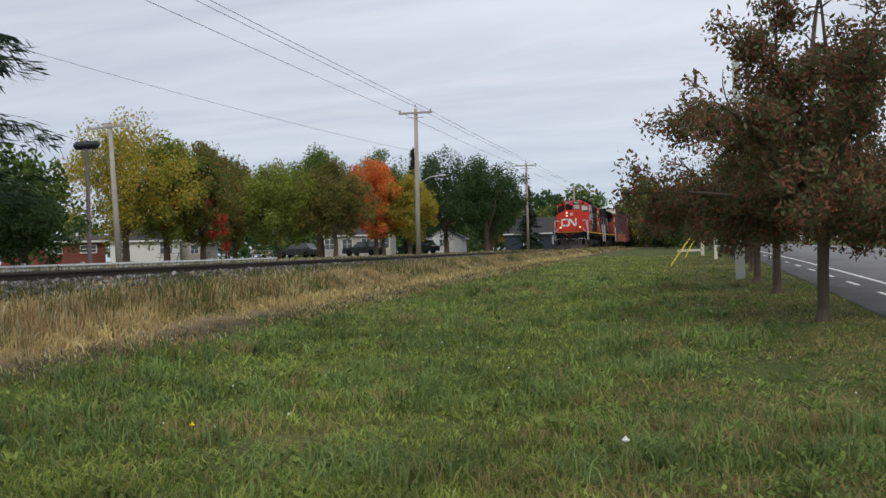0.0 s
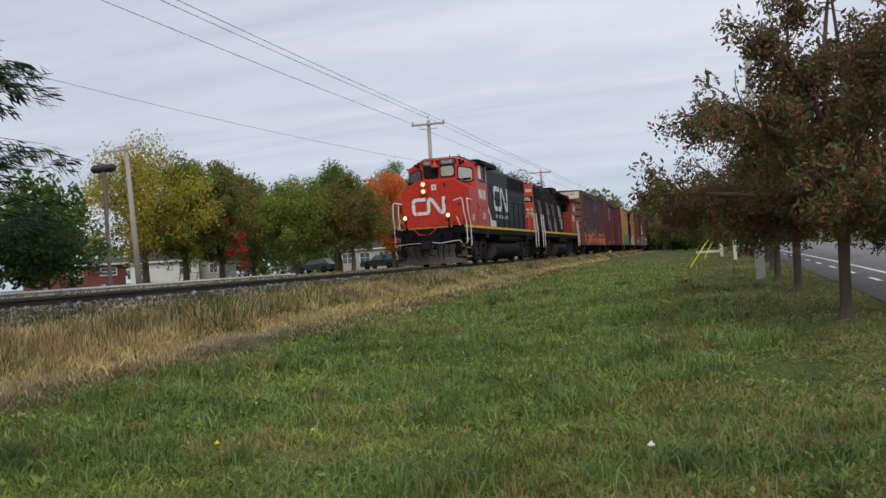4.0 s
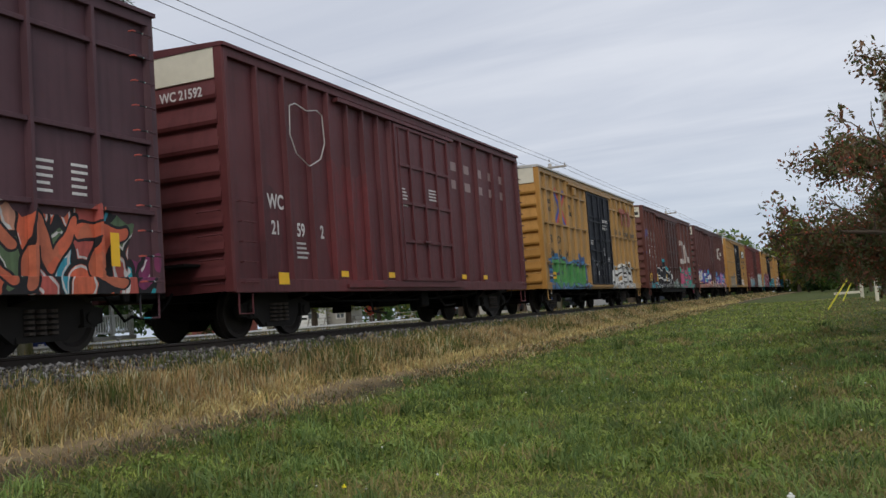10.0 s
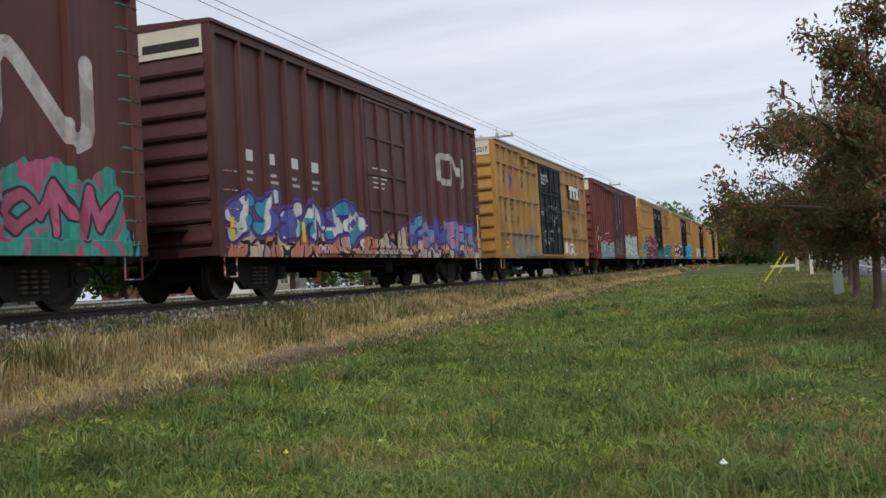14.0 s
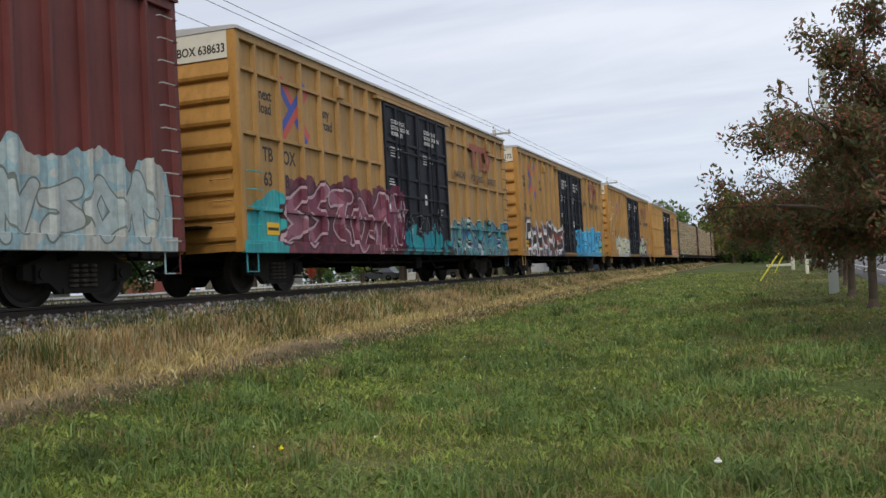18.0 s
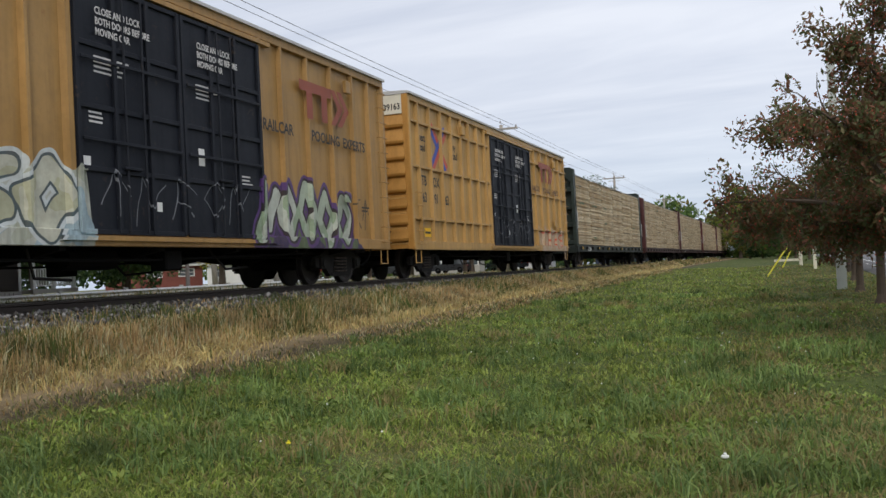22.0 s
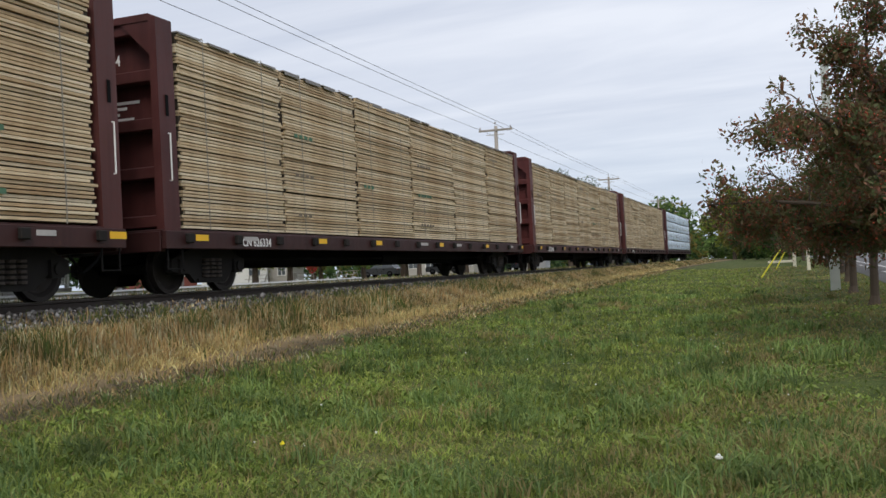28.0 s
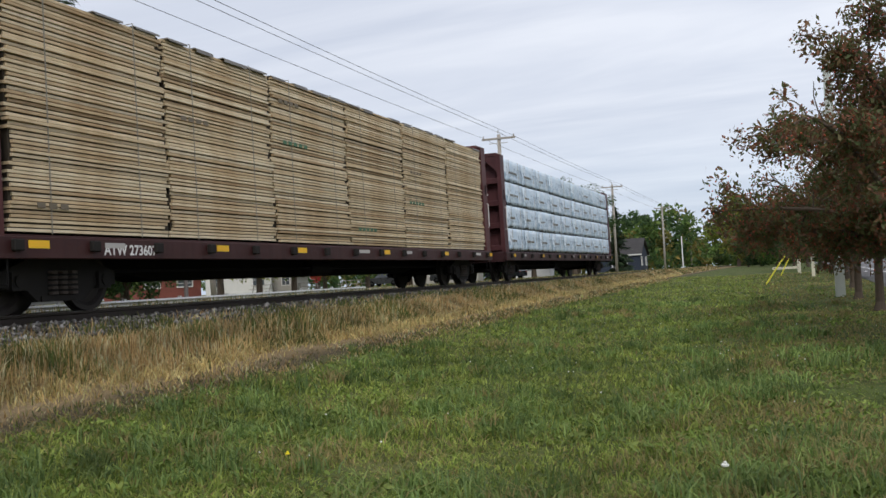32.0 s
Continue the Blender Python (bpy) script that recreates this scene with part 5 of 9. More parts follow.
def zebra_paint():
    """White stripe paint whose upper part has worn to rusty red, with dark runs down it."""
    m, nt, b = material("worn zebra stripe", 0.65, 0.0, 0.3)
    vec = coords(nt)
    sep = nt.nodes.new("ShaderNodeSeparateXYZ")
    nt.links.new(vec, sep.inputs[0])
    run, fine = noise_of(nt, coords(nt, (3, 5.0, 0.5)), 1.4, 5), noise_of(nt, vec, 9, 5)
    edge = calc(nt, "ADD", sep.outputs[2], calc(nt, "MULTIPLY_ADD", run, 1.6, -0.8))
    r = nt.nodes.new("ShaderNodeMapRange")
    r.inputs["From Min"].default_value, r.inputs["From Max"].default_value = 2.35, 2.75
    nt.links.new(edge, r.inputs[0])
    c = mixed(nt, r.outputs[0], (0.37, 0.36, 0.345), (0.17, 0.060, 0.045))
    c = mixed(nt, calc(nt, "MULTIPLY", ramp_of(nt, noise_of(nt, coords(nt, (3, 8.0, 0.4)), 1.2, 4), [(0.56, 0.0), (0.64, 0.8)]), 1.0), c, (0.36, 0.35, 0.34))
    c = mixed(nt, ramp_of(nt, noise_of(nt, coords(nt, (3, 6.0, 0.7)), 1.9, 5), [(0.47, 0.0), (0.62, 0.9)]), c, (0.022, 0.020, 0.019))
    c = mixed(nt, ramp_of(nt, fine, [(0.56, 0.0), (0.66, 0.7)]), c, (0.05, 0.035, 0.03))
    nt.links.new(c, b.inputs["Base Color"])
    bumped(nt, b, fine, 0.15, 0.01)
    return m


def soot_paint():
    """Black paint peeled to pale primer in runs and flakes along the upper doors."""
    m, nt, b = material("sooty black", 0.7, 0.0, 0.09)
    vec = coords(nt)
    sep = nt.nodes.new("ShaderNodeSeparateXYZ")
    nt.links.new(vec, sep.inputs[0])
    fine, run = noise_of(nt, vec, 10, 5), noise_of(nt, coords(nt, (4, 6.0, 1.1)), 1.6, 5)
    c = ramp_of(nt, noise_of(nt, coords(nt, (3, 3, 0.5)), 1.1, 5), [(0.3, (0.005, 0.0048, 0.005)), (0.7, (0.012, 0.0112, 0.011))])
    band = calc(nt, "MULTIPLY", ramp_of(nt, calc(nt, "MULTIPLY", sep.outputs[2], 0.2), [(0.60, 0.0), (0.72, 1.0), (0.80, 1.0), (0.86, 0.1)]), ramp_of(nt, noise_of(nt, vec, 0.8, 3), [(0.45, 0.1), (0.62, 1.0)]))
    c = mixed(nt, calc(nt, "MULTIPLY", band, ramp_of(nt, run, [(0.60, 0.0), (0.66, 1.0)])), c, (0.22, 0.21, 0.20))
    c = mixed(nt, calc(nt, "MULTIPLY", ramp_of(nt, fine, [(0.60, 0.0), (0.68, 0.8)]), ramp_of(nt, noise_of(nt, vec, 1.3, 3), [(0.5, 0.0), (0.66, 1.0)])), c, (0.15, 0.06, 0.045))
    nt.links.new(c, b.inputs["Base Color"])
    bumped(nt, b, fine, 0.2, 0.01)
    return m


M_ZEBRA, M_SOOT = zebra_paint(), soot_paint()
M_CREAM = plain("yellowed cream paint", (0.55, 0.44, 0.26), 0.6, grain=9, vary=0.3)
M_DUST = plain("dusty brown steel", (0.062, 0.050, 0.041), 0.8, 0.0, spec=0.2, grain=5, vary=0.5)
M_PLOW = plain("scraped plow steel", (0.14, 0.115, 0.10), 0.6, 0.3, grain=5, vary=0.5)
M_GLASS = plain("sky-reflecting cab glass", (0.02, 0.024, 0.022), 0.06, 0.0, bump=0, spec=0.9)
# pale base colour stands for bright sky showing in the windshield
M_GLAREGLASS = plain("windshield with painted sky glare", (0.42, 0.46, 0.40), 0.12, 0.0, grain=3, vary=0.15, bump=0)
M_LAMP = glow("lit headlamp", (1.0, 0.70, 0.34), 2.2)
M_LAMPRIM = glow("lamp reflector", (1.0, 0.50, 0.20), 0.8)
M_LAMPDIM = glow("lit upper headlamp", (1.0, 0.80, 0.58), 0.9)
M_GRILLE = plain("radiator grille", (0.006, 0.006, 0.006), 0.8, 0.0, grain=40, vary=0.4, bump=0.6, spec=0.1)
M_BOARDGLASS = plain("grey-green number glass", (0.16, 0.17, 0.145), 0.25, grain=9, vary=0.15, bump=0)
M_STRIPE = plain("yellow walkway edge", (0.80, 0.47, 0.02), 0.55, grain=5, vary=0.25, bump=0)
M_HOOKWHITE = plain("white handrail paint", (0.70, 0.69, 0.67), 0.5, 0.0, grain=14, vary=0.2, bump=0)


M_HANGER = plain("dusty worn casting", (0.027, 0.0235, 0.021), 0.8, 0.0, spec=0.25, grain=11, vary=0.4)
M_STEPEDGE = plain("dirty yellow step edge", (0.42, 0.25, 0.03), 0.7, grain=9, vary=0.4, bump=0)


def power_truck(car, y, r=0.508, base=1.37):
    """Two-axle power truck with drop equaliser, leaf springs and brake cylinders."""
    truck = part("truck", shared("power bolster", lambda: mesh_of(box((-1.0, 1.0, -0.35, 0.35, 0.5, 1.0), (-0.9, 0.9, -1.7, 1.7, 0.62, 0.85), bevel=0.03), "truck", M_TRUCK)), M_TRUCK, car)
    truck.location = (0, y, 0)

    def frame_mesh():
        bm = bmesh.new()
        prism(bm, [(-1.98, .84), (-1.88, 1.04), (-1.05, 1.12), (-0.72, 0.98), (0.72, 0.98), (1.05, 1.12), (1.88, 1.04), (1.98, .84), (1.86, .78), (1.66, .88), (1.10, .88), (0.84, .80), (-0.84, .80), (-1.10, .88), (-1.66, .88), (-1.86, .78)], "x", 0.98, 1.18)
        for k in (-1, 1):
            for a, b in ((1.58, 1.86), (0.90, 1.16)):
                c = (a + b) / 2
                prism(bm, [(k * a, 0.90), (k * b, 0.90), (k * (c + 0.06), 0.30), (k * (c - 0.06), 0.30)], "x", 1.00, 1.17)
            bx(bm, 1.02, 1.14, k * 1.37 - 0.36, k * 1.37 + 0.36, 0.24, 0.30)
        return mesh_of(bm, "side_frame", M_TRUCK)

    def hanger_mesh():
        bm = bmesh.new()
        for k in (-1, 1):
            prism(bm, [(k * 0.60, 1.00), (k * 0.46, 1.00), (k * 0.38, 0.26), (k * 0.50, 0.26)], "x", 1.18, 1.25)
            prism(bm, [(k * 0.62, 0.82), (k * 0.90, 0.62), (k * 0.90, 0.54), (k * 0.56, 0.70)], "x", 1.16, 1.21)
        bx(bm, 1.14, 1.26, -0.52, 0.52, 0.22, 0.31)
        bx(bm, 1.16, 1.22, -0.44, 0.44, 0.68, 0.73)
        return mesh_of(bm, "swing_hanger", M_HANGER)

    def rigging_mesh():
        bm = bmesh.new()
        for k in (-1, 1):
            rod(bm, [(1.10, k * 2.02, 0.95), (1.12, k * 2.08, 0.62), (1.06, k * 1.98, 0.22)], 0.035, 6)
            rod(bm, [(1.20, k * 0.62, 1.10), (1.20, k * 0.70, 0.72), (1.16, k * 0.78, 0.30)], 0.03, 6)
            rod(bm, [(1.22, k * 0.50, 1.14), (1.22, k * 1.15, 1.16)], 0.02, 5)
            bx(bm, 0.76, 0.92, k * 1.93 - 0.05, k * 1.93 + 0.05, 0.36, 0.70)
        return mesh_of(bm, "brake_rigging", M_HANGER)

    def leaf_mesh():
        bm = bmesh.new()
        for k in range(6):
            bx(bm, 1.06, 1.20, -0.34 + k * 0.03, 0.34 - k * 0.03, 0.40 + k * 0.055, 0.44 + k * 0.055)
        return mesh_of(bm, "leaf_spring", M_SPRING)

    def journal_mesh():
        bm = box((0.98, 1.20, -0.19, 0.19, 0.32, 0.74), bevel=0.04)
        disc(bm, (1.20, 0, 0.51), "x", 0.13, 0.04, 12)
        return mesh_of(bm, "journal_box", M_TRUCK)

    def brake_mesh():
        bm = rod(bmesh.new(), [(1.16, -0.24, 0), (1.16, 0.24, 0)], 0.13, 10)
        return mesh_of(bm, "brake_cylinder", M_TRUCK, True)
    fm, hm, lm, jm, cm, gm = (shared(k, f) for k, f in (("pf", frame_mesh), ("ph", hanger_mesh), ("pl", leaf_mesh), ("pj", journal_mesh), ("pc", brake_mesh), ("pg", rigging_mesh)))
    wm = shared(("wheel", r), lambda: wheel_mesh(r))
    am = shared("power axle", lambda: mesh_of(rod(bmesh.new(), [(-0.95, 0, 0), (0.95, 0, 0)], 0.12, 10), "axle", M_TRUCK))
    for s in (0, 180):
        for nm, me in (("side_frame", fm), ("swing_hanger", hm), ("leaf_spring", lm), ("brake_rigging", gm)):
            part(nm, me, M_TRUCK, truck).rotation_euler = (0, 0, radians(s))
        for k in (-1, 1):
            part("wheel", wm, M_WHEEL, truck).matrix_basis = pose(0, k * base, r, 0, 0, s)
            part("journal_box", jm, M_TRUCK, truck).matrix_basis = pose(0, 0, 0, 0, 0, s) @ pose(0, k * base, 0)
            part("brake_cylinder", cm, M_TRUCK, truck).matrix_basis = pose(0, 0, 0, 0, 0, s) @ pose(0, k * 0.78, 1.12)
    for k in (-1, 1):
        part("axle", am, M_TRUCK, truck).location = (0, k * base, r)
    part("sand_pipe", rod(bmesh.new(), [(1.05, -1.9, 1.0), (1.02, -2.02, 0.5), (0.85, -1.95, 0.15)], 0.02, 5), M_BLACK, truck)


def end_steps(car, y0, y1, s):
    """Stair wells on both sides at an end; s points out of the end."""
    for e in (-1, 1):
        def X(a, b):
            return (a, b) if e > 0 else (-b, -a)
        well = part("stair_well", box((*X(1.05, 1.12), y0, y1, 0.3, 1.6), bevel=0.01), M_BLACK, car)
        inner = y1 if s < 0 else y0
        part("well_side", box((*X(1.05, 1.52), inner - 0.03, inner + 0.03, 0.28, 1.62), bevel=0.01), M_BLACK, well)
        for k in range(4):
            z = 0.32 + k * 0.36
            part("step", box((*X(1.1, 1.52), y0, y1, z, z + 0.04), bevel=0.008), M_BLACK, well)
            part("step_edge", box((*X(1.521, 1.526), y0 + 0.02, y1 - 0.02, z - 0.005, z + 0.045)), M_STEPEDGE, well, "worn yellow step edge")


def handrails(car, y0, y1, posts, z=2.62, mat=None, drops=()):
    for e in (-1, 1):
        x = e * 1.46
        pts = [(x, y0, z)] + [(x, yy, zz) for yy, zz in drops] + [(x, y1, z)]
        rail = part("handrail", rod(bmesh.new(), pts, 0.019, 6), mat or M_BLACK, car)
        for y in posts:
            part("stanchion", rod(bmesh.new(), [(x, y, 1.60), (x, y, z + 0.03)], 0.02, 6), mat or M_BLACK, rail)


def corner_rails(car, ya, yb, out):
    """White grab rails beside the steps."""
    for e in (-1, 1):
        for y, k in ((ya, 1), (yb, 0)):
            part("grab_rail", rod(bmesh.new(), [(e * 1.50, y + out * -0.35 * k, 2.62), (e * 1.52, y, 2.62), (e * 1.53, y, 1.95), (e * 1.56, y + 0.06, 1.7), (e * 1.56, y + 0.06, 0.75)], 0.027, 6), M_HOOKWHITE, car, "white grab rail")


def engine_base(u, label, L, deck0, deck1):
    car = thing("locomotive", pose(TRACK, u, RAIL), label, "locomotive", "locomotives")
    part("underframe", box((-1.49, 1.49, deck0, deck1, 1.30, 1.60), (-0.5, 0.5, deck0 - 0.2, deck1 + 0.2, 0.85, 1.32), bevel=0.015), M_BLACK, car)
    part("walkway", box((-1.50, 1.50, deck0 - 0.02, deck1 + 0.02, 1.60, 1.645), bevel=0.008), M_BLACK, car)
    n = 9
    for e in (-1, 1):
        for k in range(n):
            a, b = deck0 + (deck1 - deck0) * k / n + 0.05, deck0 + (deck1 - deck0) * (k + 1) / n - 0.05
            x = (1.502, 1.507) if e > 0 else (-1.507, -1.502)
            part("edge_stripe", box((*x, a, b, 1.545, 1.645)), M_STRIPE, car, "yellow edge stripe")
    return car


def fuel_tank(car, y0, y1):
    bm = bmesh.new()
    half = [(1.05, 0.97), (1.25, 0.93), (1.38, 0.84), (1.45, 0.72), (1.47, 0.58), (1.45, 0.44), (1.38, 0.32), (1.27, 0.23), (1.12, 0.17), (0.9, 0.14)]
    prism(bm, half[::-1] + [(-a, b) for a, b in half], "y", y0, y1)
    tank = part("fuel_tank", bm, M_BLACK, car)
    bm = bmesh.new()
    prism(bm, [(a * 0.985, 0.555 + (b - 0.555) * 0.97) for a, b in half[::-1]] + [(-a * 0.985, 0.555 + (b - 0.555) * 0.97) for a, b in half], "y", y0 - 0.03, y0 - 0.004)
    part("tank_end", bm, M_DUST, tank, "dusty brown end plate")
    bm = bmesh.new()
    disc(bm, (1.455, y0 + 1.4, 0.62), "x", 0.09, 0.03, 12, hole=0.06)
    part("filler_cap", bm, M_TRUCK, tank)
    for e in (-1, 1):
        part("air_reservoir", rod(bmesh.new(), [(e * 1.25, y0 + 0.9, 1.16), (e * 1.25, y1 + 0.3, 1.16)], 0.19, 12), M_BLACK, car, smooth=False)


def hood(car, y0, y1, mat, top=4.62, half=0.92):
    bm = bmesh.new()
    prism(bm, [(-half, 1.64), (half, 1.64), (half, top - 0.22), (half - 0.10, top - 0.06), (half - 0.30, top), (-half + 0.30, top), (-half + 0.10, top - 0.06), (-half, top - 0.22)], "y", y0, y1)
    return part("hood", bm, mat, car)


def hood_doors(h, y0, y1, n, mat, x, z0=1.85, z1=3.75):
    """Rows of hinged doors with latches along both sides."""
    w = (y1 - y0) / n
    for e in (-1, 1):
        for k in range(n):
            a = y0 + k * w
            xx = (x, x + 0.012) if e > 0 else (-x - 0.012, -x)
            part("hood_door", box((*xx, a + 0.008, a + w - 0.008, z0, z1), bevel=0.006), mat, h)
        for k in range(0, n, 1):
            a = y0 + k * w + w * 0.82
            xx = (x + 0.018, x + 0.04) if e > 0 else (-x - 0.04, -x - 0.018)
            part("latch", box((*xx, a - 0.025, a + 0.025, z1 - 0.32, z1 - 0.16), bevel=0.006), M_BLACK, h)


def plow(car, y, s):
    """A shallow V of curved steel; y is where its outer ends stand."""
    bm = bmesh.new()
    rows = []
    for z, out, wide in ((0.10, 0.16, 1.46), (0.20, 0.08, 1.50), (0.36, 0.02, 1.52), (0.55, 0.0, 1.52), (0.72, 0.02, 1.50), (0.88, 0.06, 1.44)):
        rows.append([bm.verts.new((q * wide, y + s * (0.50 * (1 - abs(q)) ** 0.85 + out), z)) for q in (-1, -0.75, -0.5, -0.25, 0, 0.25, 0.5, 0.75, 1)])
    for a, b in zip(rows, rows[1:]):
        for k in range(8):
            bm.faces.new((a[k], a[k + 1], b[k + 1], b[k]))
    bmesh.ops.solidify(bm, geom=bm.faces[:], thickness=0.03)
    bmesh.ops.recalc_face_normals(bm, faces=bm.faces[:])
    p = part("plow", bm, M_PLOW, car, "scraped steel snowplow")
    part("plow_bracket", box((-1.1, 1.1, min(y - s * 0.05, y - s * 0.5), max(y - s * 0.05, y - s * 0.5), 0.55, 0.95)), M_BLACK, car)
    for x, drop in ((-0.95, 0.30), (-0.62, 0.22), (-0.35, 0.34), (0.42, 0.30), (0.66, 0.20), (0.92, 0.36)):
        hose = part("air_hose", rod(bmesh.new(), [(x, y + s * 0.28, 1.22), (x, y + s * 0.50, 1.0), (x * 0.92 + 0.06, y + s * 0.66, drop + 0.30), (x * 0.84 + 0.12, y + s * 0.62, drop + 0.08)], 0.024, 6), M_BLACK, car)
        part("hose_coupling", rod(bmesh.new(), [(x * 0.84 + 0.12, y + s * 0.62, drop + 0.10), (x * 0.82 + 0.14, y + s * 0.63, drop + 0.03)], 0.026, 6), M_SPRING, hose, "worn metal hose coupling")
    part("uncoupling_lever", rod(bmesh.new(), [(0.25, y + s * 0.72, 0.98), (0.55, y + s * 0.72, 0.93), (0.95, y + s * 0.60, 0.98), (1.32, y + s * 0.46, 1.02), (1.42, y + s * 0.40, 0.90)], 0.016, 5), M_HOOKWHITE, car, "white uncoupling lever")
    part("uncoupling_lever", rod(bmesh.new(), [(-0.25, y + s * 0.72, 0.98), (-0.95, y + s * 0.60, 0.98), (-1.40, y + s * 0.42, 0.94)], 0.016, 5), M_GREY, car)


def window(parent, cx, cz, w, h, y=None, x=None, e=1, glass=None, frame=None, name="window"):
    """A pane in a rubber frame on a face that looks along -y (y given) or along x times e (x given)."""
    def put(a0, a1, z0, z1, d0, d1):
        return (a0, a1, min(y - d0, y - d1), max(y - d0, y - d1), z0, z1) if y is not None else (min(x + e * d0, x + e * d1), max(x + e * d0, x + e * d1), a0, a1, z0, z1)
    pane = part(name, box(put(cx - w / 2, cx + w / 2, cz - h / 2, cz + h / 2, 0.002, 0.012)), glass or M_GLASS, parent)
    t = 0.04
    for q in ((cx - w / 2 - t, cx + w / 2 + t, cz + h / 2, cz + h / 2 + t), (cx - w / 2 - t, cx + w / 2 + t, cz - h / 2 - t, cz - h / 2), (cx - w / 2 - t, cx - w / 2, cz - h / 2, cz + h / 2), (cx + w / 2, cx + w / 2 + t, cz - h / 2, cz + h / 2)):
        part("window_frame", box(put(*q, 0.0, 0.03), bevel=0.006), frame or M_BLACK, parent)
    return pane


def fan(car, y, z, r=0.52):
    bm = bmesh.new()
    disc(bm, (0, y, z), "z", r, 0.10, 20, hole=r * 0.9)
    part("roof_fan", bm, M_SOOT, car)


def lead_engine():
    car = engine_base(87.9, "red and black wide-cab diesel locomotive with lit headlamps", 17.9, 0.95, 17.65)
    # nose
    bm = bmesh.new()
    prism(bm, [(-1.50, 1.64), (1.50, 1.64), (1.50, 3.27), (0.78, 3.70), (-0.78, 3.70), (-1.50, 3.27)], "y", 2.08, 3.32)
    bmesh.ops.bevel(bm, geom=[e for e in bm.edges if all(v.co.y < 2.1 for v in e.verts)], offset=0.06, segments=3, affect="EDGES")
    nose = part("nose", bm, M_RED, car)
    part("nose_door", box((-0.24, 0.44, 2.055, 2.08, 1.72, 3.62), bevel=0.012), M_RED, nose)
    for z in (1.92, 2.62, 3.34):
        part("hinge", box((0.43, 0.49, 2.03, 2.06, z, z + 0.16), bevel=0.005), M_BLACK, nose)
    for x, z in ((1.05, 2.55), (0.78, 1.80), (1.20, 1.80), (0.95, 2.05)):
        part("nose_latch", box((x - 0.035, x + 0.035, 2.06, 2.075, z - 0.05, z + 0.05), bevel=0.006), M_BLACK, nose)
    part("nose_hatch", box((0.70, 1.36, 2.062, 2.074, 1.70, 2.10), bevel=0.006), M_RED, nose)
    part("nose_step", rod(bmesh.new(), [(-1.15, 2.08, 3.0), (-1.15, 2.02, 3.0), (-0.80, 2.02, 3.06), (-0.80, 2.08, 3.06)], 0.014, 5), M_RED, nose)
    part("nose_ledge", box((-1.42, 1.42, 2.9, 2.98, 3.62, 3.72), bevel=0.02), M_SOOT, nose)
    worm(car, -1.02, 2.20, 0.74, M_WHITE, x=2.045, along="x", stretch=0.76)
    part("number_card", box((-0.13, 0.09, 2.048, 2.053, 3.24, 3.48)), M_WHITE, nose, "white number card")
    part("card_mark", box((-0.05, 0.01, 2.045, 2.048, 3.30, 3.42)), M_RED, nose)
    bm = bmesh.new()
    prism(bm, [(-0.62, 3.12), (-0.52, 3.06), (-0.42, 3.06), (-0.32, 3.12), (-0.32, 3.62), (-0.42, 3.68), (-0.52, 3.68), (-0.62, 3.62)], "y", 2.02, 2.08)
    shell = part("headlamp_housing", bm, M_RED, nose)
    for z in (3.21, 3.51):
        part("lamp_ring", disc(bmesh.new(), (-0.47, 2.02, z), "y", 0.125, -0.05, 16, hole=0.11), M_RED, shell)
        part("reflector", disc(bmesh.new(), (-0.47, 1.99, z), "y", 0.105, -0.008, 14), M_LAMPRIM, shell, "warm lamp reflector")
        part("headlamp", disc(bmesh.new(), (-0.47, 1.98, z), "y", 0.07, -0.012, 14), M_LAMPDIM, shell, "lit headlamp")
    # cab: its front is folded, with two middle windshields and two swept back
    bm = bmesh.new()
    prism(bm, [(-1.50, 1.64), (1.50, 1.64), (1.50, 4.34), (0.78, 4.72), (-0.78, 4.72), (-1.50, 4.34)], "y", 3.30, 5.50)
    cab = part("cab", bm, M_RED, car)
    bm = bmesh.new()
    for e in (-1, 1):
        for q in ((0.74, 2.99, 2.2), (0.74, 3.02, 4.64), (1.495, 3.298, 2.2), (1.495, 3.298, 4.32), (0.78, 3.298, 4.71)):
            bm.verts.new((e * q[0], q[1], q[2]))
    bmesh.ops.convex_hull(bm, input=bm.verts[:])
    part("cab_front", bm, M_RED, car)
    bm = bmesh.new()
    prism(bm, [(-1.58, 4.32), (-1.50, 4.38), (-0.80, 4.76), (0.80, 4.76), (1.50, 4.38), (1.58, 4.32), (1.50, 4.34), (0.78, 4.72), (-0.78, 4.72), (-1.50, 4.34)], "y", 3.5, 5.62)
    part("cab_roof", bm, M_INK, car)

    def screen(m, w, h, glass, slope):
        """A windshield with cut corners in a rubber frame; the face looks along -y of m."""
        def outline(g):
            return [(-w / 2 - g + 0.07, -h / 2 - g), (w / 2 + g - 0.07, -h / 2 - g), (w / 2 + g, -h / 2 - g + 0.07), (w / 2 + g, h / 2 + g - 0.07 - slope), (w / 2 + g - 0.07, h / 2 + g - slope), (-w / 2 - g + 0.07, h / 2 + g), (-w / 2 - g, h / 2 + g - 0.07), (-w / 2 - g, -h / 2 - g + 0.07)]
        rim = part("window_frame", prism(bmesh.new(), outline(0.045), "y", -0.022, 0.02), M_BLACK, cab)
        rim.matrix_basis = m
        pane = part("windshield", prism(bmesh.new(), outline(0.0), "y", -0.030, 0.0), glass, cab)
        pane.matrix_basis = m
        blade = part("wiper", rod(bmesh.new(), [(-w * 0.1, -0.04, -h / 2 - 0.03), (-w * 0.34, -0.04, h * 0.05)], 0.007, 5), M_BLACK, cab)
        blade.matrix_basis = m
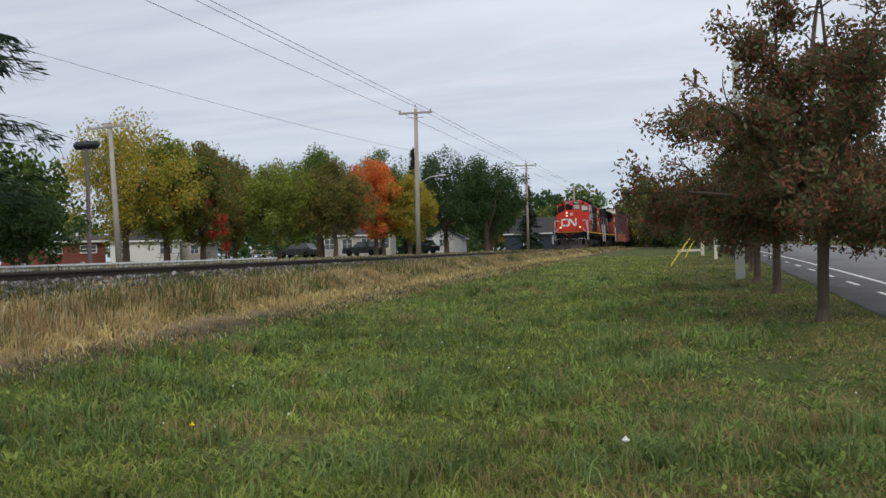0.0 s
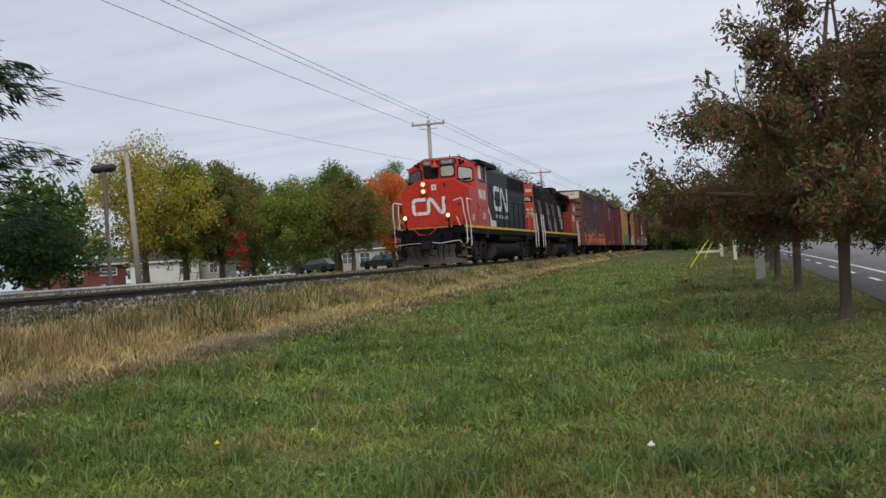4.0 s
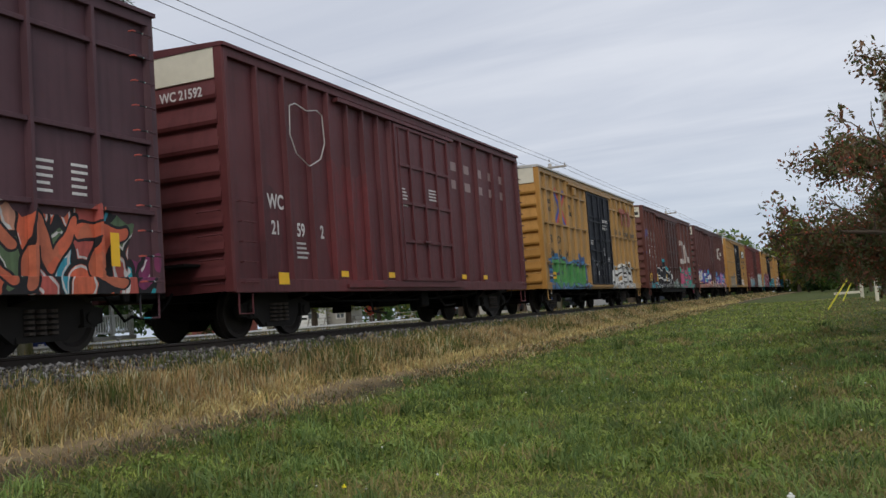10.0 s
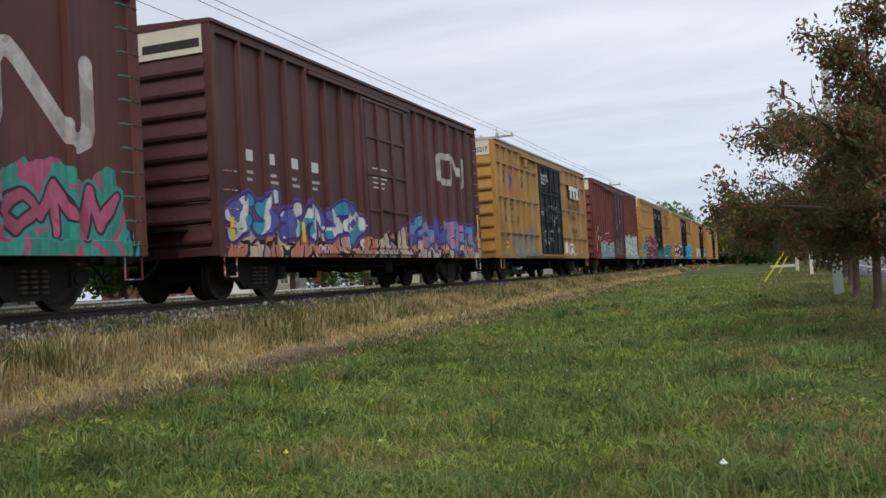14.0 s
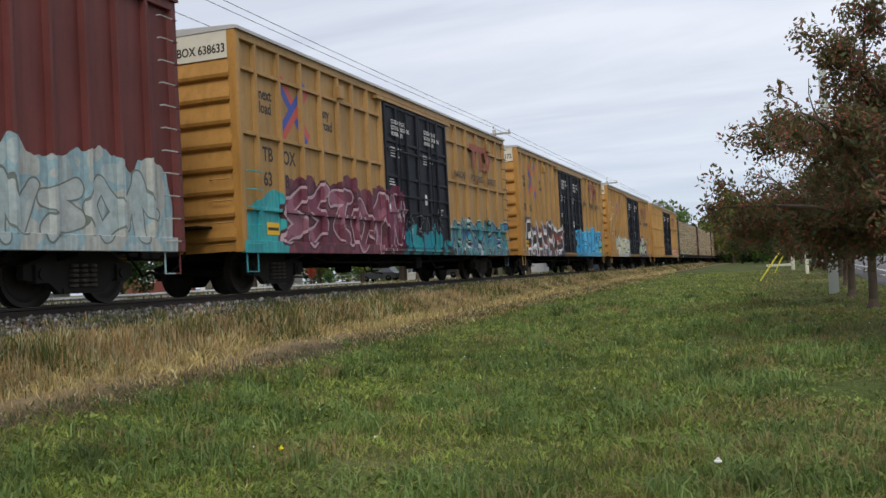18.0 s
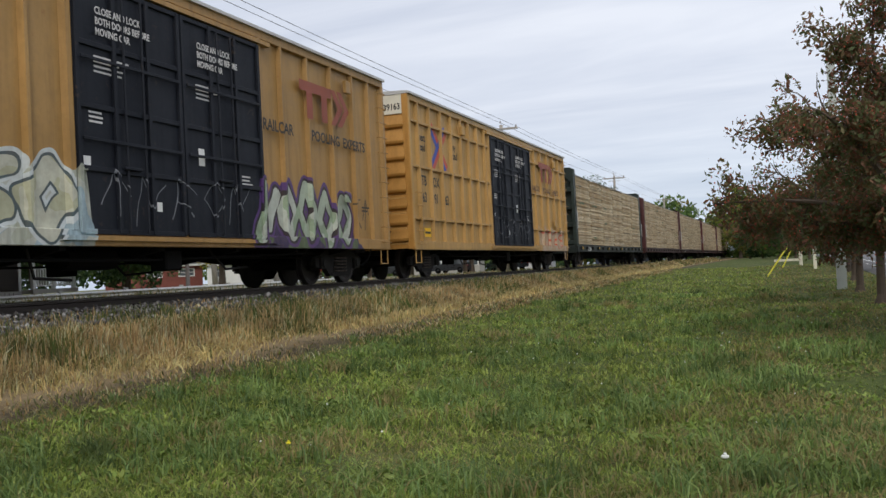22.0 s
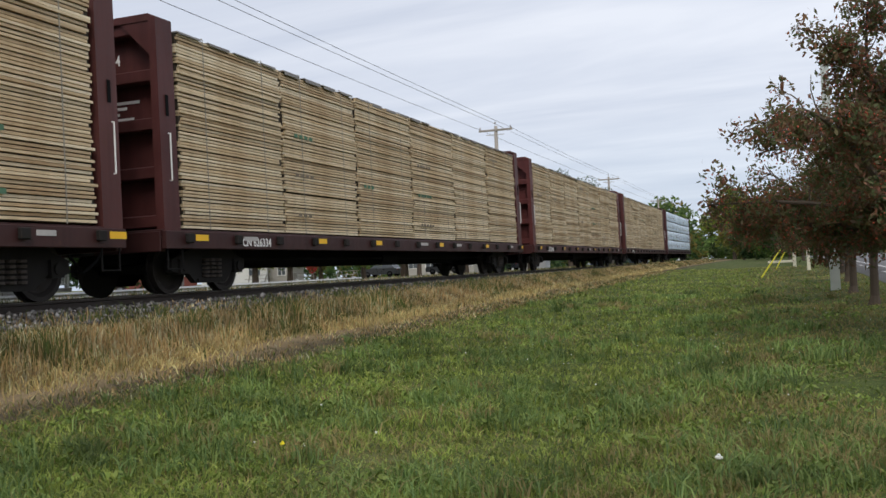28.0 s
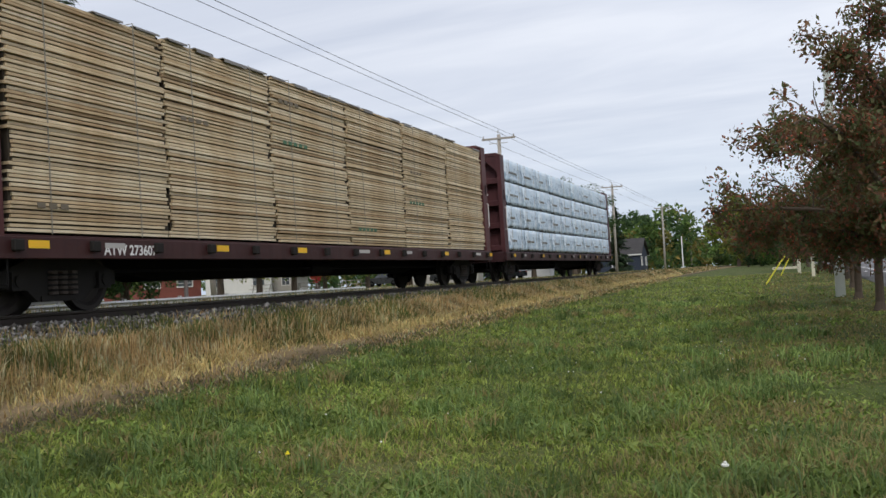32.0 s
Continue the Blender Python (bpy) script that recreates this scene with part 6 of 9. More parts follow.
    turn = math.degrees(math.atan2(0.30, 0.76))
    # the +x pair has the sky's brightness painted in, the other stays dark
    for e, g in ((1, M_GLAREGLASS), (-1, M_GLASS)):
        screen(pose(e * 0.37, 3.00, 4.09), 0.58, 0.42, g, 0.0)
        m = pose(e * 1.12, 3.145, 3.92, 0, 0, e * turn)
        screen(m if e > 0 else m @ Matrix.Diagonal((-1, 1, 1, 1)), 0.60, 0.62, g, 0.10)
        bm = bmesh.new()
        prism(bm, [(-0.31, -0.13), (0.31, -0.13), (0.37, -0.06), (0.37, 0.06), (0.31, 0.13), (-0.31, 0.13), (-0.37, 0.06), (-0.37, -0.06)], "y", -0.045, 0.02)
        board = part("number_board", bm, M_BLACK, cab, "framed number board")
        board.matrix_basis = pose(e * 0.40, 3.01, 4.50)
        bm = bmesh.new()
        prism(bm, [(-0.28, -0.10), (0.28, -0.10), (0.335, -0.04), (0.335, 0.04), (0.28, 0.10), (-0.28, 0.10), (-0.335, 0.04), (-0.335, -0.04)], "y", -0.05, -0.045)
        part("board_glass", bm, M_BOARDGLASS, board, "grey-green number glass")
        letters("9618", 0.21, -0.24, -0.075, -0.054, M_GREY, board, along="x", squeeze=1.05)
        for x, z in ((0.93, 4.52), (1.08, 4.45), (0.95, 4.38)):
            part("marker_lamp", disc(bmesh.new(), (e * x, 3.11, z), "y", 0.065, -0.06, 12, hole=0.05), M_BLACK, cab)
    bm = bmesh.new()
    rod(bm, [(-0.12, 2.78, 4.56), (-0.12, 2.78, 4.40), (-0.12, 2.78, 4.27)], [0.06, 0.11, 0.17], 14)
    part("bell", bm, M_RED, cab, "red painted bell")
    part("bell_bracket", box((-0.22, -0.02, 2.70, 3.05, 4.54, 4.62), (-0.30, -0.24, 2.72, 3.05, 4.30, 4.60), bevel=0.01), M_RED, cab)
    part("roof_vent", rod(bmesh.new(), [(0.2, 4.2, 4.74), (0.2, 4.2, 4.92)], 0.02, 6), M_SOOT, cab)
    for e in (-1, 1):
        window(cab, 4.52, 3.98, 1.00, 0.62, x=e * 1.50, e=e, frame=M_BLACK, name="side_window")
        part("window_guard", box((min(e * 1.50, e * 1.60), max(e * 1.50, e * 1.60), 5.06, 5.09, 3.66, 4.30), bevel=0.008), M_GREY, cab)
        part("window_post", box((min(e * 1.512, e * 1.53), max(e * 1.512, e * 1.53), 4.50, 4.57, 3.68, 4.28)), M_RED, cab)
        part("wind_deflector", box((min(e * 1.50, e * 1.62), max(e * 1.50, e * 1.62), 3.84, 3.88, 3.72, 4.32), bevel=0.008), M_HOOKWHITE, cab)
        part("sunshade", box((min(e * 1.48, e * 1.75), max(e * 1.48, e * 1.75), 3.7, 5.1, 4.37, 4.40)), M_INK, cab)
        part("side_hatch", box((min(e * 1.50, e * 1.512), max(e * 1.50, e * 1.512), 3.45, 5.25, 1.78, 2.60), bevel=0.006), M_RED, cab)
        part("hatch_hinge", rod(bmesh.new(), [(e * 1.515, 3.45, 2.62), (e * 1.515, 5.25, 2.62)], 0.016, 6), M_RED, cab)
        for yy in (3.6, 4.35, 5.1):
            part("latch", box((min(e * 1.512, e * 1.53), max(e * 1.512, e * 1.53), yy, yy + 0.05, 2.42, 2.50)), M_BLACK, cab)
        part("notice", box((min(e * 1.50, e * 1.506), max(e * 1.50, e * 1.506), 2.45, 2.83, 1.84, 2.12)), M_GREY, nose, "grey data plate")
    letters("9618", 0.57, 3.78, 2.86, 1.504, M_WHITE, car, squeeze=1.12, bold=0.05)
    worm(car, 4.34, 1.97, 0.27, M_WHITE, x=1.516, stretch=0.72)
    # hood behind the cab
    h = hood(car, 5.50, 17.36, M_INK, 4.72)
    bm = bmesh.new()
    prism(bm, [(5.50, 1.68), (8.36, 1.68), (7.4, 2.67), (6.95, 2.67), (6.0, 3.4), (5.50, 3.4)], "x", 0.922, 0.926)
    part("red_panel", bm, M_RED, h, "red painted panel")
    bm = bmesh.new()
    prism(bm, [(5.52, 3.92), (7.05, 3.88), (7.5, 3.62), (7.72, 3.02), (8.6, 2.06), (9.5, 2.04), (9.5, 1.70), (8.35, 1.70), (7.4, 2.66), (6.95, 2.66), (6.4, 3.20), (6.12, 3.20), (5.52, 3.62)], "x", 0.928, 0.932)
    part("white_slash", bm, M_WHITE, h, "white painted slash")
    for e in (-1, 1):
        tub = part("battery_box", box((*sorted((e * 0.93, e * 1.22)), 5.52, 7.0, 1.645, 2.30), bevel=0.02), M_RED, car)
        for a, b in ((5.7, 6.05), (6.15, 6.6), (6.68, 6.9)):
            part("vent_slot", box((*sorted((e * 1.221, e * 1.224)), a, b, 2.05, 2.16)), M_GRILLE, tub)
        part("sand_box", box((*sorted((e * 0.93, e * 1.05)), 5.52, 6.0, 2.30, 3.30), bevel=0.02), M_RED, car)
    bm = bmesh.new()
    prism(bm, [(-1.48, 4.42), (1.48, 4.42), (1.48, 4.62), (1.1, 4.78), (-1.1, 4.78), (-1.48, 4.62)], "y", 5.62, 7.85)
    part("blower_overhang", bm, M_SOOT, car)
    hood_doors(h, 9.6, 12.7, 5, M_INK, 0.922, 1.95, 3.95)
    hood_doors(h, 12.8, 17.2, 6, M_INK, 0.922, 1.95, 3.60)
    for e in (-1, 1):
        xs = (0.90, 0.955) if e > 0 else (-0.955, -0.90)
        rad = part("radiator", box((*xs, 12.85, 17.25, 3.76, 4.50), bevel=0.02), M_INK, h)
        xg = (0.957, 0.967) if e > 0 else (-0.967, -0.957)
        part("radiator_grille", box((*xg, 12.95, 17.15, 3.81, 4.46)), M_GRILLE, rad)
        for y in (14.35, 15.75):
            part("grille_frame", box((*sorted((e * 0.955, e * 0.972)), y, y + 0.06, 3.79, 4.48)), M_INK, rad)
        for k in range(11):
            part("louvre", box((*sorted((e * 0.93, e * 0.945)), 16.55, 17.0, 1.98 + k * 0.06, 2.01 + k * 0.06)), M_GRILLE, h)
    worm(car, 9.24, 2.54, 1.26, M_WHITE, x=0.938)
    for k, (y, w) in enumerate(((9.50, 0.27), (9.92, 0.27), (10.32, 0.27), (10.95, 0.22), (11.27, 0.20), (11.53, 0.06), (11.78, 0.20), (12.12, 0.20))):
        part("small_lettering", box((0.935, 0.938, y, y + w, 2.20, 2.25 if w < 0.1 else 2.37)), M_WHITE, car)
        if w > 0.25:
            part("small_lettering", box((0.9385, 0.941, y + 0.08, y + 0.10, 2.24, 2.37), (0.9385, 0.941, y + 0.17, y + 0.19, 2.24, 2.37)), M_INK, car)
        elif w > 0.1:
            part("small_lettering", box((0.9385, 0.941, y + 0.07, y + 0.14, 2.25, 2.33)), M_INK, car)
    for y in (13.6, 15.0, 16.4):
        fan(car, y, 4.60)
    for y in (8.6, 10.6, 10.9, 11.2):
        bm = bmesh.new()
        disc(bm, (0.1, y, 4.6), "z", 0.11, 0.16, 10)
        part("roof_cap", bm, M_SOOT, car)
    part("exhaust_stack", box((-0.35, 0.35, 11.6, 12.2, 4.60, 4.80), bevel=0.03), M_SOOT, car)
    part("lifting_eye", rod(bmesh.new(), [(0.6, 9.0, 4.58), (0.6, 9.0, 4.75), (0.6, 9.12, 4.75), (0.6, 9.12, 4.58)], 0.02, 5), M_SOOT, car)
    # running gear and ends
    fuel_tank(car, 6.9, 12.4)
    for e in (-1, 1):
        for y, w in ((4.85, 0.42), (14.55, 0.3), (15.5, 0.4)):
            part("side_bracket", box((*sorted((e * 1.30, e * 1.505)), y, y + w, 1.12, 1.56), bevel=0.02), M_TRUCK, car)
    for y in (4.05, 14.75):
        power_truck(car, y)
    plow(car, 1.18, -1)
    part("pilot_sheet", box((-1.3, 1.3, 0.98, 1.25, 0.45, 1.56), (-1.05, -0.7, 0.80, 0.98, 1.05, 1.4), (0.62, 0.98, 0.82, 0.98, 0.95, 1.35), (-0.34, 0.34, 0.70, 0.98, 0.70, 1.08), bevel=0.03), M_BLACK, car)
    end_steps(car, 0.98, 1.78, -1)
    end_steps(car, 16.85, 17.5, 1)
    for e in (-1, 1):
        part("grab_rail", rod(bmesh.new(), [(e * 1.50, 2.36, 2.74), (e * 1.50, 1.70, 2.76), (e * 1.51, 1.62, 2.68), (e * 1.53, 1.66, 2.10), (e * 1.56, 1.82, 1.74), (e * 1.56, 1.83, 0.85), (e * 1.50, 1.80, 0.78)], 0.026, 8), M_HOOKWHITE, car, "white grab rail")
        part("grab_rail", rod(bmesh.new(), [(e * 1.10, 0.96, 2.66), (e * 1.44, 0.92, 2.74), (e * 1.50, 0.90, 2.66), (e * 1.53, 0.94, 2.12), (e * 1.56, 1.12, 1.78), (e * 1.56, 1.15, 0.95), (e * 1.50, 1.12, 0.88)], 0.026, 8), M_HOOKWHITE, car, "white grab rail")
        part("grab_rail", rod(bmesh.new(), [(e * 1.20, 0.93, 2.00), (e * 1.24, 0.92, 1.92), (e * 1.34, 0.92, 1.62)], 0.022, 6), M_HOOKWHITE, car, "white grab rail")
    corner_rails(car, 16.75, 17.55, 1)
    handrails(car, 5.4, 14.4, [7.75, 8.9, 10.1, 11.4, 12.6, 13.8], 2.96, drops=((5.45, 3.45), (6.45, 3.45), (7.15, 2.96)))
    handrails(car, 14.4, 17.3, [15.0, 16.2], 2.70, drops=((14.4, 2.96), (14.75, 2.70)))
    for y in (1.02, 17.6):
        for e in (-1, 1):
            part("end_rail", rod(bmesh.new(), [(e * 1.45, y, 1.62), (e * 1.45, y, 2.64), (e * 0.50, y, 2.64), (e * 0.50, y, 1.62)], 0.019, 6), M_RED, car)
    for e in (-1, 1):
        lampbox = part("ditch_light", disc(bmesh.new(), (e * 0.92, 0.76, 2.06), "y", 0.115, -0.12, 16, hole=0.10), M_BLACK, car)
        part("reflector", disc(bmesh.new(), (e * 0.92, 0.672, 2.06), "y", 0.095, -0.006, 16), M_LAMPRIM, lampbox, "warm lamp reflector")
        part("lens", disc(bmesh.new(), (e * 0.92, 0.662, 2.06), "y", 0.068, -0.012, 14), M_LAMP, lampbox, "lit ditch light")
        part("lamp_bracket", box((e * 0.92 - 0.025, e * 0.92 + 0.025, 0.70, 0.78, 1.60, 1.97), (e * 0.92 - 0.025, e * 0.92 + 0.025, 0.70, 0.96, 1.58, 1.64), bevel=0.008), M_BLACK, car)
    part("front_stripe", box((-1.30, 1.02, 0.915, 0.925, 1.58, 1.64)), M_STEPEDGE, car, "worn yellow edge stripe")
    part("signal_hose", rod(bmesh.new(), [(-0.7, 0.95, 1.6), (-0.4, 0.8, 1.35), (0.0, 0.78, 1.30), (0.3, 0.8, 1.5), (0.35, 1.0, 2.0)], 0.022, 5), M_RED, car)
    coupler(car, 1.28, -1)
    coupler(car, 17.5, 1)
    return car


def trailing_engine():
    car = engine_base(106.5, "weathered red, black and white diesel locomotive, long hood leading", 16.9, 0.60, 16.60)
    h = hood(car, 1.56, 13.0, M_SOOT, 4.64, 0.90)
    bm = bmesh.new()
    prism(bm, [(-0.92, 1.56), (-0.92, 1.50), (-0.32, 0.96), (0.32, 0.96), (0.92, 1.50), (0.92, 1.56)], "z", 1.64, 4.60)
    end = part("hood_end", bm, M_OLDRED, car, "red painted hood end")
    corner = pose(0.32, 0.96, 0, 0, 0, math.degrees(math.atan2(0.54, 0.60)))
    for e in (-1, 1):
        xs = (0.88, 0.925) if e > 0 else (-0.925, -0.88)
        rad = part("radiator", box((*xs, 1.58, 4.1, 3.78, 4.44), bevel=0.02), M_SOOT, h)
        xg = (0.927, 0.937) if e > 0 else (-0.937, -0.927)
        part("radiator_grille", box((*xg, 1.64, 4.02, 3.83, 4.40)), M_GRILLE, rad)
    hood_doors(h, 1.6, 10.8, 14, M_SOOT, 0.90, 1.95, 3.60)
    for k, (t0, t1, b0, b1) in enumerate(((1.58, 1.66, 1.72, 3.10), (2.85, 3.95, 4.30, 5.50), (5.80, 6.80, 7.05, 8.05), (8.00, 9.10, 9.25, 10.35))):
        pts = [(b0, 1.72), (b1, 1.72), (t1, 3.62), (t0, 3.62)] if k else [(1.58, 1.72), (3.05, 1.72), (2.35, 2.72), (1.70, 3.60), (1.58, 3.62)]
        bm = bmesh.new()
        prism(bm, pts, "x", 0.916, 0.920)
        part("zebra_stripe", bm, M_ZEBRA, h, "peeling stripe, white below and rusty red above")
    part("patch_plate", disc(bmesh.new(), (0.916, 7.0, 2.96), "x", 0.13, 0.006, 12), M_OLDWHITE, h, "round white plate")
    bm = bmesh.new()
    prism(bm, [(11.9, 1.98), (12.75, 1.98), (12.75, 2.5), (11.75, 3.62), (10.85, 3.62)], "x", 0.904, 0.908)
    part("white_slash", bm, M_OLDWHITE, h, "white painted slash")
    bm = bmesh.new()
    prism(bm, [(-1.45, 4.20), (1.45, 4.20), (1.45, 4.34), (1.0, 4.56), (-1.0, 4.56), (-1.45, 4.34)], "y", 10.8, 13.2)
    part("blower_overhang", bm, M_SOOT, car)
    part("dynamic_brake_box", box((-0.98, 0.98, 8.7, 10.5, 4.35, 4.80), bevel=0.06), M_SOOT, car)
    for y in (2.1, 3.4):
        fan(car, y, 4.62)
    part("exhaust_stack", box((-0.3, 0.3, 6.0, 6.5, 4.5, 4.66), bevel=0.03), M_SOOT, car)
    bm = bmesh.new()
    prism(bm, [(-1.50, 1.64), (1.50, 1.64), (1.50, 4.02), (0.95, 4.40), (-0.95, 4.40), (-1.50, 4.02)], "y", 13.4, 15.15)
    cab = part("cab", bm, M_CABRED, car)
    bm = bmesh.new()
    prism(bm, [(-1.58, 4.00), (-1.50, 4.06), (-0.95, 4.44), (0.95, 4.44), (1.50, 4.06), (1.58, 4.00), (1.50, 4.02), (0.95, 4.40), (-0.95, 4.40), (-1.50, 4.02)], "y", 13.0, 15.3)
    part("cab_roof", bm, M_SOOT, car)
    for e in (-1, 1):
        window(cab, 14.35, 3.58, 1.0, 0.58, x=e * 1.50, e=e, frame=M_OLDRED, name="side_window")
        part("wind_deflector", box((min(e * 1.50, e * 1.62), max(e * 1.50, e * 1.62), 14.55, 14.59, 3.3, 3.86), bevel=0.008), M_HOOKWHITE, cab)
        part("sunshade", box((min(e * 1.48, e * 1.75), max(e * 1.48, e * 1.75), 13.7, 15.0, 4.03, 4.06)), M_SOOT, cab)
        part("side_hatch", box((min(e * 1.50, e * 1.512), max(e * 1.50, e * 1.512), 13.45, 15.1, 1.72, 2.42), bevel=0.006), M_CABRED, cab)
    window(cab, 0.98, 3.55, 0.5, 0.5, y=13.4, name="rear_window")
    bm = bmesh.new()
    prism(bm, [(15.15, 1.64), (16.62, 1.64), (16.62, 2.30), (16.5, 2.36), (15.15, 2.42)], "x", -1.36, 1.36)
    part("short_nose", bm, M_CABRED, car)
    letters("4706", 0.56, 13.55, 2.60, 1.504, M_OFFWHITE, car, squeeze=1.22, bold=0.03)
    # the red end that leads
    board = part("number_board", box((0.05, 0.76, -0.03, 0.0, 3.48, 3.82), bevel=0.04), M_BLACK, end, "black number board")
    board.matrix_basis = corner
    letters("4706", 0.27, 0.09, 3.56, -0.034, M_WHITE, board, along="x", squeeze=0.95)
    board = part("number_board", box((-0.32, -0.02, 0.93, 0.96, 3.45, 3.72), bevel=0.02), M_BLACK, end, "black number board")
    letters("4706", 0.16, -0.30, 3.53, 0.926, M_WHITE, board, along="x", squeeze=0.75)
    for z in (3.75, 4.05):
        bm = bmesh.new()
        disc(bm, (0.0, 0.96, z + 0.1), "y", 0.13, -0.06, 14, hole=0.11)
        part("headlamp", bm, M_GREY, end, "unlit headlamp")
    lights = part("class_lights", box((0.30, 0.72, -0.03, 0.0, 4.08, 4.24), bevel=0.03), M_HOOKWHITE, end)
    lights.matrix_basis = corner
    for q in (0.39, 0.51, 0.63):
        bm = bmesh.new()
        disc(bm, (q, -0.03, 4.17), "y", 0.035, -0.012, 10)
        part("bulb", bm, M_BLACK, lights)
    worm(end, 0.02, 2.54, 0.56, M_CREAM, x=-0.008, along="x", stretch=0.47).matrix_basis = corner
    part("end_door", box((-0.3, 0.3, 0.93, 0.96, 1.7, 2.2), bevel=0.01), M_OLDRED, end)
    fuel_tank(car, 6.6, 10.6)
    for y in (3.45, 13.35):
        power_truck(car, y)
    end_steps(car, 0.62, 1.20, -1)
    end_steps(car, 15.95, 16.55, 1)
    corner_rails(car, 0.55, 1.25, -1)
    corner_rails(car, 15.9, 16.6, 1)
    handrails(car, 1.3, 12.9, [2.6, 4.0, 5.4, 6.8, 8.2, 9.6, 11.0, 12.3], 2.66)
    for y in (0.62, 16.5):
        for e in (-1, 1):
            part("end_rail", rod(bmesh.new(), [(e * 1.42, y, 1.62), (e * 1.42, y, 2.60), (e * 0.5, y, 2.60), (e * 0.5, y, 1.62)], 0.019, 6), M_BLACK, car)
    part("end_sheet", box((-1.3, 1.3, 0.42, 0.60, 0.35, 1.60), bevel=0.03), M_BLACK, car)
    coupler(car, 0.45, -1)
    coupler(car, 16.5, 1)
    return car


LOCOS = [lead_engine(), trailing_engine()]


# ---- centre-beam flat cars with lumber ----
def lumber_material():
    m, nt, b = material("fresh sawn boards", 0.8, 0, 0.25)
    vec = coords(nt, (8, 0.5, 14))
    c = ramp_of(nt, random_of(nt), [(0.0, (0.46, 0.34, 0.21)), (0.2, (0.62, 0.49, 0.32)), (0.7, (0.76, 0.64, 0.45)), (1.0, (0.84, 0.74, 0.56))])
    grain = noise_of(nt, vec, 6, 5)
    c = mixed(nt, 1.0, c, ramp_of(nt, grain, [(0.3, 0.68), (0.65, 1.05)]), "MULTIPLY")
    c = mixed(nt, 1.0, c, ramp_of(nt, noise_of(nt, coords(nt), 0.9, 3), [(0.3, (0.80, 0.72, 0.62)), (0.55, (1.0, 0.98, 0.94)), (0.75, (0.92, 0.86, 0.76))]), "MULTIPLY")
    nt.links.new(c, b.inputs["Base Color"])
    bumped(nt, b, grain, 0.3, 0.004)
    return m


M_LUMBER = lumber_material()
# near-black colour stands for the shade in the gaps between boards
M_GAPSHADE = plain("painted board gap shade", (0.038, 0.029, 0.019), 0.9)
M_GREENINK, M_BLACKINK = plain("green stamp ink", (0.08, 0.17, 0.10), 0.8, bump=0), plain("dark stamp ink", (0.17, 0.14, 0.10), 0.8, bump=0)
M_TOPSHEET = plain("dull grey cover sheet", (0.24, 0.23, 0.22), 0.8, grain=6, vary=0.4)
M_STRAP = plain("strapping band", (0.30, 0.27, 0.22), 0.5, 0.3)
M_WRAP = None


def wrap_material():
    """Printed plastic sheeting, creased mostly up and down; shade in the creases and at the ragged lower fold is
    painted in.
    """
    m, nt, b = material("blue-white plastic wrap", 0.4, 0, 0.4)
    vec = coords(nt)
    n, f = noise_of(nt, vec, 1.6, 4), noise_of(nt, vec, 7, 5)
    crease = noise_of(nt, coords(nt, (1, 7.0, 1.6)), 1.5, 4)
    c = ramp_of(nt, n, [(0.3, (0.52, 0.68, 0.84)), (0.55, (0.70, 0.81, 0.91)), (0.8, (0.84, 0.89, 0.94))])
    # darker blue along the creases puts their shade into the colour
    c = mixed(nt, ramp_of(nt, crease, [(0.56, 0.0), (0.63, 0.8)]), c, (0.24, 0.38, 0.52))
    sep = nt.nodes.new("ShaderNodeSeparateXYZ")
    nt.links.new(vec, sep.inputs[0])
    print_bar = calc(nt, "MULTIPLY", calc(nt, "MULTIPLY", calc(nt, "GREATER_THAN", sep.outputs[2], 0.22), calc(nt, "LESS_THAN", sep.outputs[2], 0.58)), ramp_of(nt, noise_of(nt, coords(nt, (0, 16.0, 3.0)), 1.0, 2), [(0.56, 0.0), (0.60, 0.9)]))
    c = mixed(nt, print_bar, c, (0.12, 0.22, 0.34))
    # shade where the sheet folds under, painted as a ragged near-black edge
    fold_shade = calc(nt, "LESS_THAN", calc(nt, "ADD", sep.outputs[2], calc(nt, "MULTIPLY_ADD", noise_of(nt, coords(nt, (1, 6, 1)), 1.4, 3), -0.55, 0.24)), 0.02)
    c = mixed(nt, fold_shade, c, (0.03, 0.035, 0.045))
    nt.links.new(c, b.inputs["Base Color"])
    bumped(nt, b, calc(nt, "ADD", f, calc(nt, "MULTIPLY", crease, 2.0)), 0.8, 0.05)
    return m


BUNDLE_W, BUNDLE_H = 1.30, 0.845


COURSES = 14


# solid core behind the boards, coloured as the shade between them
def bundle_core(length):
    return mesh_of(box((0, BUNDLE_W - 0.05, 0.03, length - 0.03, 0.006, BUNDLE_H - 0.006)), "lumber_package", M_GAPSHADE)


def board_mesh(length, k):
    rnd = random.Random(k)
    h = BUNDLE_H / COURSES * 0.69
    bm = bmesh.new()
    bx(bm, BUNDLE_W - 0.14, BUNDLE_W, rnd.uniform(-0.02, 0.07), length + rnd.uniform(-0.16, -0.03), 0, h)
    if k % 3 == 0:
        bx(bm, BUNDLE_W - 0.3, BUNDLE_W - 0.15, rnd.uniform(-0.05, 0.0), length + rnd.uniform(0.0, 0.05), 0, h)
    return mesh_of(bm, "board", M_LUMBER)


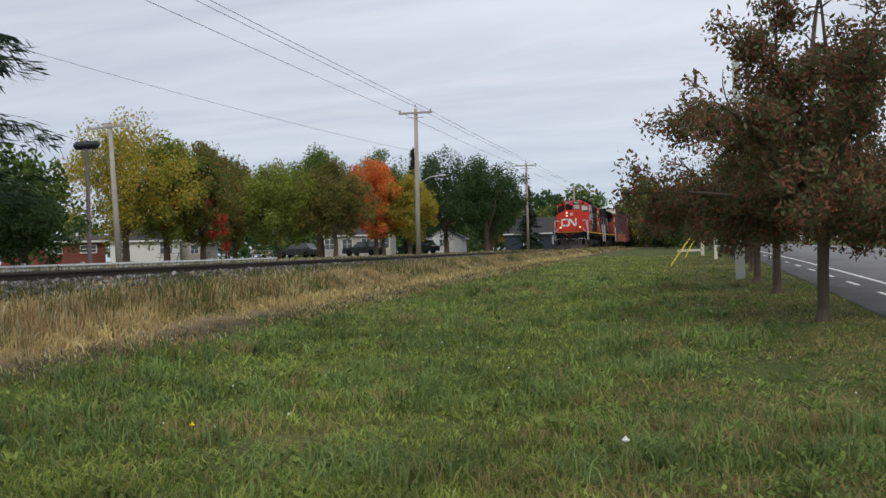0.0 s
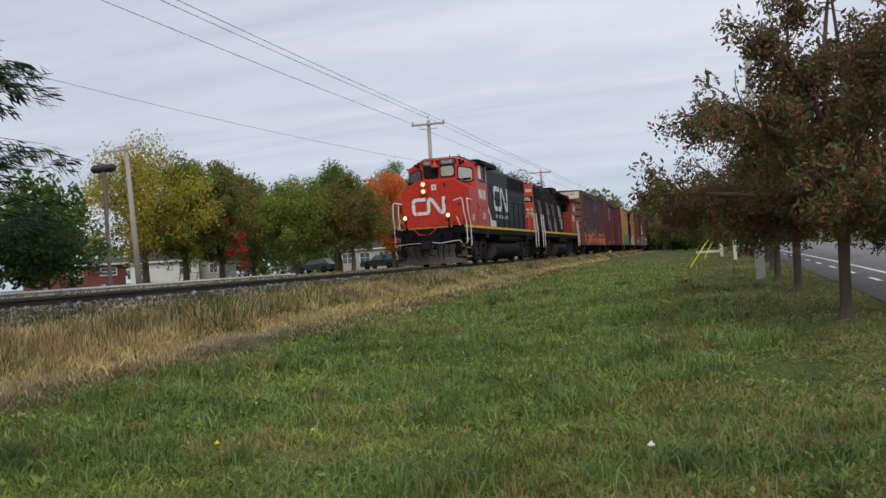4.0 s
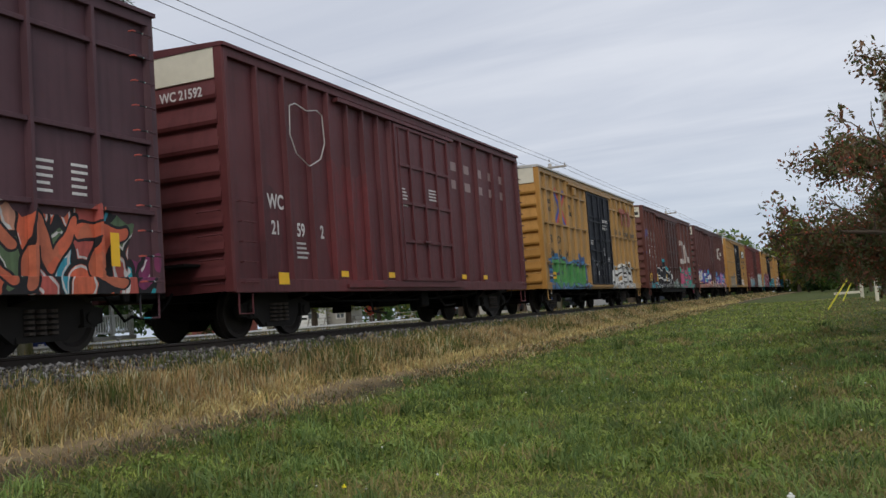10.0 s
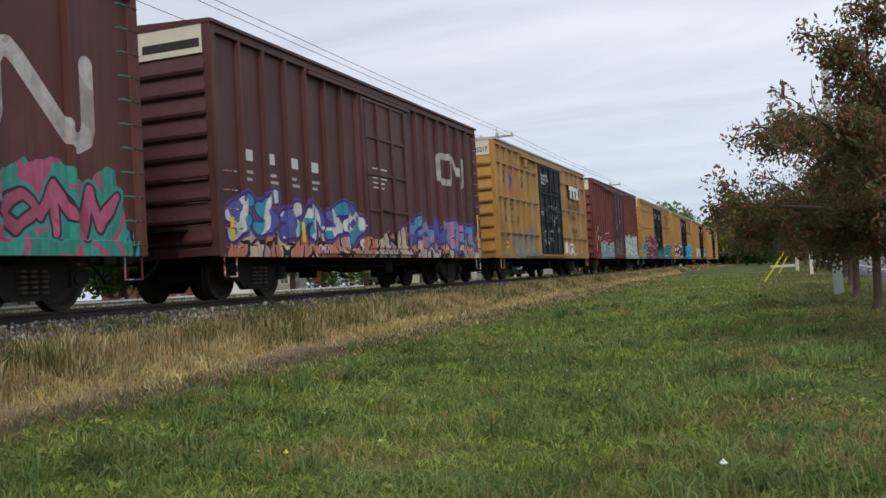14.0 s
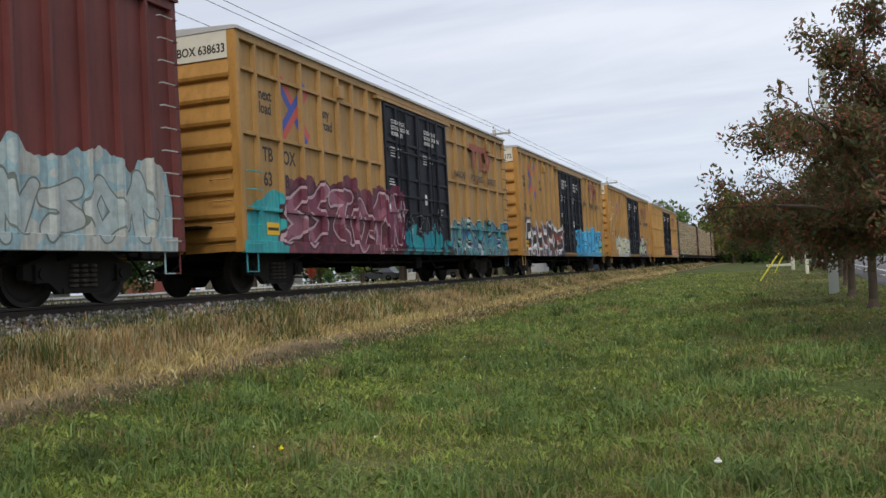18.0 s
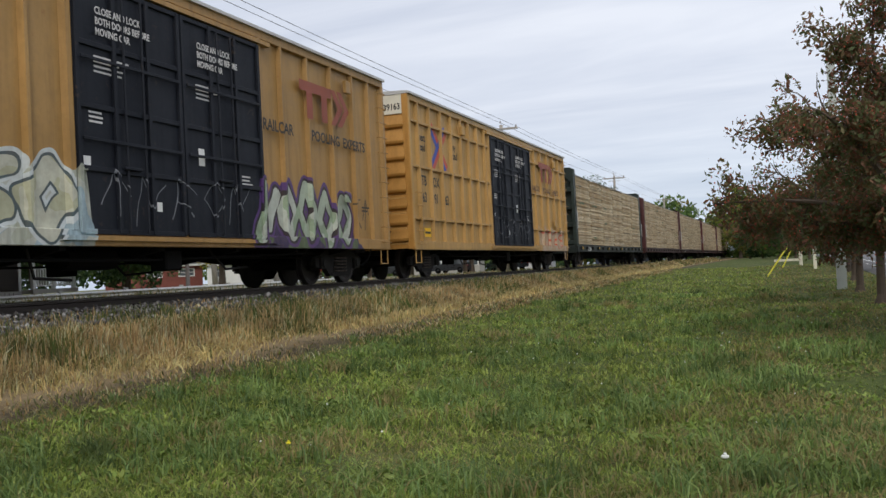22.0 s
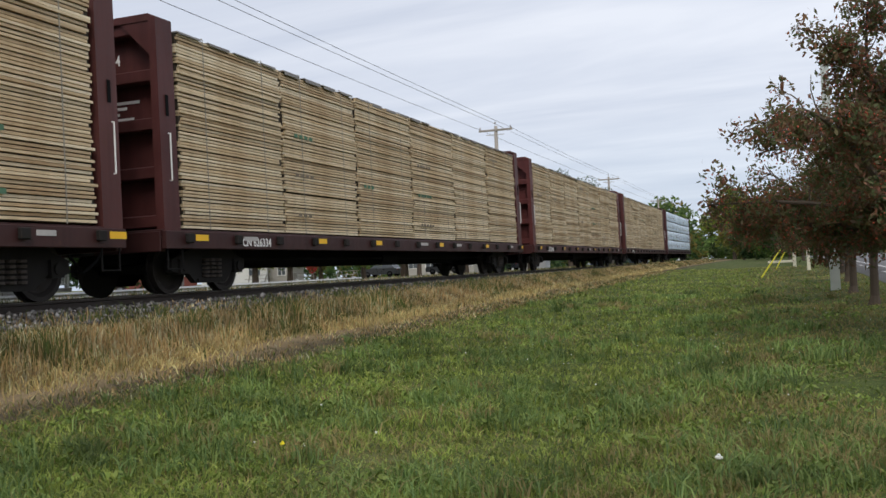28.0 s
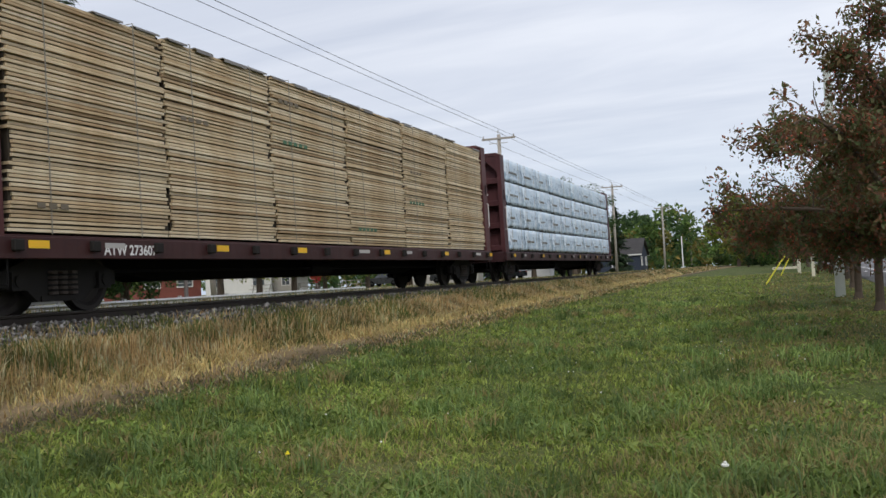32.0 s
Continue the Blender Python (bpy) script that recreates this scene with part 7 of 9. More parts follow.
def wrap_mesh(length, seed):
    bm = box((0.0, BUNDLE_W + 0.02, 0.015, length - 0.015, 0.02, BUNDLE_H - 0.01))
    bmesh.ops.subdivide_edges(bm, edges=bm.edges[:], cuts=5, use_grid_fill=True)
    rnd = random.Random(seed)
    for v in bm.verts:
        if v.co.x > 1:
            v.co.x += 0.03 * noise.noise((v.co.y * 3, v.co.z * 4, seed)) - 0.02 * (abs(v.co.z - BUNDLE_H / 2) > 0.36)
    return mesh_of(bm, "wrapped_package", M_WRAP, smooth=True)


def centerbeam(u, L, color, label, seed, wrapped=False, cols=9, number="", tall=0.0):
    """An open flat car: deck, bulkheads, a wall of posts along the middle, bundles in tiers on both sides."""
    rnd = random.Random(seed)
    car = thing("centerbeam_flatcar", pose(TRACK, u, RAIL), label, "freight car", "lumber cars")
    mat = paint("flat car paint", color, rusty=0.6)
    dark = paint("deck paint", [k * 0.5 for k in color], rusty=0.5)
    part("deck", box((-1.5, 1.5, 0.0, L, 0.98, 1.09), bevel=0.01), dark, car)
    for s in (-1, 1):
        a, b = (1.46, 1.56) if s > 0 else (-1.56, -1.46)
        part("side_sill", box((a, b, 0.0, L, 0.76, 1.06), bevel=0.01), dark, car)
    for k in range(15):
        y = 0.6 + (L - 1.2) * k / 14
        part("strap_winch", box((1.56, 1.64, y - 0.09, y + 0.09, 0.86, 1.02), bevel=0.015), M_TRUCK, car)
        if k in (0, 3, 5, 8, 11, 14):
            part("reflector", box((1.562, 1.566, y + 0.22, y + 0.60, 0.90, 1.01)), M_YELLOWMARK, car, "yellow reflective strip")
        elif k % 2:
            text_rows(car, 1.562, y + 0.25, 0.92, 0.6, 1, M_GREY, 0.08)
    part("centre_sill", box((-0.3, 0.3, 0.3, L - 0.3, 0.55, 0.98)), M_BLACK, car)
    bm = bmesh.new()
    prism(bm, [(3.4, 0.76), (L - 3.4, 0.76), (L - 5.0, 0.45), (5.0, 0.45)], "x", -0.32, 0.32)
    part("fishbelly_sill", bm, M_BLACK, car)
    part("air_reservoir", rod(bmesh.new(), [(0.85, L * 0.45, 0.60), (0.85, L * 0.45 + 1.0, 0.60)], 0.16, 10), M_BLACK, car)
    part("brake_rod", rod(bmesh.new(), [(0.95, 3, 0.60), (0.95, L - 3, 0.60)], 0.025, 5), M_BLACK, car)
    top = 4.62 + tall
    for y, s in ((0.0, 1), (L, -1)):
        a, b = sorted((y + s * 0.34, y + s * 0.42))
        bulk = part("bulkhead", box((-1.45, 1.45, a, b, 1.06, top), bevel=0.01), mat, car, "steel bulkhead with ribs")
        for e in (-1, 1):
            bm = bmesh.new()
            y0, y1 = y + s * 0.02, y + s * 0.46
            prism(bm, [(e * 1.36, 1.02), (e * 1.52, 1.02), (e * 1.50, top + 0.03), (e * 1.36, top + 0.03)], "y", min(y0, y1), max(y0, y1))
            part("bulkhead_post", bm, mat, bulk)
        for k in range(5):
            z = 1.22 + (top - 1.34) * k / 4
            a, b = sorted((y + s * 0.10, y + s * 0.34))
            part("bulkhead_rib", box((-1.36, 1.36, a, b, z - 0.09, z + 0.12), bevel=0.02), mat, bulk)
        for e in (-1, 1):
            bm = bmesh.new()
            prism(bm, [(e * 1.36, top - 0.62), (e * 1.36, top), (e * 0.75, top), (e * 0.86, top - 0.12)], "y", *sorted((y + s * 0.06, y + s * 0.12)))
            part("gusset", bm, mat, bulk)
            part("post_slot", box((*sorted((e * 1.521, e * 1.526)), *sorted((y + s * 0.18, y + s * 0.26)), 3.0, 3.35)), M_GRILLE, bulk)
        bm = bmesh.new()
        y0, y1 = sorted((y + s * 0.04, y + s * 0.46))
        prism(bm, [(-1.5, top - 0.02), (1.5, top - 0.02), (1.35, top + 0.10), (-1.35, top + 0.10)], "y", y0, y1)
        part("bulkhead_cap", bm, mat, bulk)
        coupler(car, y + s * 0.1, -s)
        part("end_sill", box((-1.45, 1.45, *sorted((y - s * 0.02, y + s * 0.12)), 0.72, 1.06), bevel=0.01), dark, car)
        step = rod(bmesh.new(), [(1.5, y + s * 0.1, 0.78), (1.5, y + s * 0.1, 0.42), (1.5, y + s * 0.5, 0.42), (1.5, y + s * 0.5, 0.78)], 0.018, 5)
        part("stirrup_step", step, M_BLACK, car)
        part("grab_iron", rod(bmesh.new(), [(1.54, y + s * 0.2, 1.9), (1.58, y + s * 0.2, 1.9), (1.58, y + s * 0.2, 2.7), (1.54, y + s * 0.2, 2.7)], 0.014, 5), M_WHITE, car, "white grab iron")
    if number:
        letters(number, 0.25, -0.15, 3.92, 0.095, M_WHITE, car, along="x", squeeze=0.72)
        letters(number, 0.22, 2.3, 0.82, 1.563, M_WHITE, car)
    text_rows(car, 0.33, -0.20, 3.30, 1.1, 4, M_STENCIL, 0.05, 0.095, along="x")
    text_rows(car, 0.33, -0.10, 2.50, 0.7, 2, M_GREY, 0.05, 0.095, along="x")
    n = 11
    for k in range(n + 1):
        y = 0.6 + (L - 1.2) * k / n
        part("centre_post", box((-0.06, 0.06, y - 0.06, y + 0.06, 1.06, top - 0.1)), mat, car)
    part("top_chord", box((-0.13, 0.13, 0.4, L - 0.4, top - 0.14, top + 0.02), bevel=0.01), mat, car)
    # bundles
    inner = L - 1.1
    w = inner / cols
    tiers = 4
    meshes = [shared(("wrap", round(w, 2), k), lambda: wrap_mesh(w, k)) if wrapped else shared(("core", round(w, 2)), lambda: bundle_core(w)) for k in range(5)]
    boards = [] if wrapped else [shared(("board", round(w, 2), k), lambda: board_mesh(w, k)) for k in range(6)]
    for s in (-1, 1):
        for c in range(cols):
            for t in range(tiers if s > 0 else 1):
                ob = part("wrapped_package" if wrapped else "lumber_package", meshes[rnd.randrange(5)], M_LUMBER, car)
                z = 1.12 + t * (BUNDLE_H + 0.012 * wrapped)
                shift = rnd.uniform(-0.025, 0.02)
                if s > 0:
                    ob.matrix_basis = pose(0.20 + shift, 0.58 + c * w + rnd.uniform(-0.03, 0.03), z, 0, rnd.uniform(-0.4, 0.4))
                    for q in range(0 if wrapped else COURSES):
                        board = part("board", boards[rnd.randrange(6)], M_LUMBER, ob)
                        board.location = (rnd.uniform(-0.035, 0.018), rnd.uniform(-0.03, 0.03), 0.006 + q * BUNDLE_H / COURSES + rnd.uniform(-0.005, 0.006))
                    if rnd.random() < (0.9 if wrapped else 0.35):
                        ink = M_BLACKINK if wrapped or rnd.random() < 0.6 else M_GREENINK
                        y = 0.55 + c * w + rnd.uniform(0.2, 0.5)
                        for q in range(rnd.randrange(3, 6)):
                            part("stamp_mark", box((1.535, 1.538, y + q * 0.22, y + q * 0.22 + 0.15, z + 0.34, z + 0.42)), ink, ob).matrix_parent_inverse = ob.matrix_basis.inverted()
                else:
                    ob.matrix_basis = pose(-0.20, 0.55 + (c + 1) * w, 1.12, 0, 0, 180) @ Matrix.Diagonal((1, 1, 4.02, 1))
            if s > 0 and not wrapped:
                zt, y0 = 1.12 + tiers * BUNDLE_H, 0.60 + c * w
                for k in range(4):
                    if rnd.random() < 0.85:
                        a, b = y0 + k * w / 4 + rnd.uniform(0, 0.1), y0 + (k + 1) * w / 4 - rnd.uniform(0.02, 0.3)
                        part("top_sheet", box((0.2, 1.515, a, b, zt + 0.004, zt + rnd.uniform(0.010, 0.028)), (1.515, 1.523, a + 0.05, b, zt - rnd.uniform(0.01, 0.06), zt + 0.008)), M_TOPSHEET, car, "grey torn cover sheet")
            if s > 0:
                for q in (0.22, 0.78):
                    y = 0.55 + (c + q) * w
                    part("tie_down_strap", box((1.52, 1.524, y - 0.012, y + 0.012, 1.1, 1.1 + tiers * (BUNDLE_H + 0.012)), (0.2, 1.52, y - 0.012, y + 0.012, 1.11 + tiers * (BUNDLE_H + 0.012), 1.114 + tiers * (BUNDLE_H + 0.012))), M_STRAP, car)
    for y in (1.9, L - 1.9):
        freight_truck(car, y)
    return car


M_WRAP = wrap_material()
FLATCARS = [
    centerbeam(330.5, 21.3, (0.022, 0.035, 0.028), "dark green flat car loaded with bare lumber", 1, cols=6, tall=0.15, number="OKL 7304"),
    centerbeam(353.6, 22.3, (0.10, 0.030, 0.026), "brown flat car stacked with bare lumber bundles", 2, cols=7),
    centerbeam(376.9, 22.5, (0.085, 0.022, 0.020), "oxide-red flat car stacked with pale sawn boards", 3, cols=6, number="CN 626334"),
    centerbeam(401.2, 22.1, (0.11, 0.024, 0.022), "red-brown flat car loaded with long lumber bundles", 4, cols=7, number="AOK 29195"),
    centerbeam(425.0, 21.8, (0.10, 0.026, 0.024), "maroon flat car carrying stamped lumber bundles", 5, cols=6, number="ATW 273607"),
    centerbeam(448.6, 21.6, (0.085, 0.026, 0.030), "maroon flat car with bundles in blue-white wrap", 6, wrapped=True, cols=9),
]


# ---- poles and wires beyond the track ----
M_POLE = plain("weathered grey pole wood", (0.36, 0.33, 0.29), 0.85, grain=6, vary=0.3)
M_WIRE = plain("dark wire", (0.03, 0.03, 0.035), 0.6, bump=0)
M_INSUL = plain("grey insulator", (0.30, 0.28, 0.27), 0.35)
POLES = [(-17.5, y) for y in (-68, -26.5, 15.9, 59.2, 102, 145, 187)]


def utility_pole(x, y, h=9.9, lean=0.0):
    base = float(ground_z(x, y))
    p = thing("utility_pole", pose(x, y, base - 0.05, 0, lean), "weathered wooden pole with a crossarm and three wires", "utility pole", "poles along the track")
    part("post", rod(bmesh.new(), [(0, 0, 0), (0, 0, h * 0.5), (0, 0, h)], [0.17, 0.145, 0.115], 10), M_POLE, p, smooth=True)
    part("crossarm", box((-1.15, 1.15, -0.16, -0.06, h - 0.35, h - 0.22), bevel=0.01), M_POLE, p)
    for s in (-1, 1):
        part("brace", box((min(0.05 * s, 0.62 * s), max(0.05 * s, 0.62 * s), -0.17, -0.15, h - 0.62, h - 0.58)), M_POLE, p)
    for dx, dz in ((-1.05, 0.0), (1.05, 0.0), (0.0, 0.32)):
        bm = bmesh.new()
        disc(bm, (dx, -0.11, h - 0.22 + dz), "z", 0.05, 0.09, 8)
        disc(bm, (dx, -0.11, h - 0.13 + dz), "z", 0.035, 0.08, 8)
        part("insulator", bm, M_INSUL, p)
    return p


for k, (x, y) in enumerate(POLES):
    utility_pole(x, y, 9.9, (0.6, 1.2, 1.4, 0.6, 0.3, 0.4, 0)[k])


def wire(a, b, sag, r=0.011):
    pts = []
    for k in range(15):
        q = k / 14
        p = Vector(a).lerp(Vector(b), q)
        p.z -= 4 * sag * q * (1 - q)
        pts.append(p)
    bm = rod(bmesh.new(), pts, r, 4)
    return solid("power_line", bm, M_WIRE, "thin dark overhead power line between poles", "power line", "power lines")


for (x0, y0), (x1, y1) in zip(POLES, POLES[1:]):
    for dx, dz in ((-1.05, 0.0), (1.05, 0.0), (0.0, 0.32)):
        za, zb = float(ground_z(x0, y0)) + 9.72 + dz, float(ground_z(x1, y1)) + 9.72 + dz
        wire((x0 + dx, y0 - 0.11, za), (x1 + dx, y1 - 0.11, zb), 0.10)


# ---- buildings and street things beyond the track ----
M_BARK = plain("rough bark", (0.10, 0.075, 0.055), 0.9, grain=9, vary=0.4, bump=0.6)
M_SHINGLE = plain("dark roof shingles", (0.045, 0.042, 0.042), 0.9, grain=14, vary=0.35, bump=0.5)
M_SIDING = plain("dark brown siding", (0.075, 0.055, 0.048), 0.8, grain=8, vary=0.2)
M_TRIMWHITE = plain("white trim", (0.72, 0.72, 0.70), 0.6, grain=8, vary=0.12)
M_WHITEWALL = plain("white siding", (0.68, 0.68, 0.66), 0.75, grain=6, vary=0.12)
M_BLUEWALL = plain("slate-blue siding", (0.022, 0.032, 0.055), 0.75, grain=6, vary=0.15)
M_BRICK = plain("red-brown brick", (0.20, 0.062, 0.048), 0.85, grain=18, vary=0.3, bump=0.4)
M_GREYWALL = plain("grey-beige wall", (0.42, 0.40, 0.37), 0.8, grain=6, vary=0.15)
M_PANE = plain("house window glass", (0.10, 0.115, 0.13), 0.08, bump=0, spec=0.9)
M_BIN = plain("blue plastic bin", (0.015, 0.045, 0.26), 0.45, grain=6, vary=0.15)
M_GALV = plain("galvanised steel", (0.52, 0.52, 0.51), 0.5, 0.5, grain=6, vary=0.2)
M_YELLOWTUBE = plain("bright yellow tube", (0.75, 0.68, 0.06), 0.5, grain=6, vary=0.1)
M_SIGNDARK = plain("dark lamp housing", (0.02, 0.02, 0.022), 0.6)
M_STEELPOST = plain("brown-grey steel post", (0.16, 0.14, 0.13), 0.6, 0.3)
M_CONCRETE = plain("pale grey-green post", (0.50, 0.53, 0.49), 0.85, grain=8, vary=0.15)


def gabled(x0, x1, y0, y1, z0, z1, axis="y", over=0.3):
    bm = bmesh.new()
    if axis == "y":
        c = (x0 + x1) / 2
        prism(bm, [(x0 - over, z0 - 0.12), (c, z1 - 0.12), (x1 + over, z0 - 0.12), (x1 + over, z0), (c, z1), (x0 - over, z0)], "y", y0 - over, y1 + over)
    else:
        c = (y0 + y1) / 2
        prism(bm, [(y0 - over, z0 - 0.12), (c, z1 - 0.12), (y1 + over, z0 - 0.12), (y1 + over, z0), (c, z1), (y0 - over, z0)], "x", x0 - over, x1 + over)
    return bm


def pane_at(house, x, y, z, w, h, face="x", s=1):
    """A window in a wall that looks along x (or y) times s, with its frame and sill."""
    def B(a0, a1, z0, z1, d0, d1):
        lo, hi = sorted((s * d0, s * d1))
        return (x + lo, x + hi, y + a0, y + a1, z + z0, z + z1) if face == "x" else (x + a0, x + a1, y + lo, y + hi, z + z0, z + z1)
    win = part("window", box(B(-w / 2, w / 2, 0, h, -0.02, 0.012)), M_PANE, house)
    t = 0.09
    for q in ((-w / 2 - t, w / 2 + t, h, h + t), (-w / 2 - t, -w / 2, 0, h), (w / 2, w / 2 + t, 0, h), (-0.025, 0.025, 0, h), (-w / 2, w / 2, h / 2 - 0.02, h / 2 + 0.02)):
        part("window_frame", box(B(*q, 0.0, 0.04)), M_TRIMWHITE, win)
    part("window_sill", box(B(-w / 2 - t, w / 2 + t, -0.08, 0, 0, 0.08)), M_TRIMWHITE, win)


def brown_house():
    """Bungalow with a gabled upper storey, a skirt roof and a porch at one end, facing the track."""
    g = 1.22
    h = thing("house", pose(-26.6, 19.2, g), "dark brown bungalow with white trim and a railed porch", "house")
    part("wall", box((-8, 0, 0.9, 7.6, 0, 2.6), bevel=0.01), M_SIDING, h)
    part("foundation", box((-8, 0.04, 0.86, 7.64, -0.3, 0.32)), M_GREYWALL, h)
    for k in range(11):
        part("clapboard", box((0.0, 0.018, 0.9, 7.6, 0.36 + k * 0.2, 0.40 + k * 0.2)), M_SIDING, h)
    for k in range(34):
        part("lattice_slat", box((0.05, 0.07, 0.6 + k * 0.2, 0.66 + k * 0.2, -0.1, 0.28)), M_GREYWALL, h)
    # skirt roof that also covers the porch
    bm = bmesh.new()
    prism(bm, [(-4.2, 3.25), (0.95, 2.40), (0.95, 2.52), (-4.2, 3.40)], "y", 0.3, 9.9)
    part("skirt_roof", bm, M_SHINGLE, h)
    part("eave_board", box((0.95, 1.0, 0.3, 9.9, 2.36, 2.54)), M_TRIMWHITE, h)
    part("porch_floor", box((-3.5, 0.6, 7.6, 9.9, 0.2, 0.36)), M_GREYWALL, h)
    for y in (7.7, 8.7, 9.75):
        for x in (0.5,):
            post = part("porch_post", box((x - 0.07, x + 0.07, y - 0.07, y + 0.07, 0.36, 2.42), bevel=0.01), M_TRIMWHITE, h)
            part("post_bracket", box((x - 0.05, x + 0.05, y - 0.3, y + 0.3, 2.26, 2.36)), M_TRIMWHITE, post)
    rail = part("porch_railing", box((0.46, 0.54, 7.75, 9.75, 1.10, 1.17), (0.46, 0.54, 7.75, 9.75, 0.46, 0.52)), M_TRIMWHITE, h)
    for k in range(15):
        y = 7.80 + k * 0.128
        part("baluster", box((0.48, 0.52, y, y + 0.05, 0.52, 1.10)), M_TRIMWHITE, rail)
    part("porch_back_wall", box((-3.6, -3.4, 7.6, 8.9, 0.36, 2.9)), M_SIDING, h)
    # upper storey with a front gable
    part("upper_wall", box((-6.6, -1.4, 1.2, 7.0, 2.9, 3.9)), M_SIDING, h)
    bm = bmesh.new()
    prism(bm, [(1.2, 3.9), (7.0, 3.9), (4.1, 6.0)], "x", -6.6, -1.4)
    part("gable_wall", bm, M_SIDING, h)
    part("roof", gabled(-6.6, -1.4, 1.2, 7.0, 3.85, 6.12, "x", 0.5), M_SHINGLE, h)
    for y in (3.2, 5.0):
        pane_at(h, -1.4, y, 3.55, 0.8, 1.0)
    for y, w in ((4.15, 0.72),):
        pane_at(h, 0.0, y, 1.0, w, 1.25)
    part("corner_board", box((0.0, 0.03, 0.88, 1.0, 0.3, 2.6)), M_TRIMWHITE, h)
    part("corner_board", box((0.0, 0.03, 7.5, 7.62, 0.3, 2.6)), M_TRIMWHITE, h)
    part("door", box((0.0, 0.05, 6.5, 7.4, 0.36, 2.35), bevel=0.01), plain("dark door", (0.03, 0.024, 0.022), 0.5), h)
    part("chimney", box((-5.2, -4.6, 0.9, 1.5, 4.4, 6.9), bevel=0.01), M_BRICK, h)
    pane_at(h, -1.0, 0.9, 1.0, 0.7, 1.2, face="y", s=-1)


brown_house()


def rubbish_bin(x, y):
    z = float(ground_z(x, y))
    b = thing("wheeled_bin", pose(x, y, z), "blue plastic wheeled bin beside the house", "bin")
    bm = bmesh.new()
    prism(bm, [(-0.25, 0.05), (0.25, 0.05), (0.32, 1.0), (-0.32, 1.0)], "y", -0.28, 0.28)
    part("body", bm, M_BIN, b)
    part("lid", box((-0.36, 0.36, -0.32, 0.32, 1.0, 1.07), bevel=0.02), M_BIN, b)
    for s in (-1, 1):
        part("wheel", disc(bmesh.new(), (-0.25, s * 0.30, 0.1), "y", 0.1, s * 0.05, 12), M_BLACK, b)


rubbish_bin(-24.9, 23.4)


def guardrail(x, y0, y1):
    g = thing("guardrail", pose(x, 0, 0), "pale galvanised guardrail along the street", "guardrail")
    z = float(ground_z(x, 0))
    bm = bmesh.new()
    prism(bm, [(0.0, z + 0.02), (0.05, z + 0.06), (0.0, z + 0.12), (0.05, z + 0.18), (0.0, z + 0.24), (-0.02, z + 0.24), (-0.02, z + 0.02)], "y", y0, y1)
    part("rail", bm, M_GALV, g)
    y = y0 + 0.3
    while y < y1:
        part("post", box((-0.14, -0.02, y, y + 0.12, z - 0.1, z + 0.30), bevel=0.01), M_GALV, g)
        y += 3.0


guardrail(-20.6, 16, 44)


def simple_house(x, y, w, d, eave, ridge, wall, label, axis="y", rot=0.0, windows=(), face="x", door=None, name="house", roof_mat=None):
    z = float(ground_z(x, y))
    h = thing(name, pose(x, y, z - 0.1, 0, 0, rot), label, "house")
    part("wall", box((-w / 2, w / 2, -d / 2, d / 2, 0, eave), bevel=0.01), wall, h)
    c = bmesh.new()
    if axis == "y":
        prism(c, [(-w / 2, eave), (w / 2, eave), (0, ridge - 0.12)], "y", -d / 2, d / 2)
    else:
        prism(c, [(-d / 2, eave), (d / 2, eave), (0, ridge - 0.12)], "x", -w / 2, w / 2)
    part("gable", c, wall, h)
    part("roof", gabled(-w / 2, w / 2, -d / 2, d / 2, eave, ridge, axis), roof_mat or M_SHINGLE, h)
    for e in (-1, 1):
        if axis == "y":
            part("fascia", box((e * (w / 2 + 0.3) - 0.02, e * (w / 2 + 0.3) + 0.02, -d / 2 - 0.3, d / 2 + 0.3, eave - 0.14, eave + 0.02)), M_TRIMWHITE, h)
        else:
            part("fascia", box((-w / 2 - 0.3, w / 2 + 0.3, e * (d / 2 + 0.3) - 0.02, e * (d / 2 + 0.3) + 0.02, eave - 0.14, eave + 0.02)), M_TRIMWHITE, h)
    for a, zz, ww, hh, fc, s in windows:
        if fc == "x":
            pane_at(h, s * w / 2, a, zz, ww, hh, "x", s)
        else:
            pane_at(h, a, s * d / 2, zz, ww, hh, "y", s)
    return h


simple_house(-49.5, 64.5, 7.5, 6, 2.0, 2.5, M_BRICK, "low red-brick building with a row of windows", "x", 35, [(-2.5, 1.1, 1.1, 0.5, "y", -1), (0, 1.1, 1.1, 0.5, "y", -1), (2.5, 1.1, 1.1, 0.5, "y", -1)], name="brick_building")
simple_house(-53.7, 84, 6.5, 6, 2.3, 3.5, M_WHITEWALL, "white house with a grey roof behind trees", "x", 30, [(-2, 1.0, 1.1, 1.1, "y", -1), (2, 1.0, 1.1, 1.1, "y", -1)])
simple_house(-52.4, 90, 5, 5, 2.0, 2.9, M_GREYWALL, "pale grey house half hidden by trees", "y", 15, [(-1.3, 0.9, 0.8, 0.9, "y", -1), (1.3, 0.9, 0.8, 0.9, "y", -1)])
simple_house(-40.8, 112, 8.5, 6, 2.7, 4.4, M_GREYWALL, "long beige house behind parked cars", "x", 12, [(k, 1.0, 1.2, 1.2, "y", -1) for k in (-3.4, -1.2, 1.2, 3.4)])
simple_house(-29.6, 112, 4.8, 5, 1.9, 3.3, M_WHITEWALL, "small white gabled garage near the street", "y", 8, [(0, 1.0, 0.8, 0.8, "y", -1)], name="garage")
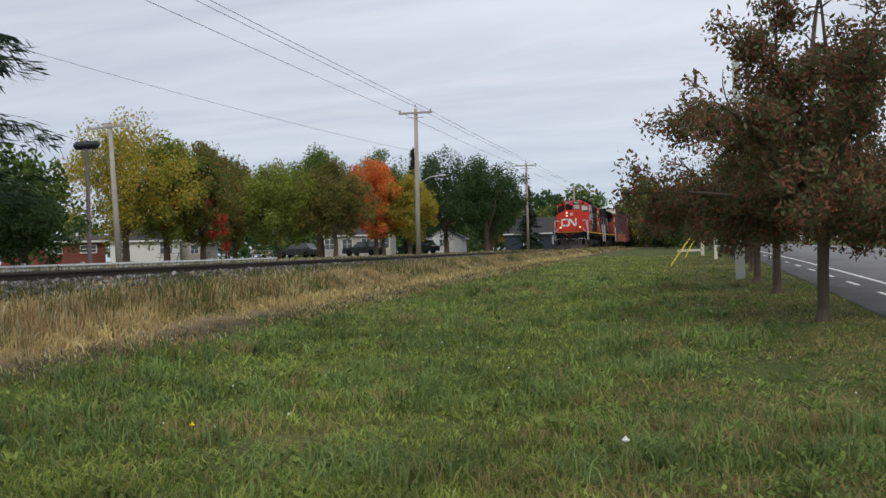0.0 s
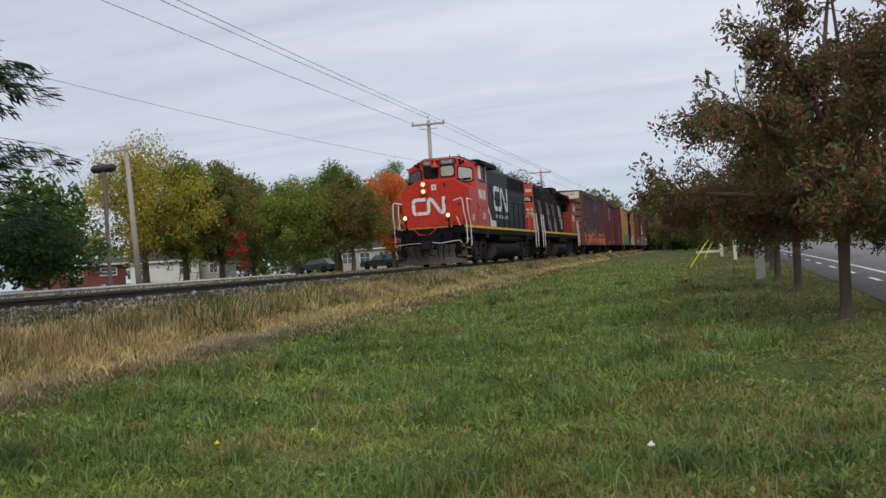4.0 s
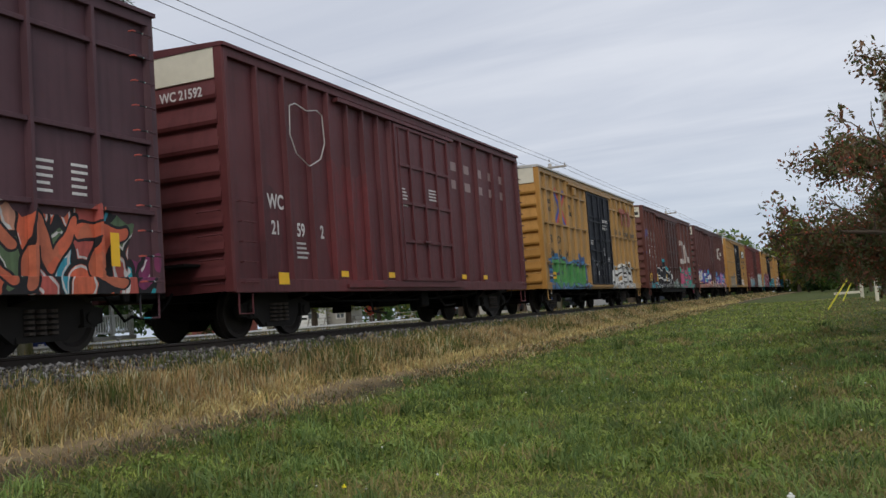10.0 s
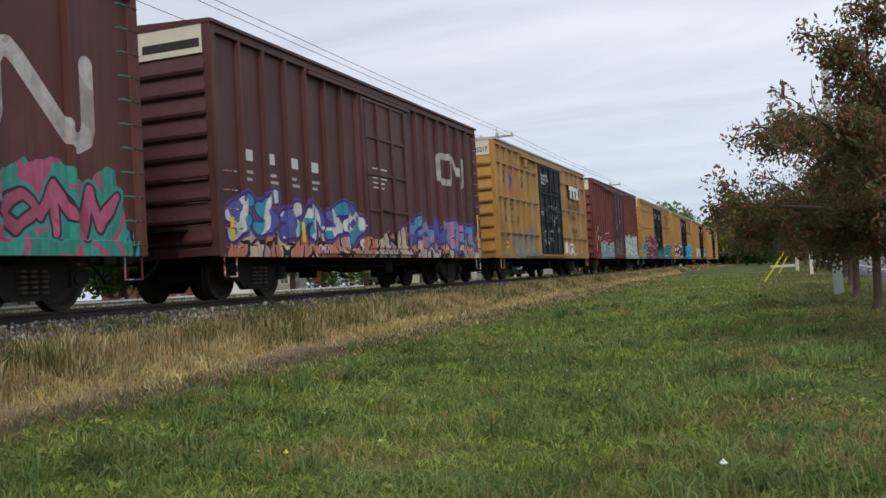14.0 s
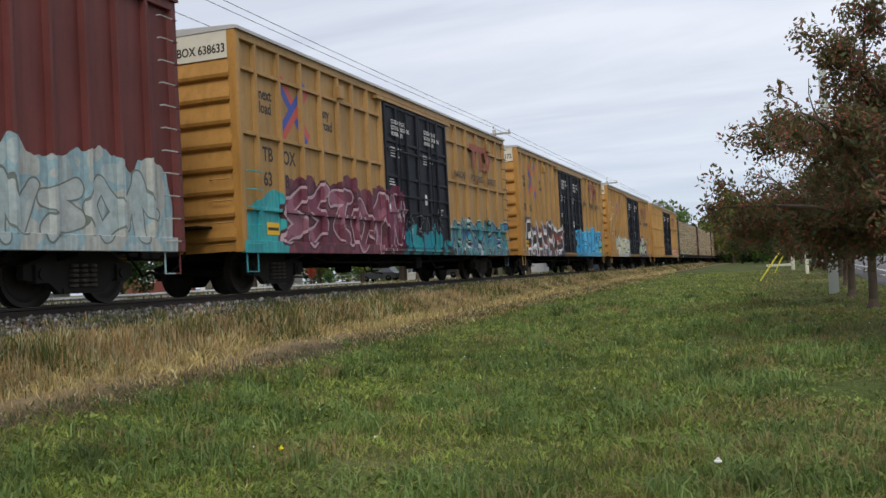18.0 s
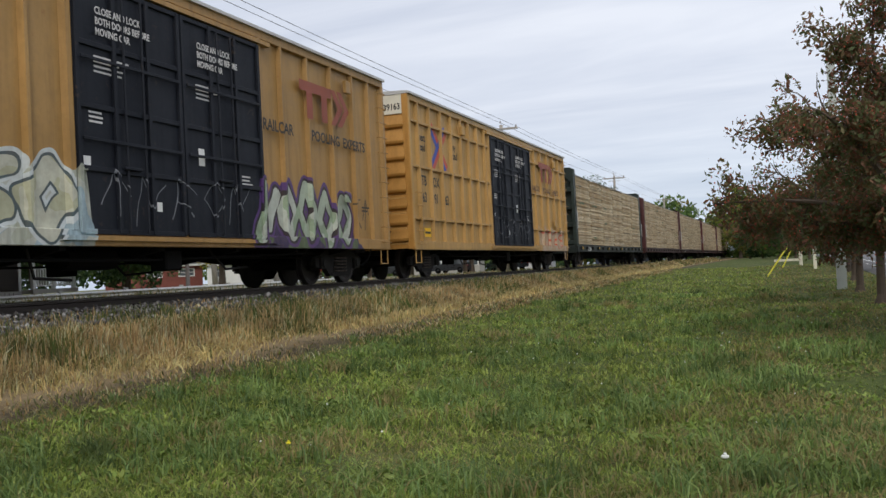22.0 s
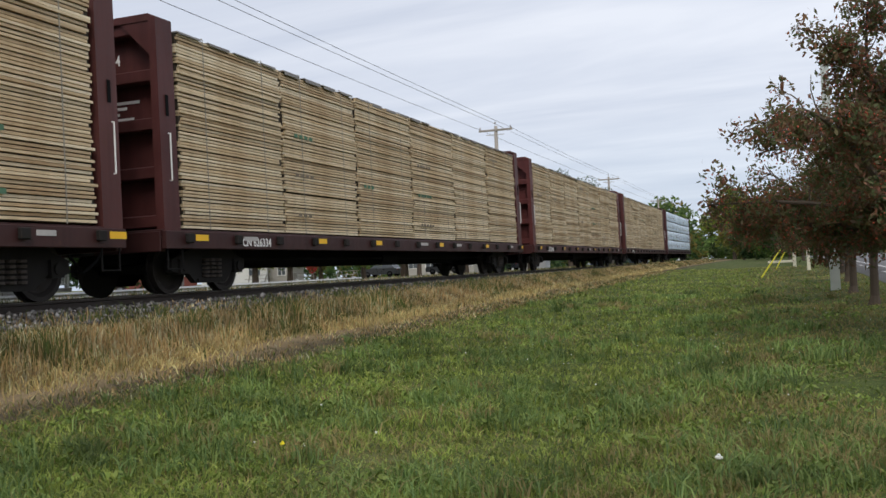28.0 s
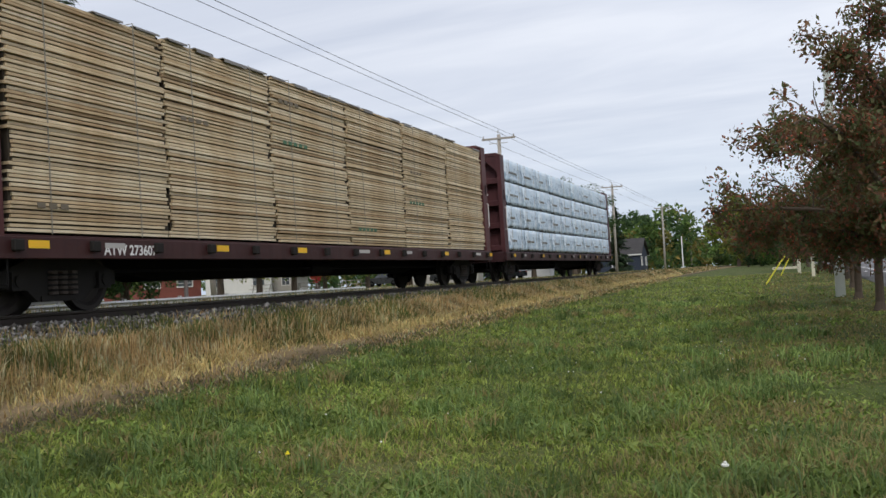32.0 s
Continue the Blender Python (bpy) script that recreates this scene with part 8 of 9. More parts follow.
simple_house(-22.0, 132, 6.4, 7, 2.5, 4.8, M_BLUEWALL, "slate-blue house with white-trimmed windows", "x", 0, [(0.4, 0.9, 2.0, 1.3, "y", -1), (-2, 1.0, 0.9, 1.1, "x", 1), (2, 1.0, 0.9, 1.1, "x", 1)])
simple_house(34, 60, 12, 9, 3.0, 5.0, M_GREYWALL, "pale bungalow across the road", "x", -20, [(k, 1.0, 1.2, 1.2, "x", -1) for k in (-2.5, 2.5)])
simple_house(28, 92, 12, 9, 3.0, 5.0, M_BRICK, "red-brick bungalow across the road", "x", -15, [(k, 1.0, 1.2, 1.2, "x", -1) for k in (-2.5, 2.5)])


def leaning_pole(x, y, h, lean):
    z = float(ground_z(x, y))
    p = thing("utility_pole", pose(x, y, z - 0.1, 0, lean), "leaning grey wooden pole with a short crossarm", "utility pole")
    part("post", rod(bmesh.new(), [(0, 0, 0), (0, 0, h * 0.5), (0, 0, h)], [0.19, 0.16, 0.12], 10), M_POLE, p, smooth=True)
    part("crossarm", box((-1.5, 1.1, -0.16, -0.06, h - 0.35, h - 0.22), bevel=0.01), M_POLE, p)
    part("brace", rod(bmesh.new(), [(0.05, -0.1, h - 2.9), (-0.5, -0.1, h - 2.0), (-1.3, -0.1, h - 1.6)], 0.03, 6), M_STEELPOST, p)
    for k in (-1.4, -0.7, 0.9):
        part("insulator", disc(bmesh.new(), (k, -0.11, h - 0.22), "z", 0.05, 0.16, 8), M_INSUL, p)


leaning_pole(-33.2, 49.0, 8.7, -2.5)


def hooded_lamp(x, y):
    z = float(ground_z(x, y))
    p = thing("street_lamp", pose(x, y, z - 0.1), "steel post with a long dark lamp housing", "street lamp")
    part("post", rod(bmesh.new(), [(0, 0, 0), (0, 0, 6.4)], [0.11, 0.09], 10), M_STEELPOST, p)
    part("housing", box((-0.75, 0.75, -0.2, 0.2, 5.95, 6.35), bevel=0.16), M_SIGNDARK, p)


hooded_lamp(-28.9, 40.2)


def arm_lamp(x, y, h=7.6):
    z = float(ground_z(x, y))
    p = thing("street_lamp", pose(x, y, z - 0.1), "grey street lamp with a curved arm", "street lamp")
    part("post", rod(bmesh.new(), [(0, 0, 0), (0, 0, h)], [0.09, 0.07], 8), M_GALV, p)
    part("arm", rod(bmesh.new(), [(0, 0, h - 1.2), (0.5, 0, h - 0.4), (1.4, 0, h + 0.1), (2.4, 0, h + 0.2)], 0.05, 6), M_GALV, p)
    part("lamp_head", box((2.3, 3.0, -0.13, 0.13, h + 0.12, h + 0.28), bevel=0.05), M_GALV, p)


arm_lamp(-26.0, 88)


def service_wire(a, b, sag):
    wire(a, b, sag, 0.008)


service_wire((-17.5, 61, 8.2), (-26, 12.0, 10.4), 0.5)
service_wire((-33.2, 49, 9.8), (-45, 44, 8.0), 0.3)


def parked_car(x, y, rot, color, label):
    z = float(ground_z(x, y)) + 0.02
    c = thing("car", pose(x, y, z, 0, 0, rot), label, "car", "parked cars")
    mat = plain("car paint", color, 0.3, 0.3, grain=3, vary=0.08, bump=0)
    bm = bmesh.new()
    prism(bm, [(-2.2, 0.3), (2.2, 0.3), (2.25, 0.65), (2.1, 0.88), (1.1, 0.95), (-1.9, 0.98), (-2.2, 0.85)], "x", -0.85, 0.85)
    body = part("body", bm, mat, c)
    bm = bmesh.new()
    prism(bm, [(-1.85, 0.95), (1.1, 0.95), (0.35, 1.48), (-1.4, 1.5)], "x", -0.74, 0.74)
    part("cabin", bm, M_PANE, c)
    part("roof", box((-0.72, 0.72, -1.38, 0.33, 1.47, 1.53), bevel=0.02), mat, c)
    for s in (-1, 1):
        for yy in (-1.35, 1.38):
            w = part("wheel", disc(bmesh.new(), (s * 0.7, yy, 0.32), "x", 0.32, s * 0.18, 16, hole=0.2), M_BLACK, c)
    for s in (-1, 1):
        part("headlight", box((s * 0.62 - 0.16, s * 0.62 + 0.16, 2.18, 2.24, 0.66, 0.78)), M_GREY, c)
        part("tail_light", box((s * 0.66 - 0.12, s * 0.66 + 0.12, -2.23, -2.16, 0.7, 0.85)), plain("tail light red", (0.25, 0.01, 0.01), 0.3, bump=0), c)


parked_car(-34.2, 95, 80, (0.05, 0.05, 0.055), "dark parked car in front of a house")
parked_car(-29.2, 99, 75, (0.03, 0.035, 0.05), "dark blue parked car in front of a house")
parked_car(-41, 93, 85, (0.06, 0.06, 0.06), "dark grey parked car under trees")
parked_car(15.8, 44, 0, (0.5, 0.5, 0.5), "silver car parked across the road")


def picnic_table(x, y, rot):
    t = thing("picnic_table", pose(x, y, float(ground_z(x, y)), 0, 0, rot), "pale wooden picnic table on the park grass", "table", "picnic tables")
    for k in range(4):
        part("tabletop_plank", box((-0.9, 0.9, -0.36 + k * 0.19, -0.20 + k * 0.19, 0.72, 0.76)), M_POLE, t)
    for s in (-1, 1):
        part("bench", box((-0.9, 0.9, s * 0.72 - 0.13, s * 0.72 + 0.13, 0.42, 0.46)), M_POLE, t)
        for k in (-0.7, 0.7):
            part("leg", rod(bmesh.new(), [(k, s * 0.75, 0.0), (k, s * 0.2, 0.74)], 0.04, 5), M_POLE, t)


for x, y, r in ((-40, 66, 10), (-37, 68, 40), (-34, 70, 0)):
    picnic_table(x, y, r)


# ---- along the lawn: markers, a plain post and a pole ----
def guy_guard(x, y, dx, dz, lift=0.0):
    z = float(ground_z(x, y))
    solid("guy_wire_guard", rod(bmesh.new(), [(x, y, z + lift), (x + dx, y, z + lift + dz)], 0.032, 8), M_YELLOWTUBE, "leaning bright yellow guy wire guard on the lawn", "guy guard", "guy guards")


guy_guard(-0.92, 41.2, 0.92, 1.3)
guy_guard(-0.42, 54, 0.55, 1.05)


def lawn_post(x, y, h, w, mat, label):
    z = float(ground_z(x, y))
    solid("post", box((x - w / 2, x + w / 2, y - w / 2, y + w / 2, z - 0.1, z + h), bevel=w * 0.12), mat, label, "post")


lawn_post(1.17, 50, 1.15, 0.16, M_OFFWHITE, "short pale wooden post on the lawn")
lawn_post(0.62, 60, 0.85, 0.2, M_OFFWHITE, "short weathered wooden post on the lawn")
solid("barrier_rail", box((-0.9, 0.6, 59.9, 60.0, float(ground_z(0, 60)) + 0.28, float(ground_z(0, 60)) + 0.42), bevel=0.01), M_OFFWHITE, "low pale wooden rail beside a post", "rail")


def lawn_pole(x, y):
    z = float(ground_z(x, y))
    p = thing("utility_pole", pose(x, y, z - 0.1, 0, 0.5), "pale square pole among the crab apple trees", "utility pole")
    bm = bmesh.new()
    prism(bm, [(-0.13, -0.13), (0.13, -0.13), (0.13, 0.13), (-0.13, 0.13)], "z", 0, 1.2)
    part("base", bm, M_CONCRETE, p)
    bm = bmesh.new()
    prism(bm, [(-0.11, -0.11), (0.11, -0.11), (0.11, 0.11), (-0.11, 0.11)], "z", 1.2, 7.1)
    part("post", bm, M_CONCRETE, p)


lawn_pole(1.36, 29.0)
solid("sign_post", box((-3.02, -2.9, 120, 120.1, 0.9, 5.0)), M_TRIMWHITE, "tall slender white signal post far along the track", "post", m=pose(-8.5, -8, 0.1))


# ---- plants ----
def quads(P, A, B):
    """Leaf quads with centres P and half axes A, B: vertices and faces."""
    n = len(P)
    V = np.stack([P - A - B * 0.3, P - B, P + A, P + B], 1)
    V[:, 0] = P - A
    return V.reshape(-1, 3), (np.arange(n) * 4)[:, None] + np.arange(4)[None]


def unit(v):
    return v / (np.linalg.norm(v, axis=-1, keepdims=True) + 1e-9)


def crown_mesh(name, clumps, per, size, mat, rs, spread=0.5, droop=0.3, flat=0.55):
    """Leaves in clumps. clumps: (n, 4) centres and radii."""
    c = np.repeat(clumps, per, 0)
    n = len(c)
    d = unit(rs.normal(size=(n, 3)))
    P = c[:, :3] + d * c[:, 3:4] * (rs.rand(n, 1) ** 0.5)
    A = unit(rs.normal(size=(n, 3)) + np.array([0, 0, -droop])) * size * (0.6 + 0.8 * rs.rand(n, 1))
    B = unit(np.cross(A, rs.normal(size=(n, 3)))) * np.linalg.norm(A, axis=1, keepdims=True) * flat
    V, F = quads(P, A, B)
    return big_mesh(name, V, F, [mat])


def limb(bm, a, b, r0, r1, rnd, bend=0.12, steps=4, sides=6):
    a, b = Vector(a), Vector(b)
    L = (b - a).length
    pts, rr = [], []
    off = Vector((rnd.uniform(-1, 1), rnd.uniform(-1, 1), rnd.uniform(0, 1))) * L * bend
    for k in range(steps + 1):
        q = k / steps
        pts.append(a.lerp(b, q) + off * (4 * q * (1 - q)))
        rr.append(r0 + (r1 - r0) * q)
    rod(bm, pts, rr, sides)
    return pts


def broadleaf(x, y, h, rad, mat, label, seed, trunk_h=None, clumps=90, per=55, leaf=0.16, trunk=None, low=0.22, group="", lean=0.0, squash=1.0):
    rnd, rs = random.Random(seed), np.random.RandomState(seed)
    z = float(ground_z(x, y))
    t = thing("tree", pose(x, y, z - 0.05), label, "tree", group)
    bm = bmesh.new()
    th = trunk_h or h * 0.28
    r0 = max(0.08, h * 0.022)
    rod(bm, [(0, 0, 0), (0.05 * rnd.uniform(-1, 1), 0.05, th * 0.6), (0.1 * rnd.uniform(-1, 1), 0.1 * rnd.uniform(-1, 1), th), (lean * 0.5, 0, h * 0.8)], [r0 * 1.25, r0, r0 * 0.9, r0 * 0.2], 8)
    for k in range(9):
        a = k * 2.4 + rnd.random()
        q = rnd.uniform(0.55, 0.95)
        limb(bm, (0, 0, th * rnd.uniform(0.8, 1.6)), (math.cos(a) * rad * q * 0.8, math.sin(a) * rad * q * 0.8, h * rnd.uniform(0.45, 0.85)), r0 * 0.45, r0 * 0.08, rnd)
    part("trunk", bm, trunk or M_BARK, t)
    n = clumps
    d = unit(rs.normal(size=(n, 3)))
    rr = rs.rand(n, 1) ** 0.45
    c = d * rr
    zc = h * (low + 1.0) / 2
    C = np.empty((n, 4))
    wob = 1 + 0.22 * np.sin(3 * np.arctan2(d[:, 1], d[:, 0]) + seed)
    taper = 1.0 - 0.45 * np.clip(c[:, 2], 0, 1) ** 1.5
    C[:, 0] = c[:, 0] * rad * wob * taper + lean * (c[:, 2] * 0.5 + 0.5)
    C[:, 1] = c[:, 1] * rad * wob * taper
    C[:, 2] = zc + c[:, 2] * h * (1 - low) / 2 * 0.93
    C[:, 3] = rad * (0.16 + 0.12 * rs.rand(n)) * squash
    part("crown", crown_mesh("crown", C, per, leaf, mat, rs), mat, t)
    return t


L_GREEN = leafy("green leaves", [(0.035, 0.065, 0.015), (0.06, 0.10, 0.022), (0.09, 0.13, 0.03)])
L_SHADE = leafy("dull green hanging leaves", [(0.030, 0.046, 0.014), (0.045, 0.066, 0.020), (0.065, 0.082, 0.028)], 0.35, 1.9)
L_DEEP = leafy("deep green leaves", [(0.018, 0.036, 0.012), (0.028, 0.055, 0.018), (0.045, 0.075, 0.022)])
L_YELLOW = leafy("yellowing leaves", [(0.34, 0.22, 0.025), (0.25, 0.205, 0.03), (0.11, 0.14, 0.03), (0.29, 0.23, 0.03), (0.16, 0.18, 0.03)], 0.35, 2.05)
L_LIME = leafy("yellow-green leaves", [(0.11, 0.14, 0.025), (0.17, 0.18, 0.03), (0.08, 0.11, 0.022)])
L_MIX = leafy("green and russet maple leaves", [(0.05, 0.085, 0.02), (0.07, 0.105, 0.022), (0.11, 0.10, 0.022), (0.16, 0.09, 0.025)])
L_RED = leafy("scarlet maple leaves", [(0.30, 0.02, 0.025), (0.36, 0.05, 0.03), (0.16, 0.07, 0.025)], 0.3, 1.7)
L_ORANGE = leafy("orange maple leaves", [(0.48, 0.07, 0.025), (0.55, 0.15, 0.03), (0.40, 0.05, 0.03), (0.46, 0.22, 0.04)])
L_OLIVE = leafy("olive autumn leaves", [(0.08, 0.075, 0.02), (0.12, 0.11, 0.025), (0.055, 0.065, 0.018), (0.15, 0.11, 0.03)])
L_APPLE = leafy("crab apple leaves", [(0.032, 0.042, 0.016), (0.056, 0.058, 0.022), (0.078, 0.042, 0.022), (0.105, 0.040, 0.025), (0.045, 0.060, 0.022), (0.060, 0.036, 0.023)], 0.2, 3.0)
L_NEEDLE = leafy("spruce needles", [(0.012, 0.022, 0.013), (0.019, 0.034, 0.017), (0.03, 0.048, 0.022)], 0.4, 3.3)
L_BERRY = plain("red crab apples", (0.46, 0.075, 0.03), 0.4, bump=0)


def crab_apple(x, y, h, rad, seed, leaves, label):
    """Short trunk, arching limbs, twigs full of leaves and small red fruit."""
    rnd, rs = random.Random(seed), np.random.RandomState(seed)
    z = float(ground_z(x, y))
    t = thing("tree", pose(x, y, z - 0.05), label, "tree", "crab apple trees")
    bm = bmesh.new()
    rod(bm, [(0, 0, 0), (0.02, 0.02, 0.25), (0.03, 0.0, 0.9), (0.06, 0.05, 1.55)], [0.15, 0.095, 0.088, 0.10], 10)
    part("trunk", bm, M_BARK, t)
    def reach_at(zz):
        return np.interp(np.asarray(zz) * 6.3 / h, [0.9, 1.5, 2.2, 3.0, 3.9, 4.5, 5.2, 6.3], [1.7, 2.7, 3.8, 3.75, 3.0, 1.75, 0.7, 0.15]) * rad / 3.6
    tips = []
    for k in range(17):
        a = k * 2.39996 + rnd.uniform(-0.3, 0.3)
        ez = 1.55 + (h - 2.3) * (k / 16.0) ** 1.15 + rnd.uniform(-0.2, 0.2)
        reach = float(reach_at(ez)) * rnd.uniform(0.72, 0.98) * (1 - 0.28 * k / 16)
        end = (math.cos(a) * reach, math.sin(a) * reach, ez)
        bm = bmesh.new()
        pts = limb(bm, (0.06, 0.05, 1.45), end, 0.07, 0.014, rnd, 0.16, 8)
        for i in range(2, 9):
            for j in range(3):
                p = pts[i]
                d = Vector((rnd.gauss(0, 1), rnd.gauss(0, 1), rnd.gauss(-0.05, 0.6))).normalized() * rnd.uniform(0.45, 0.95) * (1 - 0.5 * k / 16)
                limb(bm, p, p + d, 0.018, 0.005, rnd, 0.15, 3, 4)
                tips += [(p + d * s, rnd.uniform(0.18, 0.36)) for s in (0.45, 0.8, 1.05)]
        part("limb", bm, M_BARK, t)
    C = np.array([(*p, r) for p, r in tips])
    C[:, 2] = np.clip(C[:, 2], 1.12 + 0.3 * rs.rand(len(C)), h)
    rh = np.hypot(C[:, 0], C[:, 1]) + 1e-6
    C[:, :2] *= np.minimum(1.0, (reach_at(C[:, 2]) * (0.86 + 0.2 * rs.rand(len(C)))) / rh)[:, None]
    # the upper crown is open: whole sprays are missing here and there
    hole = np.array([noise.noise((p[0] * 0.75 + seed, p[1] * 0.75, p[2] * 0.75)) for p in C])
    C = C[hole > np.interp(C[:, 2], [2.0, 3.0, 4.2], [-0.7, -0.42, -0.32])]
    per = max(8, leaves // len(C))
    part("crown", crown_mesh("crown", C, per, 0.047, L_APPLE, rs, droop=0.5, flat=0.42), L_APPLE, t, "dark green leaves turning reddish brown")
    n = leaves // 18
    base = np.array([(1, 0, 0), (-1, 0, 0), (0, 1, 0), (0, -1, 0), (0, 0, 1), (0, 0, -1)], float) * 0.017
    tri = np.array([(0, 2, 4), (2, 1, 4), (1, 3, 4), (3, 0, 4), (2, 0, 5), (1, 2, 5), (3, 1, 5), (0, 3, 5)])
    g = C[rs.randint(0, len(C), n // 4)]
    g = np.repeat(g, 4, 0)[:n]
    P = g[:, :3] + rs.normal(size=(len(g), 3)) * g[:, 3:4] * 0.35
    V = P[:, None] + base[None]
    F = (np.arange(len(P)) * 6)[:, None, None] + tri[None]
    ob = part("fruit", big_mesh("fruit", V.reshape(-1, 3), F.reshape(-1, 3), [L_BERRY]), L_BERRY, t, "small red fruit in clusters")
    tagged(ob, kind="stuff")
    return t


crab_apple(1.95, 15.7, 6.5, 3.6, 3, 62000, "crab apple tree with reddish leaves and red fruit on the lawn")
crab_apple(1.80, 22.2, 5.6, 3.4, 8, 20000, "crab apple tree with dark leaves beside the road")
crab_apple(1.68, 26.8, 5.2, 3.2, 9, 11000, "crab apple tree with dark leaves beside the road")
crab_apple(1.95, 33.5, 5.2, 3.0, 12, 8000, "crab apple tree with dark leaves beside the road")
for k, (x, y, h, r) in enumerate(((2.3, 43, 4.6, 2.6), (2.2, 54, 4.8, 2.7), (2.0, 68, 5.0, 3.0), (1.6, 84, 5.2, 3.2))):
    broadleaf(x, y, h, r, L_OLIVE if k % 2 else L_DEEP, "small roadside tree in dull autumn green", 300 + k, 1.3, 60, 60, 0.13, low=0.25)


def spruce(x, y, h, rad, seed, label, bare=2.4, sprays=30, size=0.30):
    rnd, rs = random.Random(seed), np.random.RandomState(seed)
    z = float(ground_z(x, y))
    t = thing("spruce", pose(x, y, z - 0.05), label, "tree")
    part("trunk", rod(bmesh.new(), [(0, 0, 0), (0, 0, h * 0.5), (0, 0, h)], [h * 0.012, h * 0.008, 0.02], 8), M_BARK, t)
    P, A, B = [], [], []
    bm = bmesh.new()
    zz = bare
    while zz < h - 0.2:
        q = (zz - bare) / (h - bare)
        L = rad * (1 - q) ** 1.05 * (1.0 if q > 0.06 else 0.85)
        for k in range(7):
            a = rnd.random() * 6.283
            Lk = L * rnd.uniform(0.65, 1.12)
            d = Vector((math.cos(a), math.sin(a), 0))
            side = Vector((-d.y, d.x, 0))
            droop = rnd.uniform(0.10, 0.42) * (1 - q * 0.7)
            if Lk > 1.0:
                rod(bm, [Vector((0, 0, zz)), d * Lk * 0.5 + Vector((0, 0, zz - droop * Lk * 0.5)), d * Lk * 0.95 + Vector((0, 0, zz - droop * Lk * 0.75))], [0.035, 0.02, 0.006], 4)
            n = max(6, int(sprays * Lk / rad) + 4)
            for i in range(n):
                s = rnd.random() ** 0.7
                p = d * Lk * s + Vector((0, 0, zz - droop * Lk * s * (1 - 0.25 * s)))
                wsp = 0.32 * Lk * (1 - s * 0.75)
                off = rnd.uniform(-1, 1) * wsp
                p = p + side * off + Vector((0, 0, -abs(off) * 0.25 - rnd.random() * 0.06 * (1 + Lk)))
                dirn = (d + side * off * 1.2 + Vector((rnd.uniform(-0.3, 0.3), rnd.uniform(-0.3, 0.3), rnd.uniform(-0.7, 0.15)))).normalized()
                P.append(p), A.append(dirn * size * rnd.uniform(0.7, 1.4)), B.append((side + Vector((0, 0, rnd.uniform(-0.5, 0.5)))).normalized() * size * 0.30)
                P.append(p + Vector((0, 0, -0.10))), A.append((dirn + Vector((rnd.uniform(-0.5, 0.5), rnd.uniform(-0.5, 0.5), -0.9))).normalized() * size * 0.8), B.append(side * size * 0.2)
        zz += rnd.uniform(0.24, 0.42) * (1 if h > 8 else 0.7)
    part("branch_frame", bm, M_BARK, t)
    V, F = quads(np.array(P), np.array(A), np.array(B))
    part("needles", big_mesh("needles", V, F, [L_NEEDLE]), L_NEEDLE, t, "dark green hanging needles")


spruce(-22.5, 19.5, 22.0, 6.7, 1, "tall dark spruce with drooping branches before the house", 3.9, 120, 0.25)
broadleaf(-20.4, 7.2, 16.0, 5.6, L_SHADE, "tall leafy tree with small hanging leaves by the track", 21, 2.6, 400, 130, 0.09, M_BARK, 0.06, squash=0.8)
broadleaf(-24.5, 12.4, 4.4, 3.2, L_DEEP, "dense dark bush beside the house", 22, 0.8, 150, 90, 0.10, low=0.04)
broadleaf(-20.4, 11.9, 3.4, 2.0, L_DEEP, "dark bushy sapling beside the track", 24, 0.5, 80, 90, 0.09, low=0.03)
broadleaf(-24.6, 30.2, 3.7, 2.1, L_DEEP, "rounded dark green bush beside the porch", 23, 0.3, 110, 80, 0.08, low=0.02)
broadleaf(-31.5, 38.5, 6.0, 3.0, L_GREEN, "green tree behind the bush", 25, 1.0, 90, 70, 0.14, low=0.05)
broadleaf(-33.0, 34.0, 5.0, 2.6, L_DEEP, "dark green tree behind the house", 26, 0.8, 90, 70, 0.14, low=0.05)

for k, (x, y, h) in enumerate(((-17.6, 0.0, 3.0), (-18.2, 2.6, 3.4), (-18.4, 5.0, 3.2), (-17.6, 7.4, 3.0), (-18.2, 9.6, 3.0))):
    broadleaf(x, y, h, 1.9, L_DEEP, "dark overgrown shrub beside the track", 400 + k, 0.4, 100, 90, 0.085, low=0.02, group="trackside shrubs")

# the park row, from the leaning pole to the blue house
ROW = [(-38.4, 57.5, 10.4, 5.0, L_YELLOW), (-37.0, 60.5, 9.6, 3.6, L_LIME), (-35.2, 62.5, 9.4, 3.0, L_MIX), (-37.5, 72.0, 8.6, 3.6, L_OLIVE), (-33.0, 71.0, 8.4, 3.6, L_LIME), (-34.0, 82.0, 10.5, 4.0, L_GREEN),
       (-29.0, 73.5, 8.6, 3.4, L_OLIVE), (-27.6, 80.0, 9.0, 2.9, L_ORANGE), (-24.6, 80.5, 7.6, 2.7, L_YELLOW), (-32.0, 95.0, 11.5, 4.4, L_GREEN), (-25.5, 97.0, 11.4, 4.4, L_DEEP), (-21.6, 99.5, 11.2, 4.2, L_DEEP), (-37.0, 90.0, 11.0, 4.5, L_LIME), (-42.5, 80.0, 10.0, 4.2, L_GREEN), (-23.0, 108.0, 11.0, 4.2, L_DEEP)]
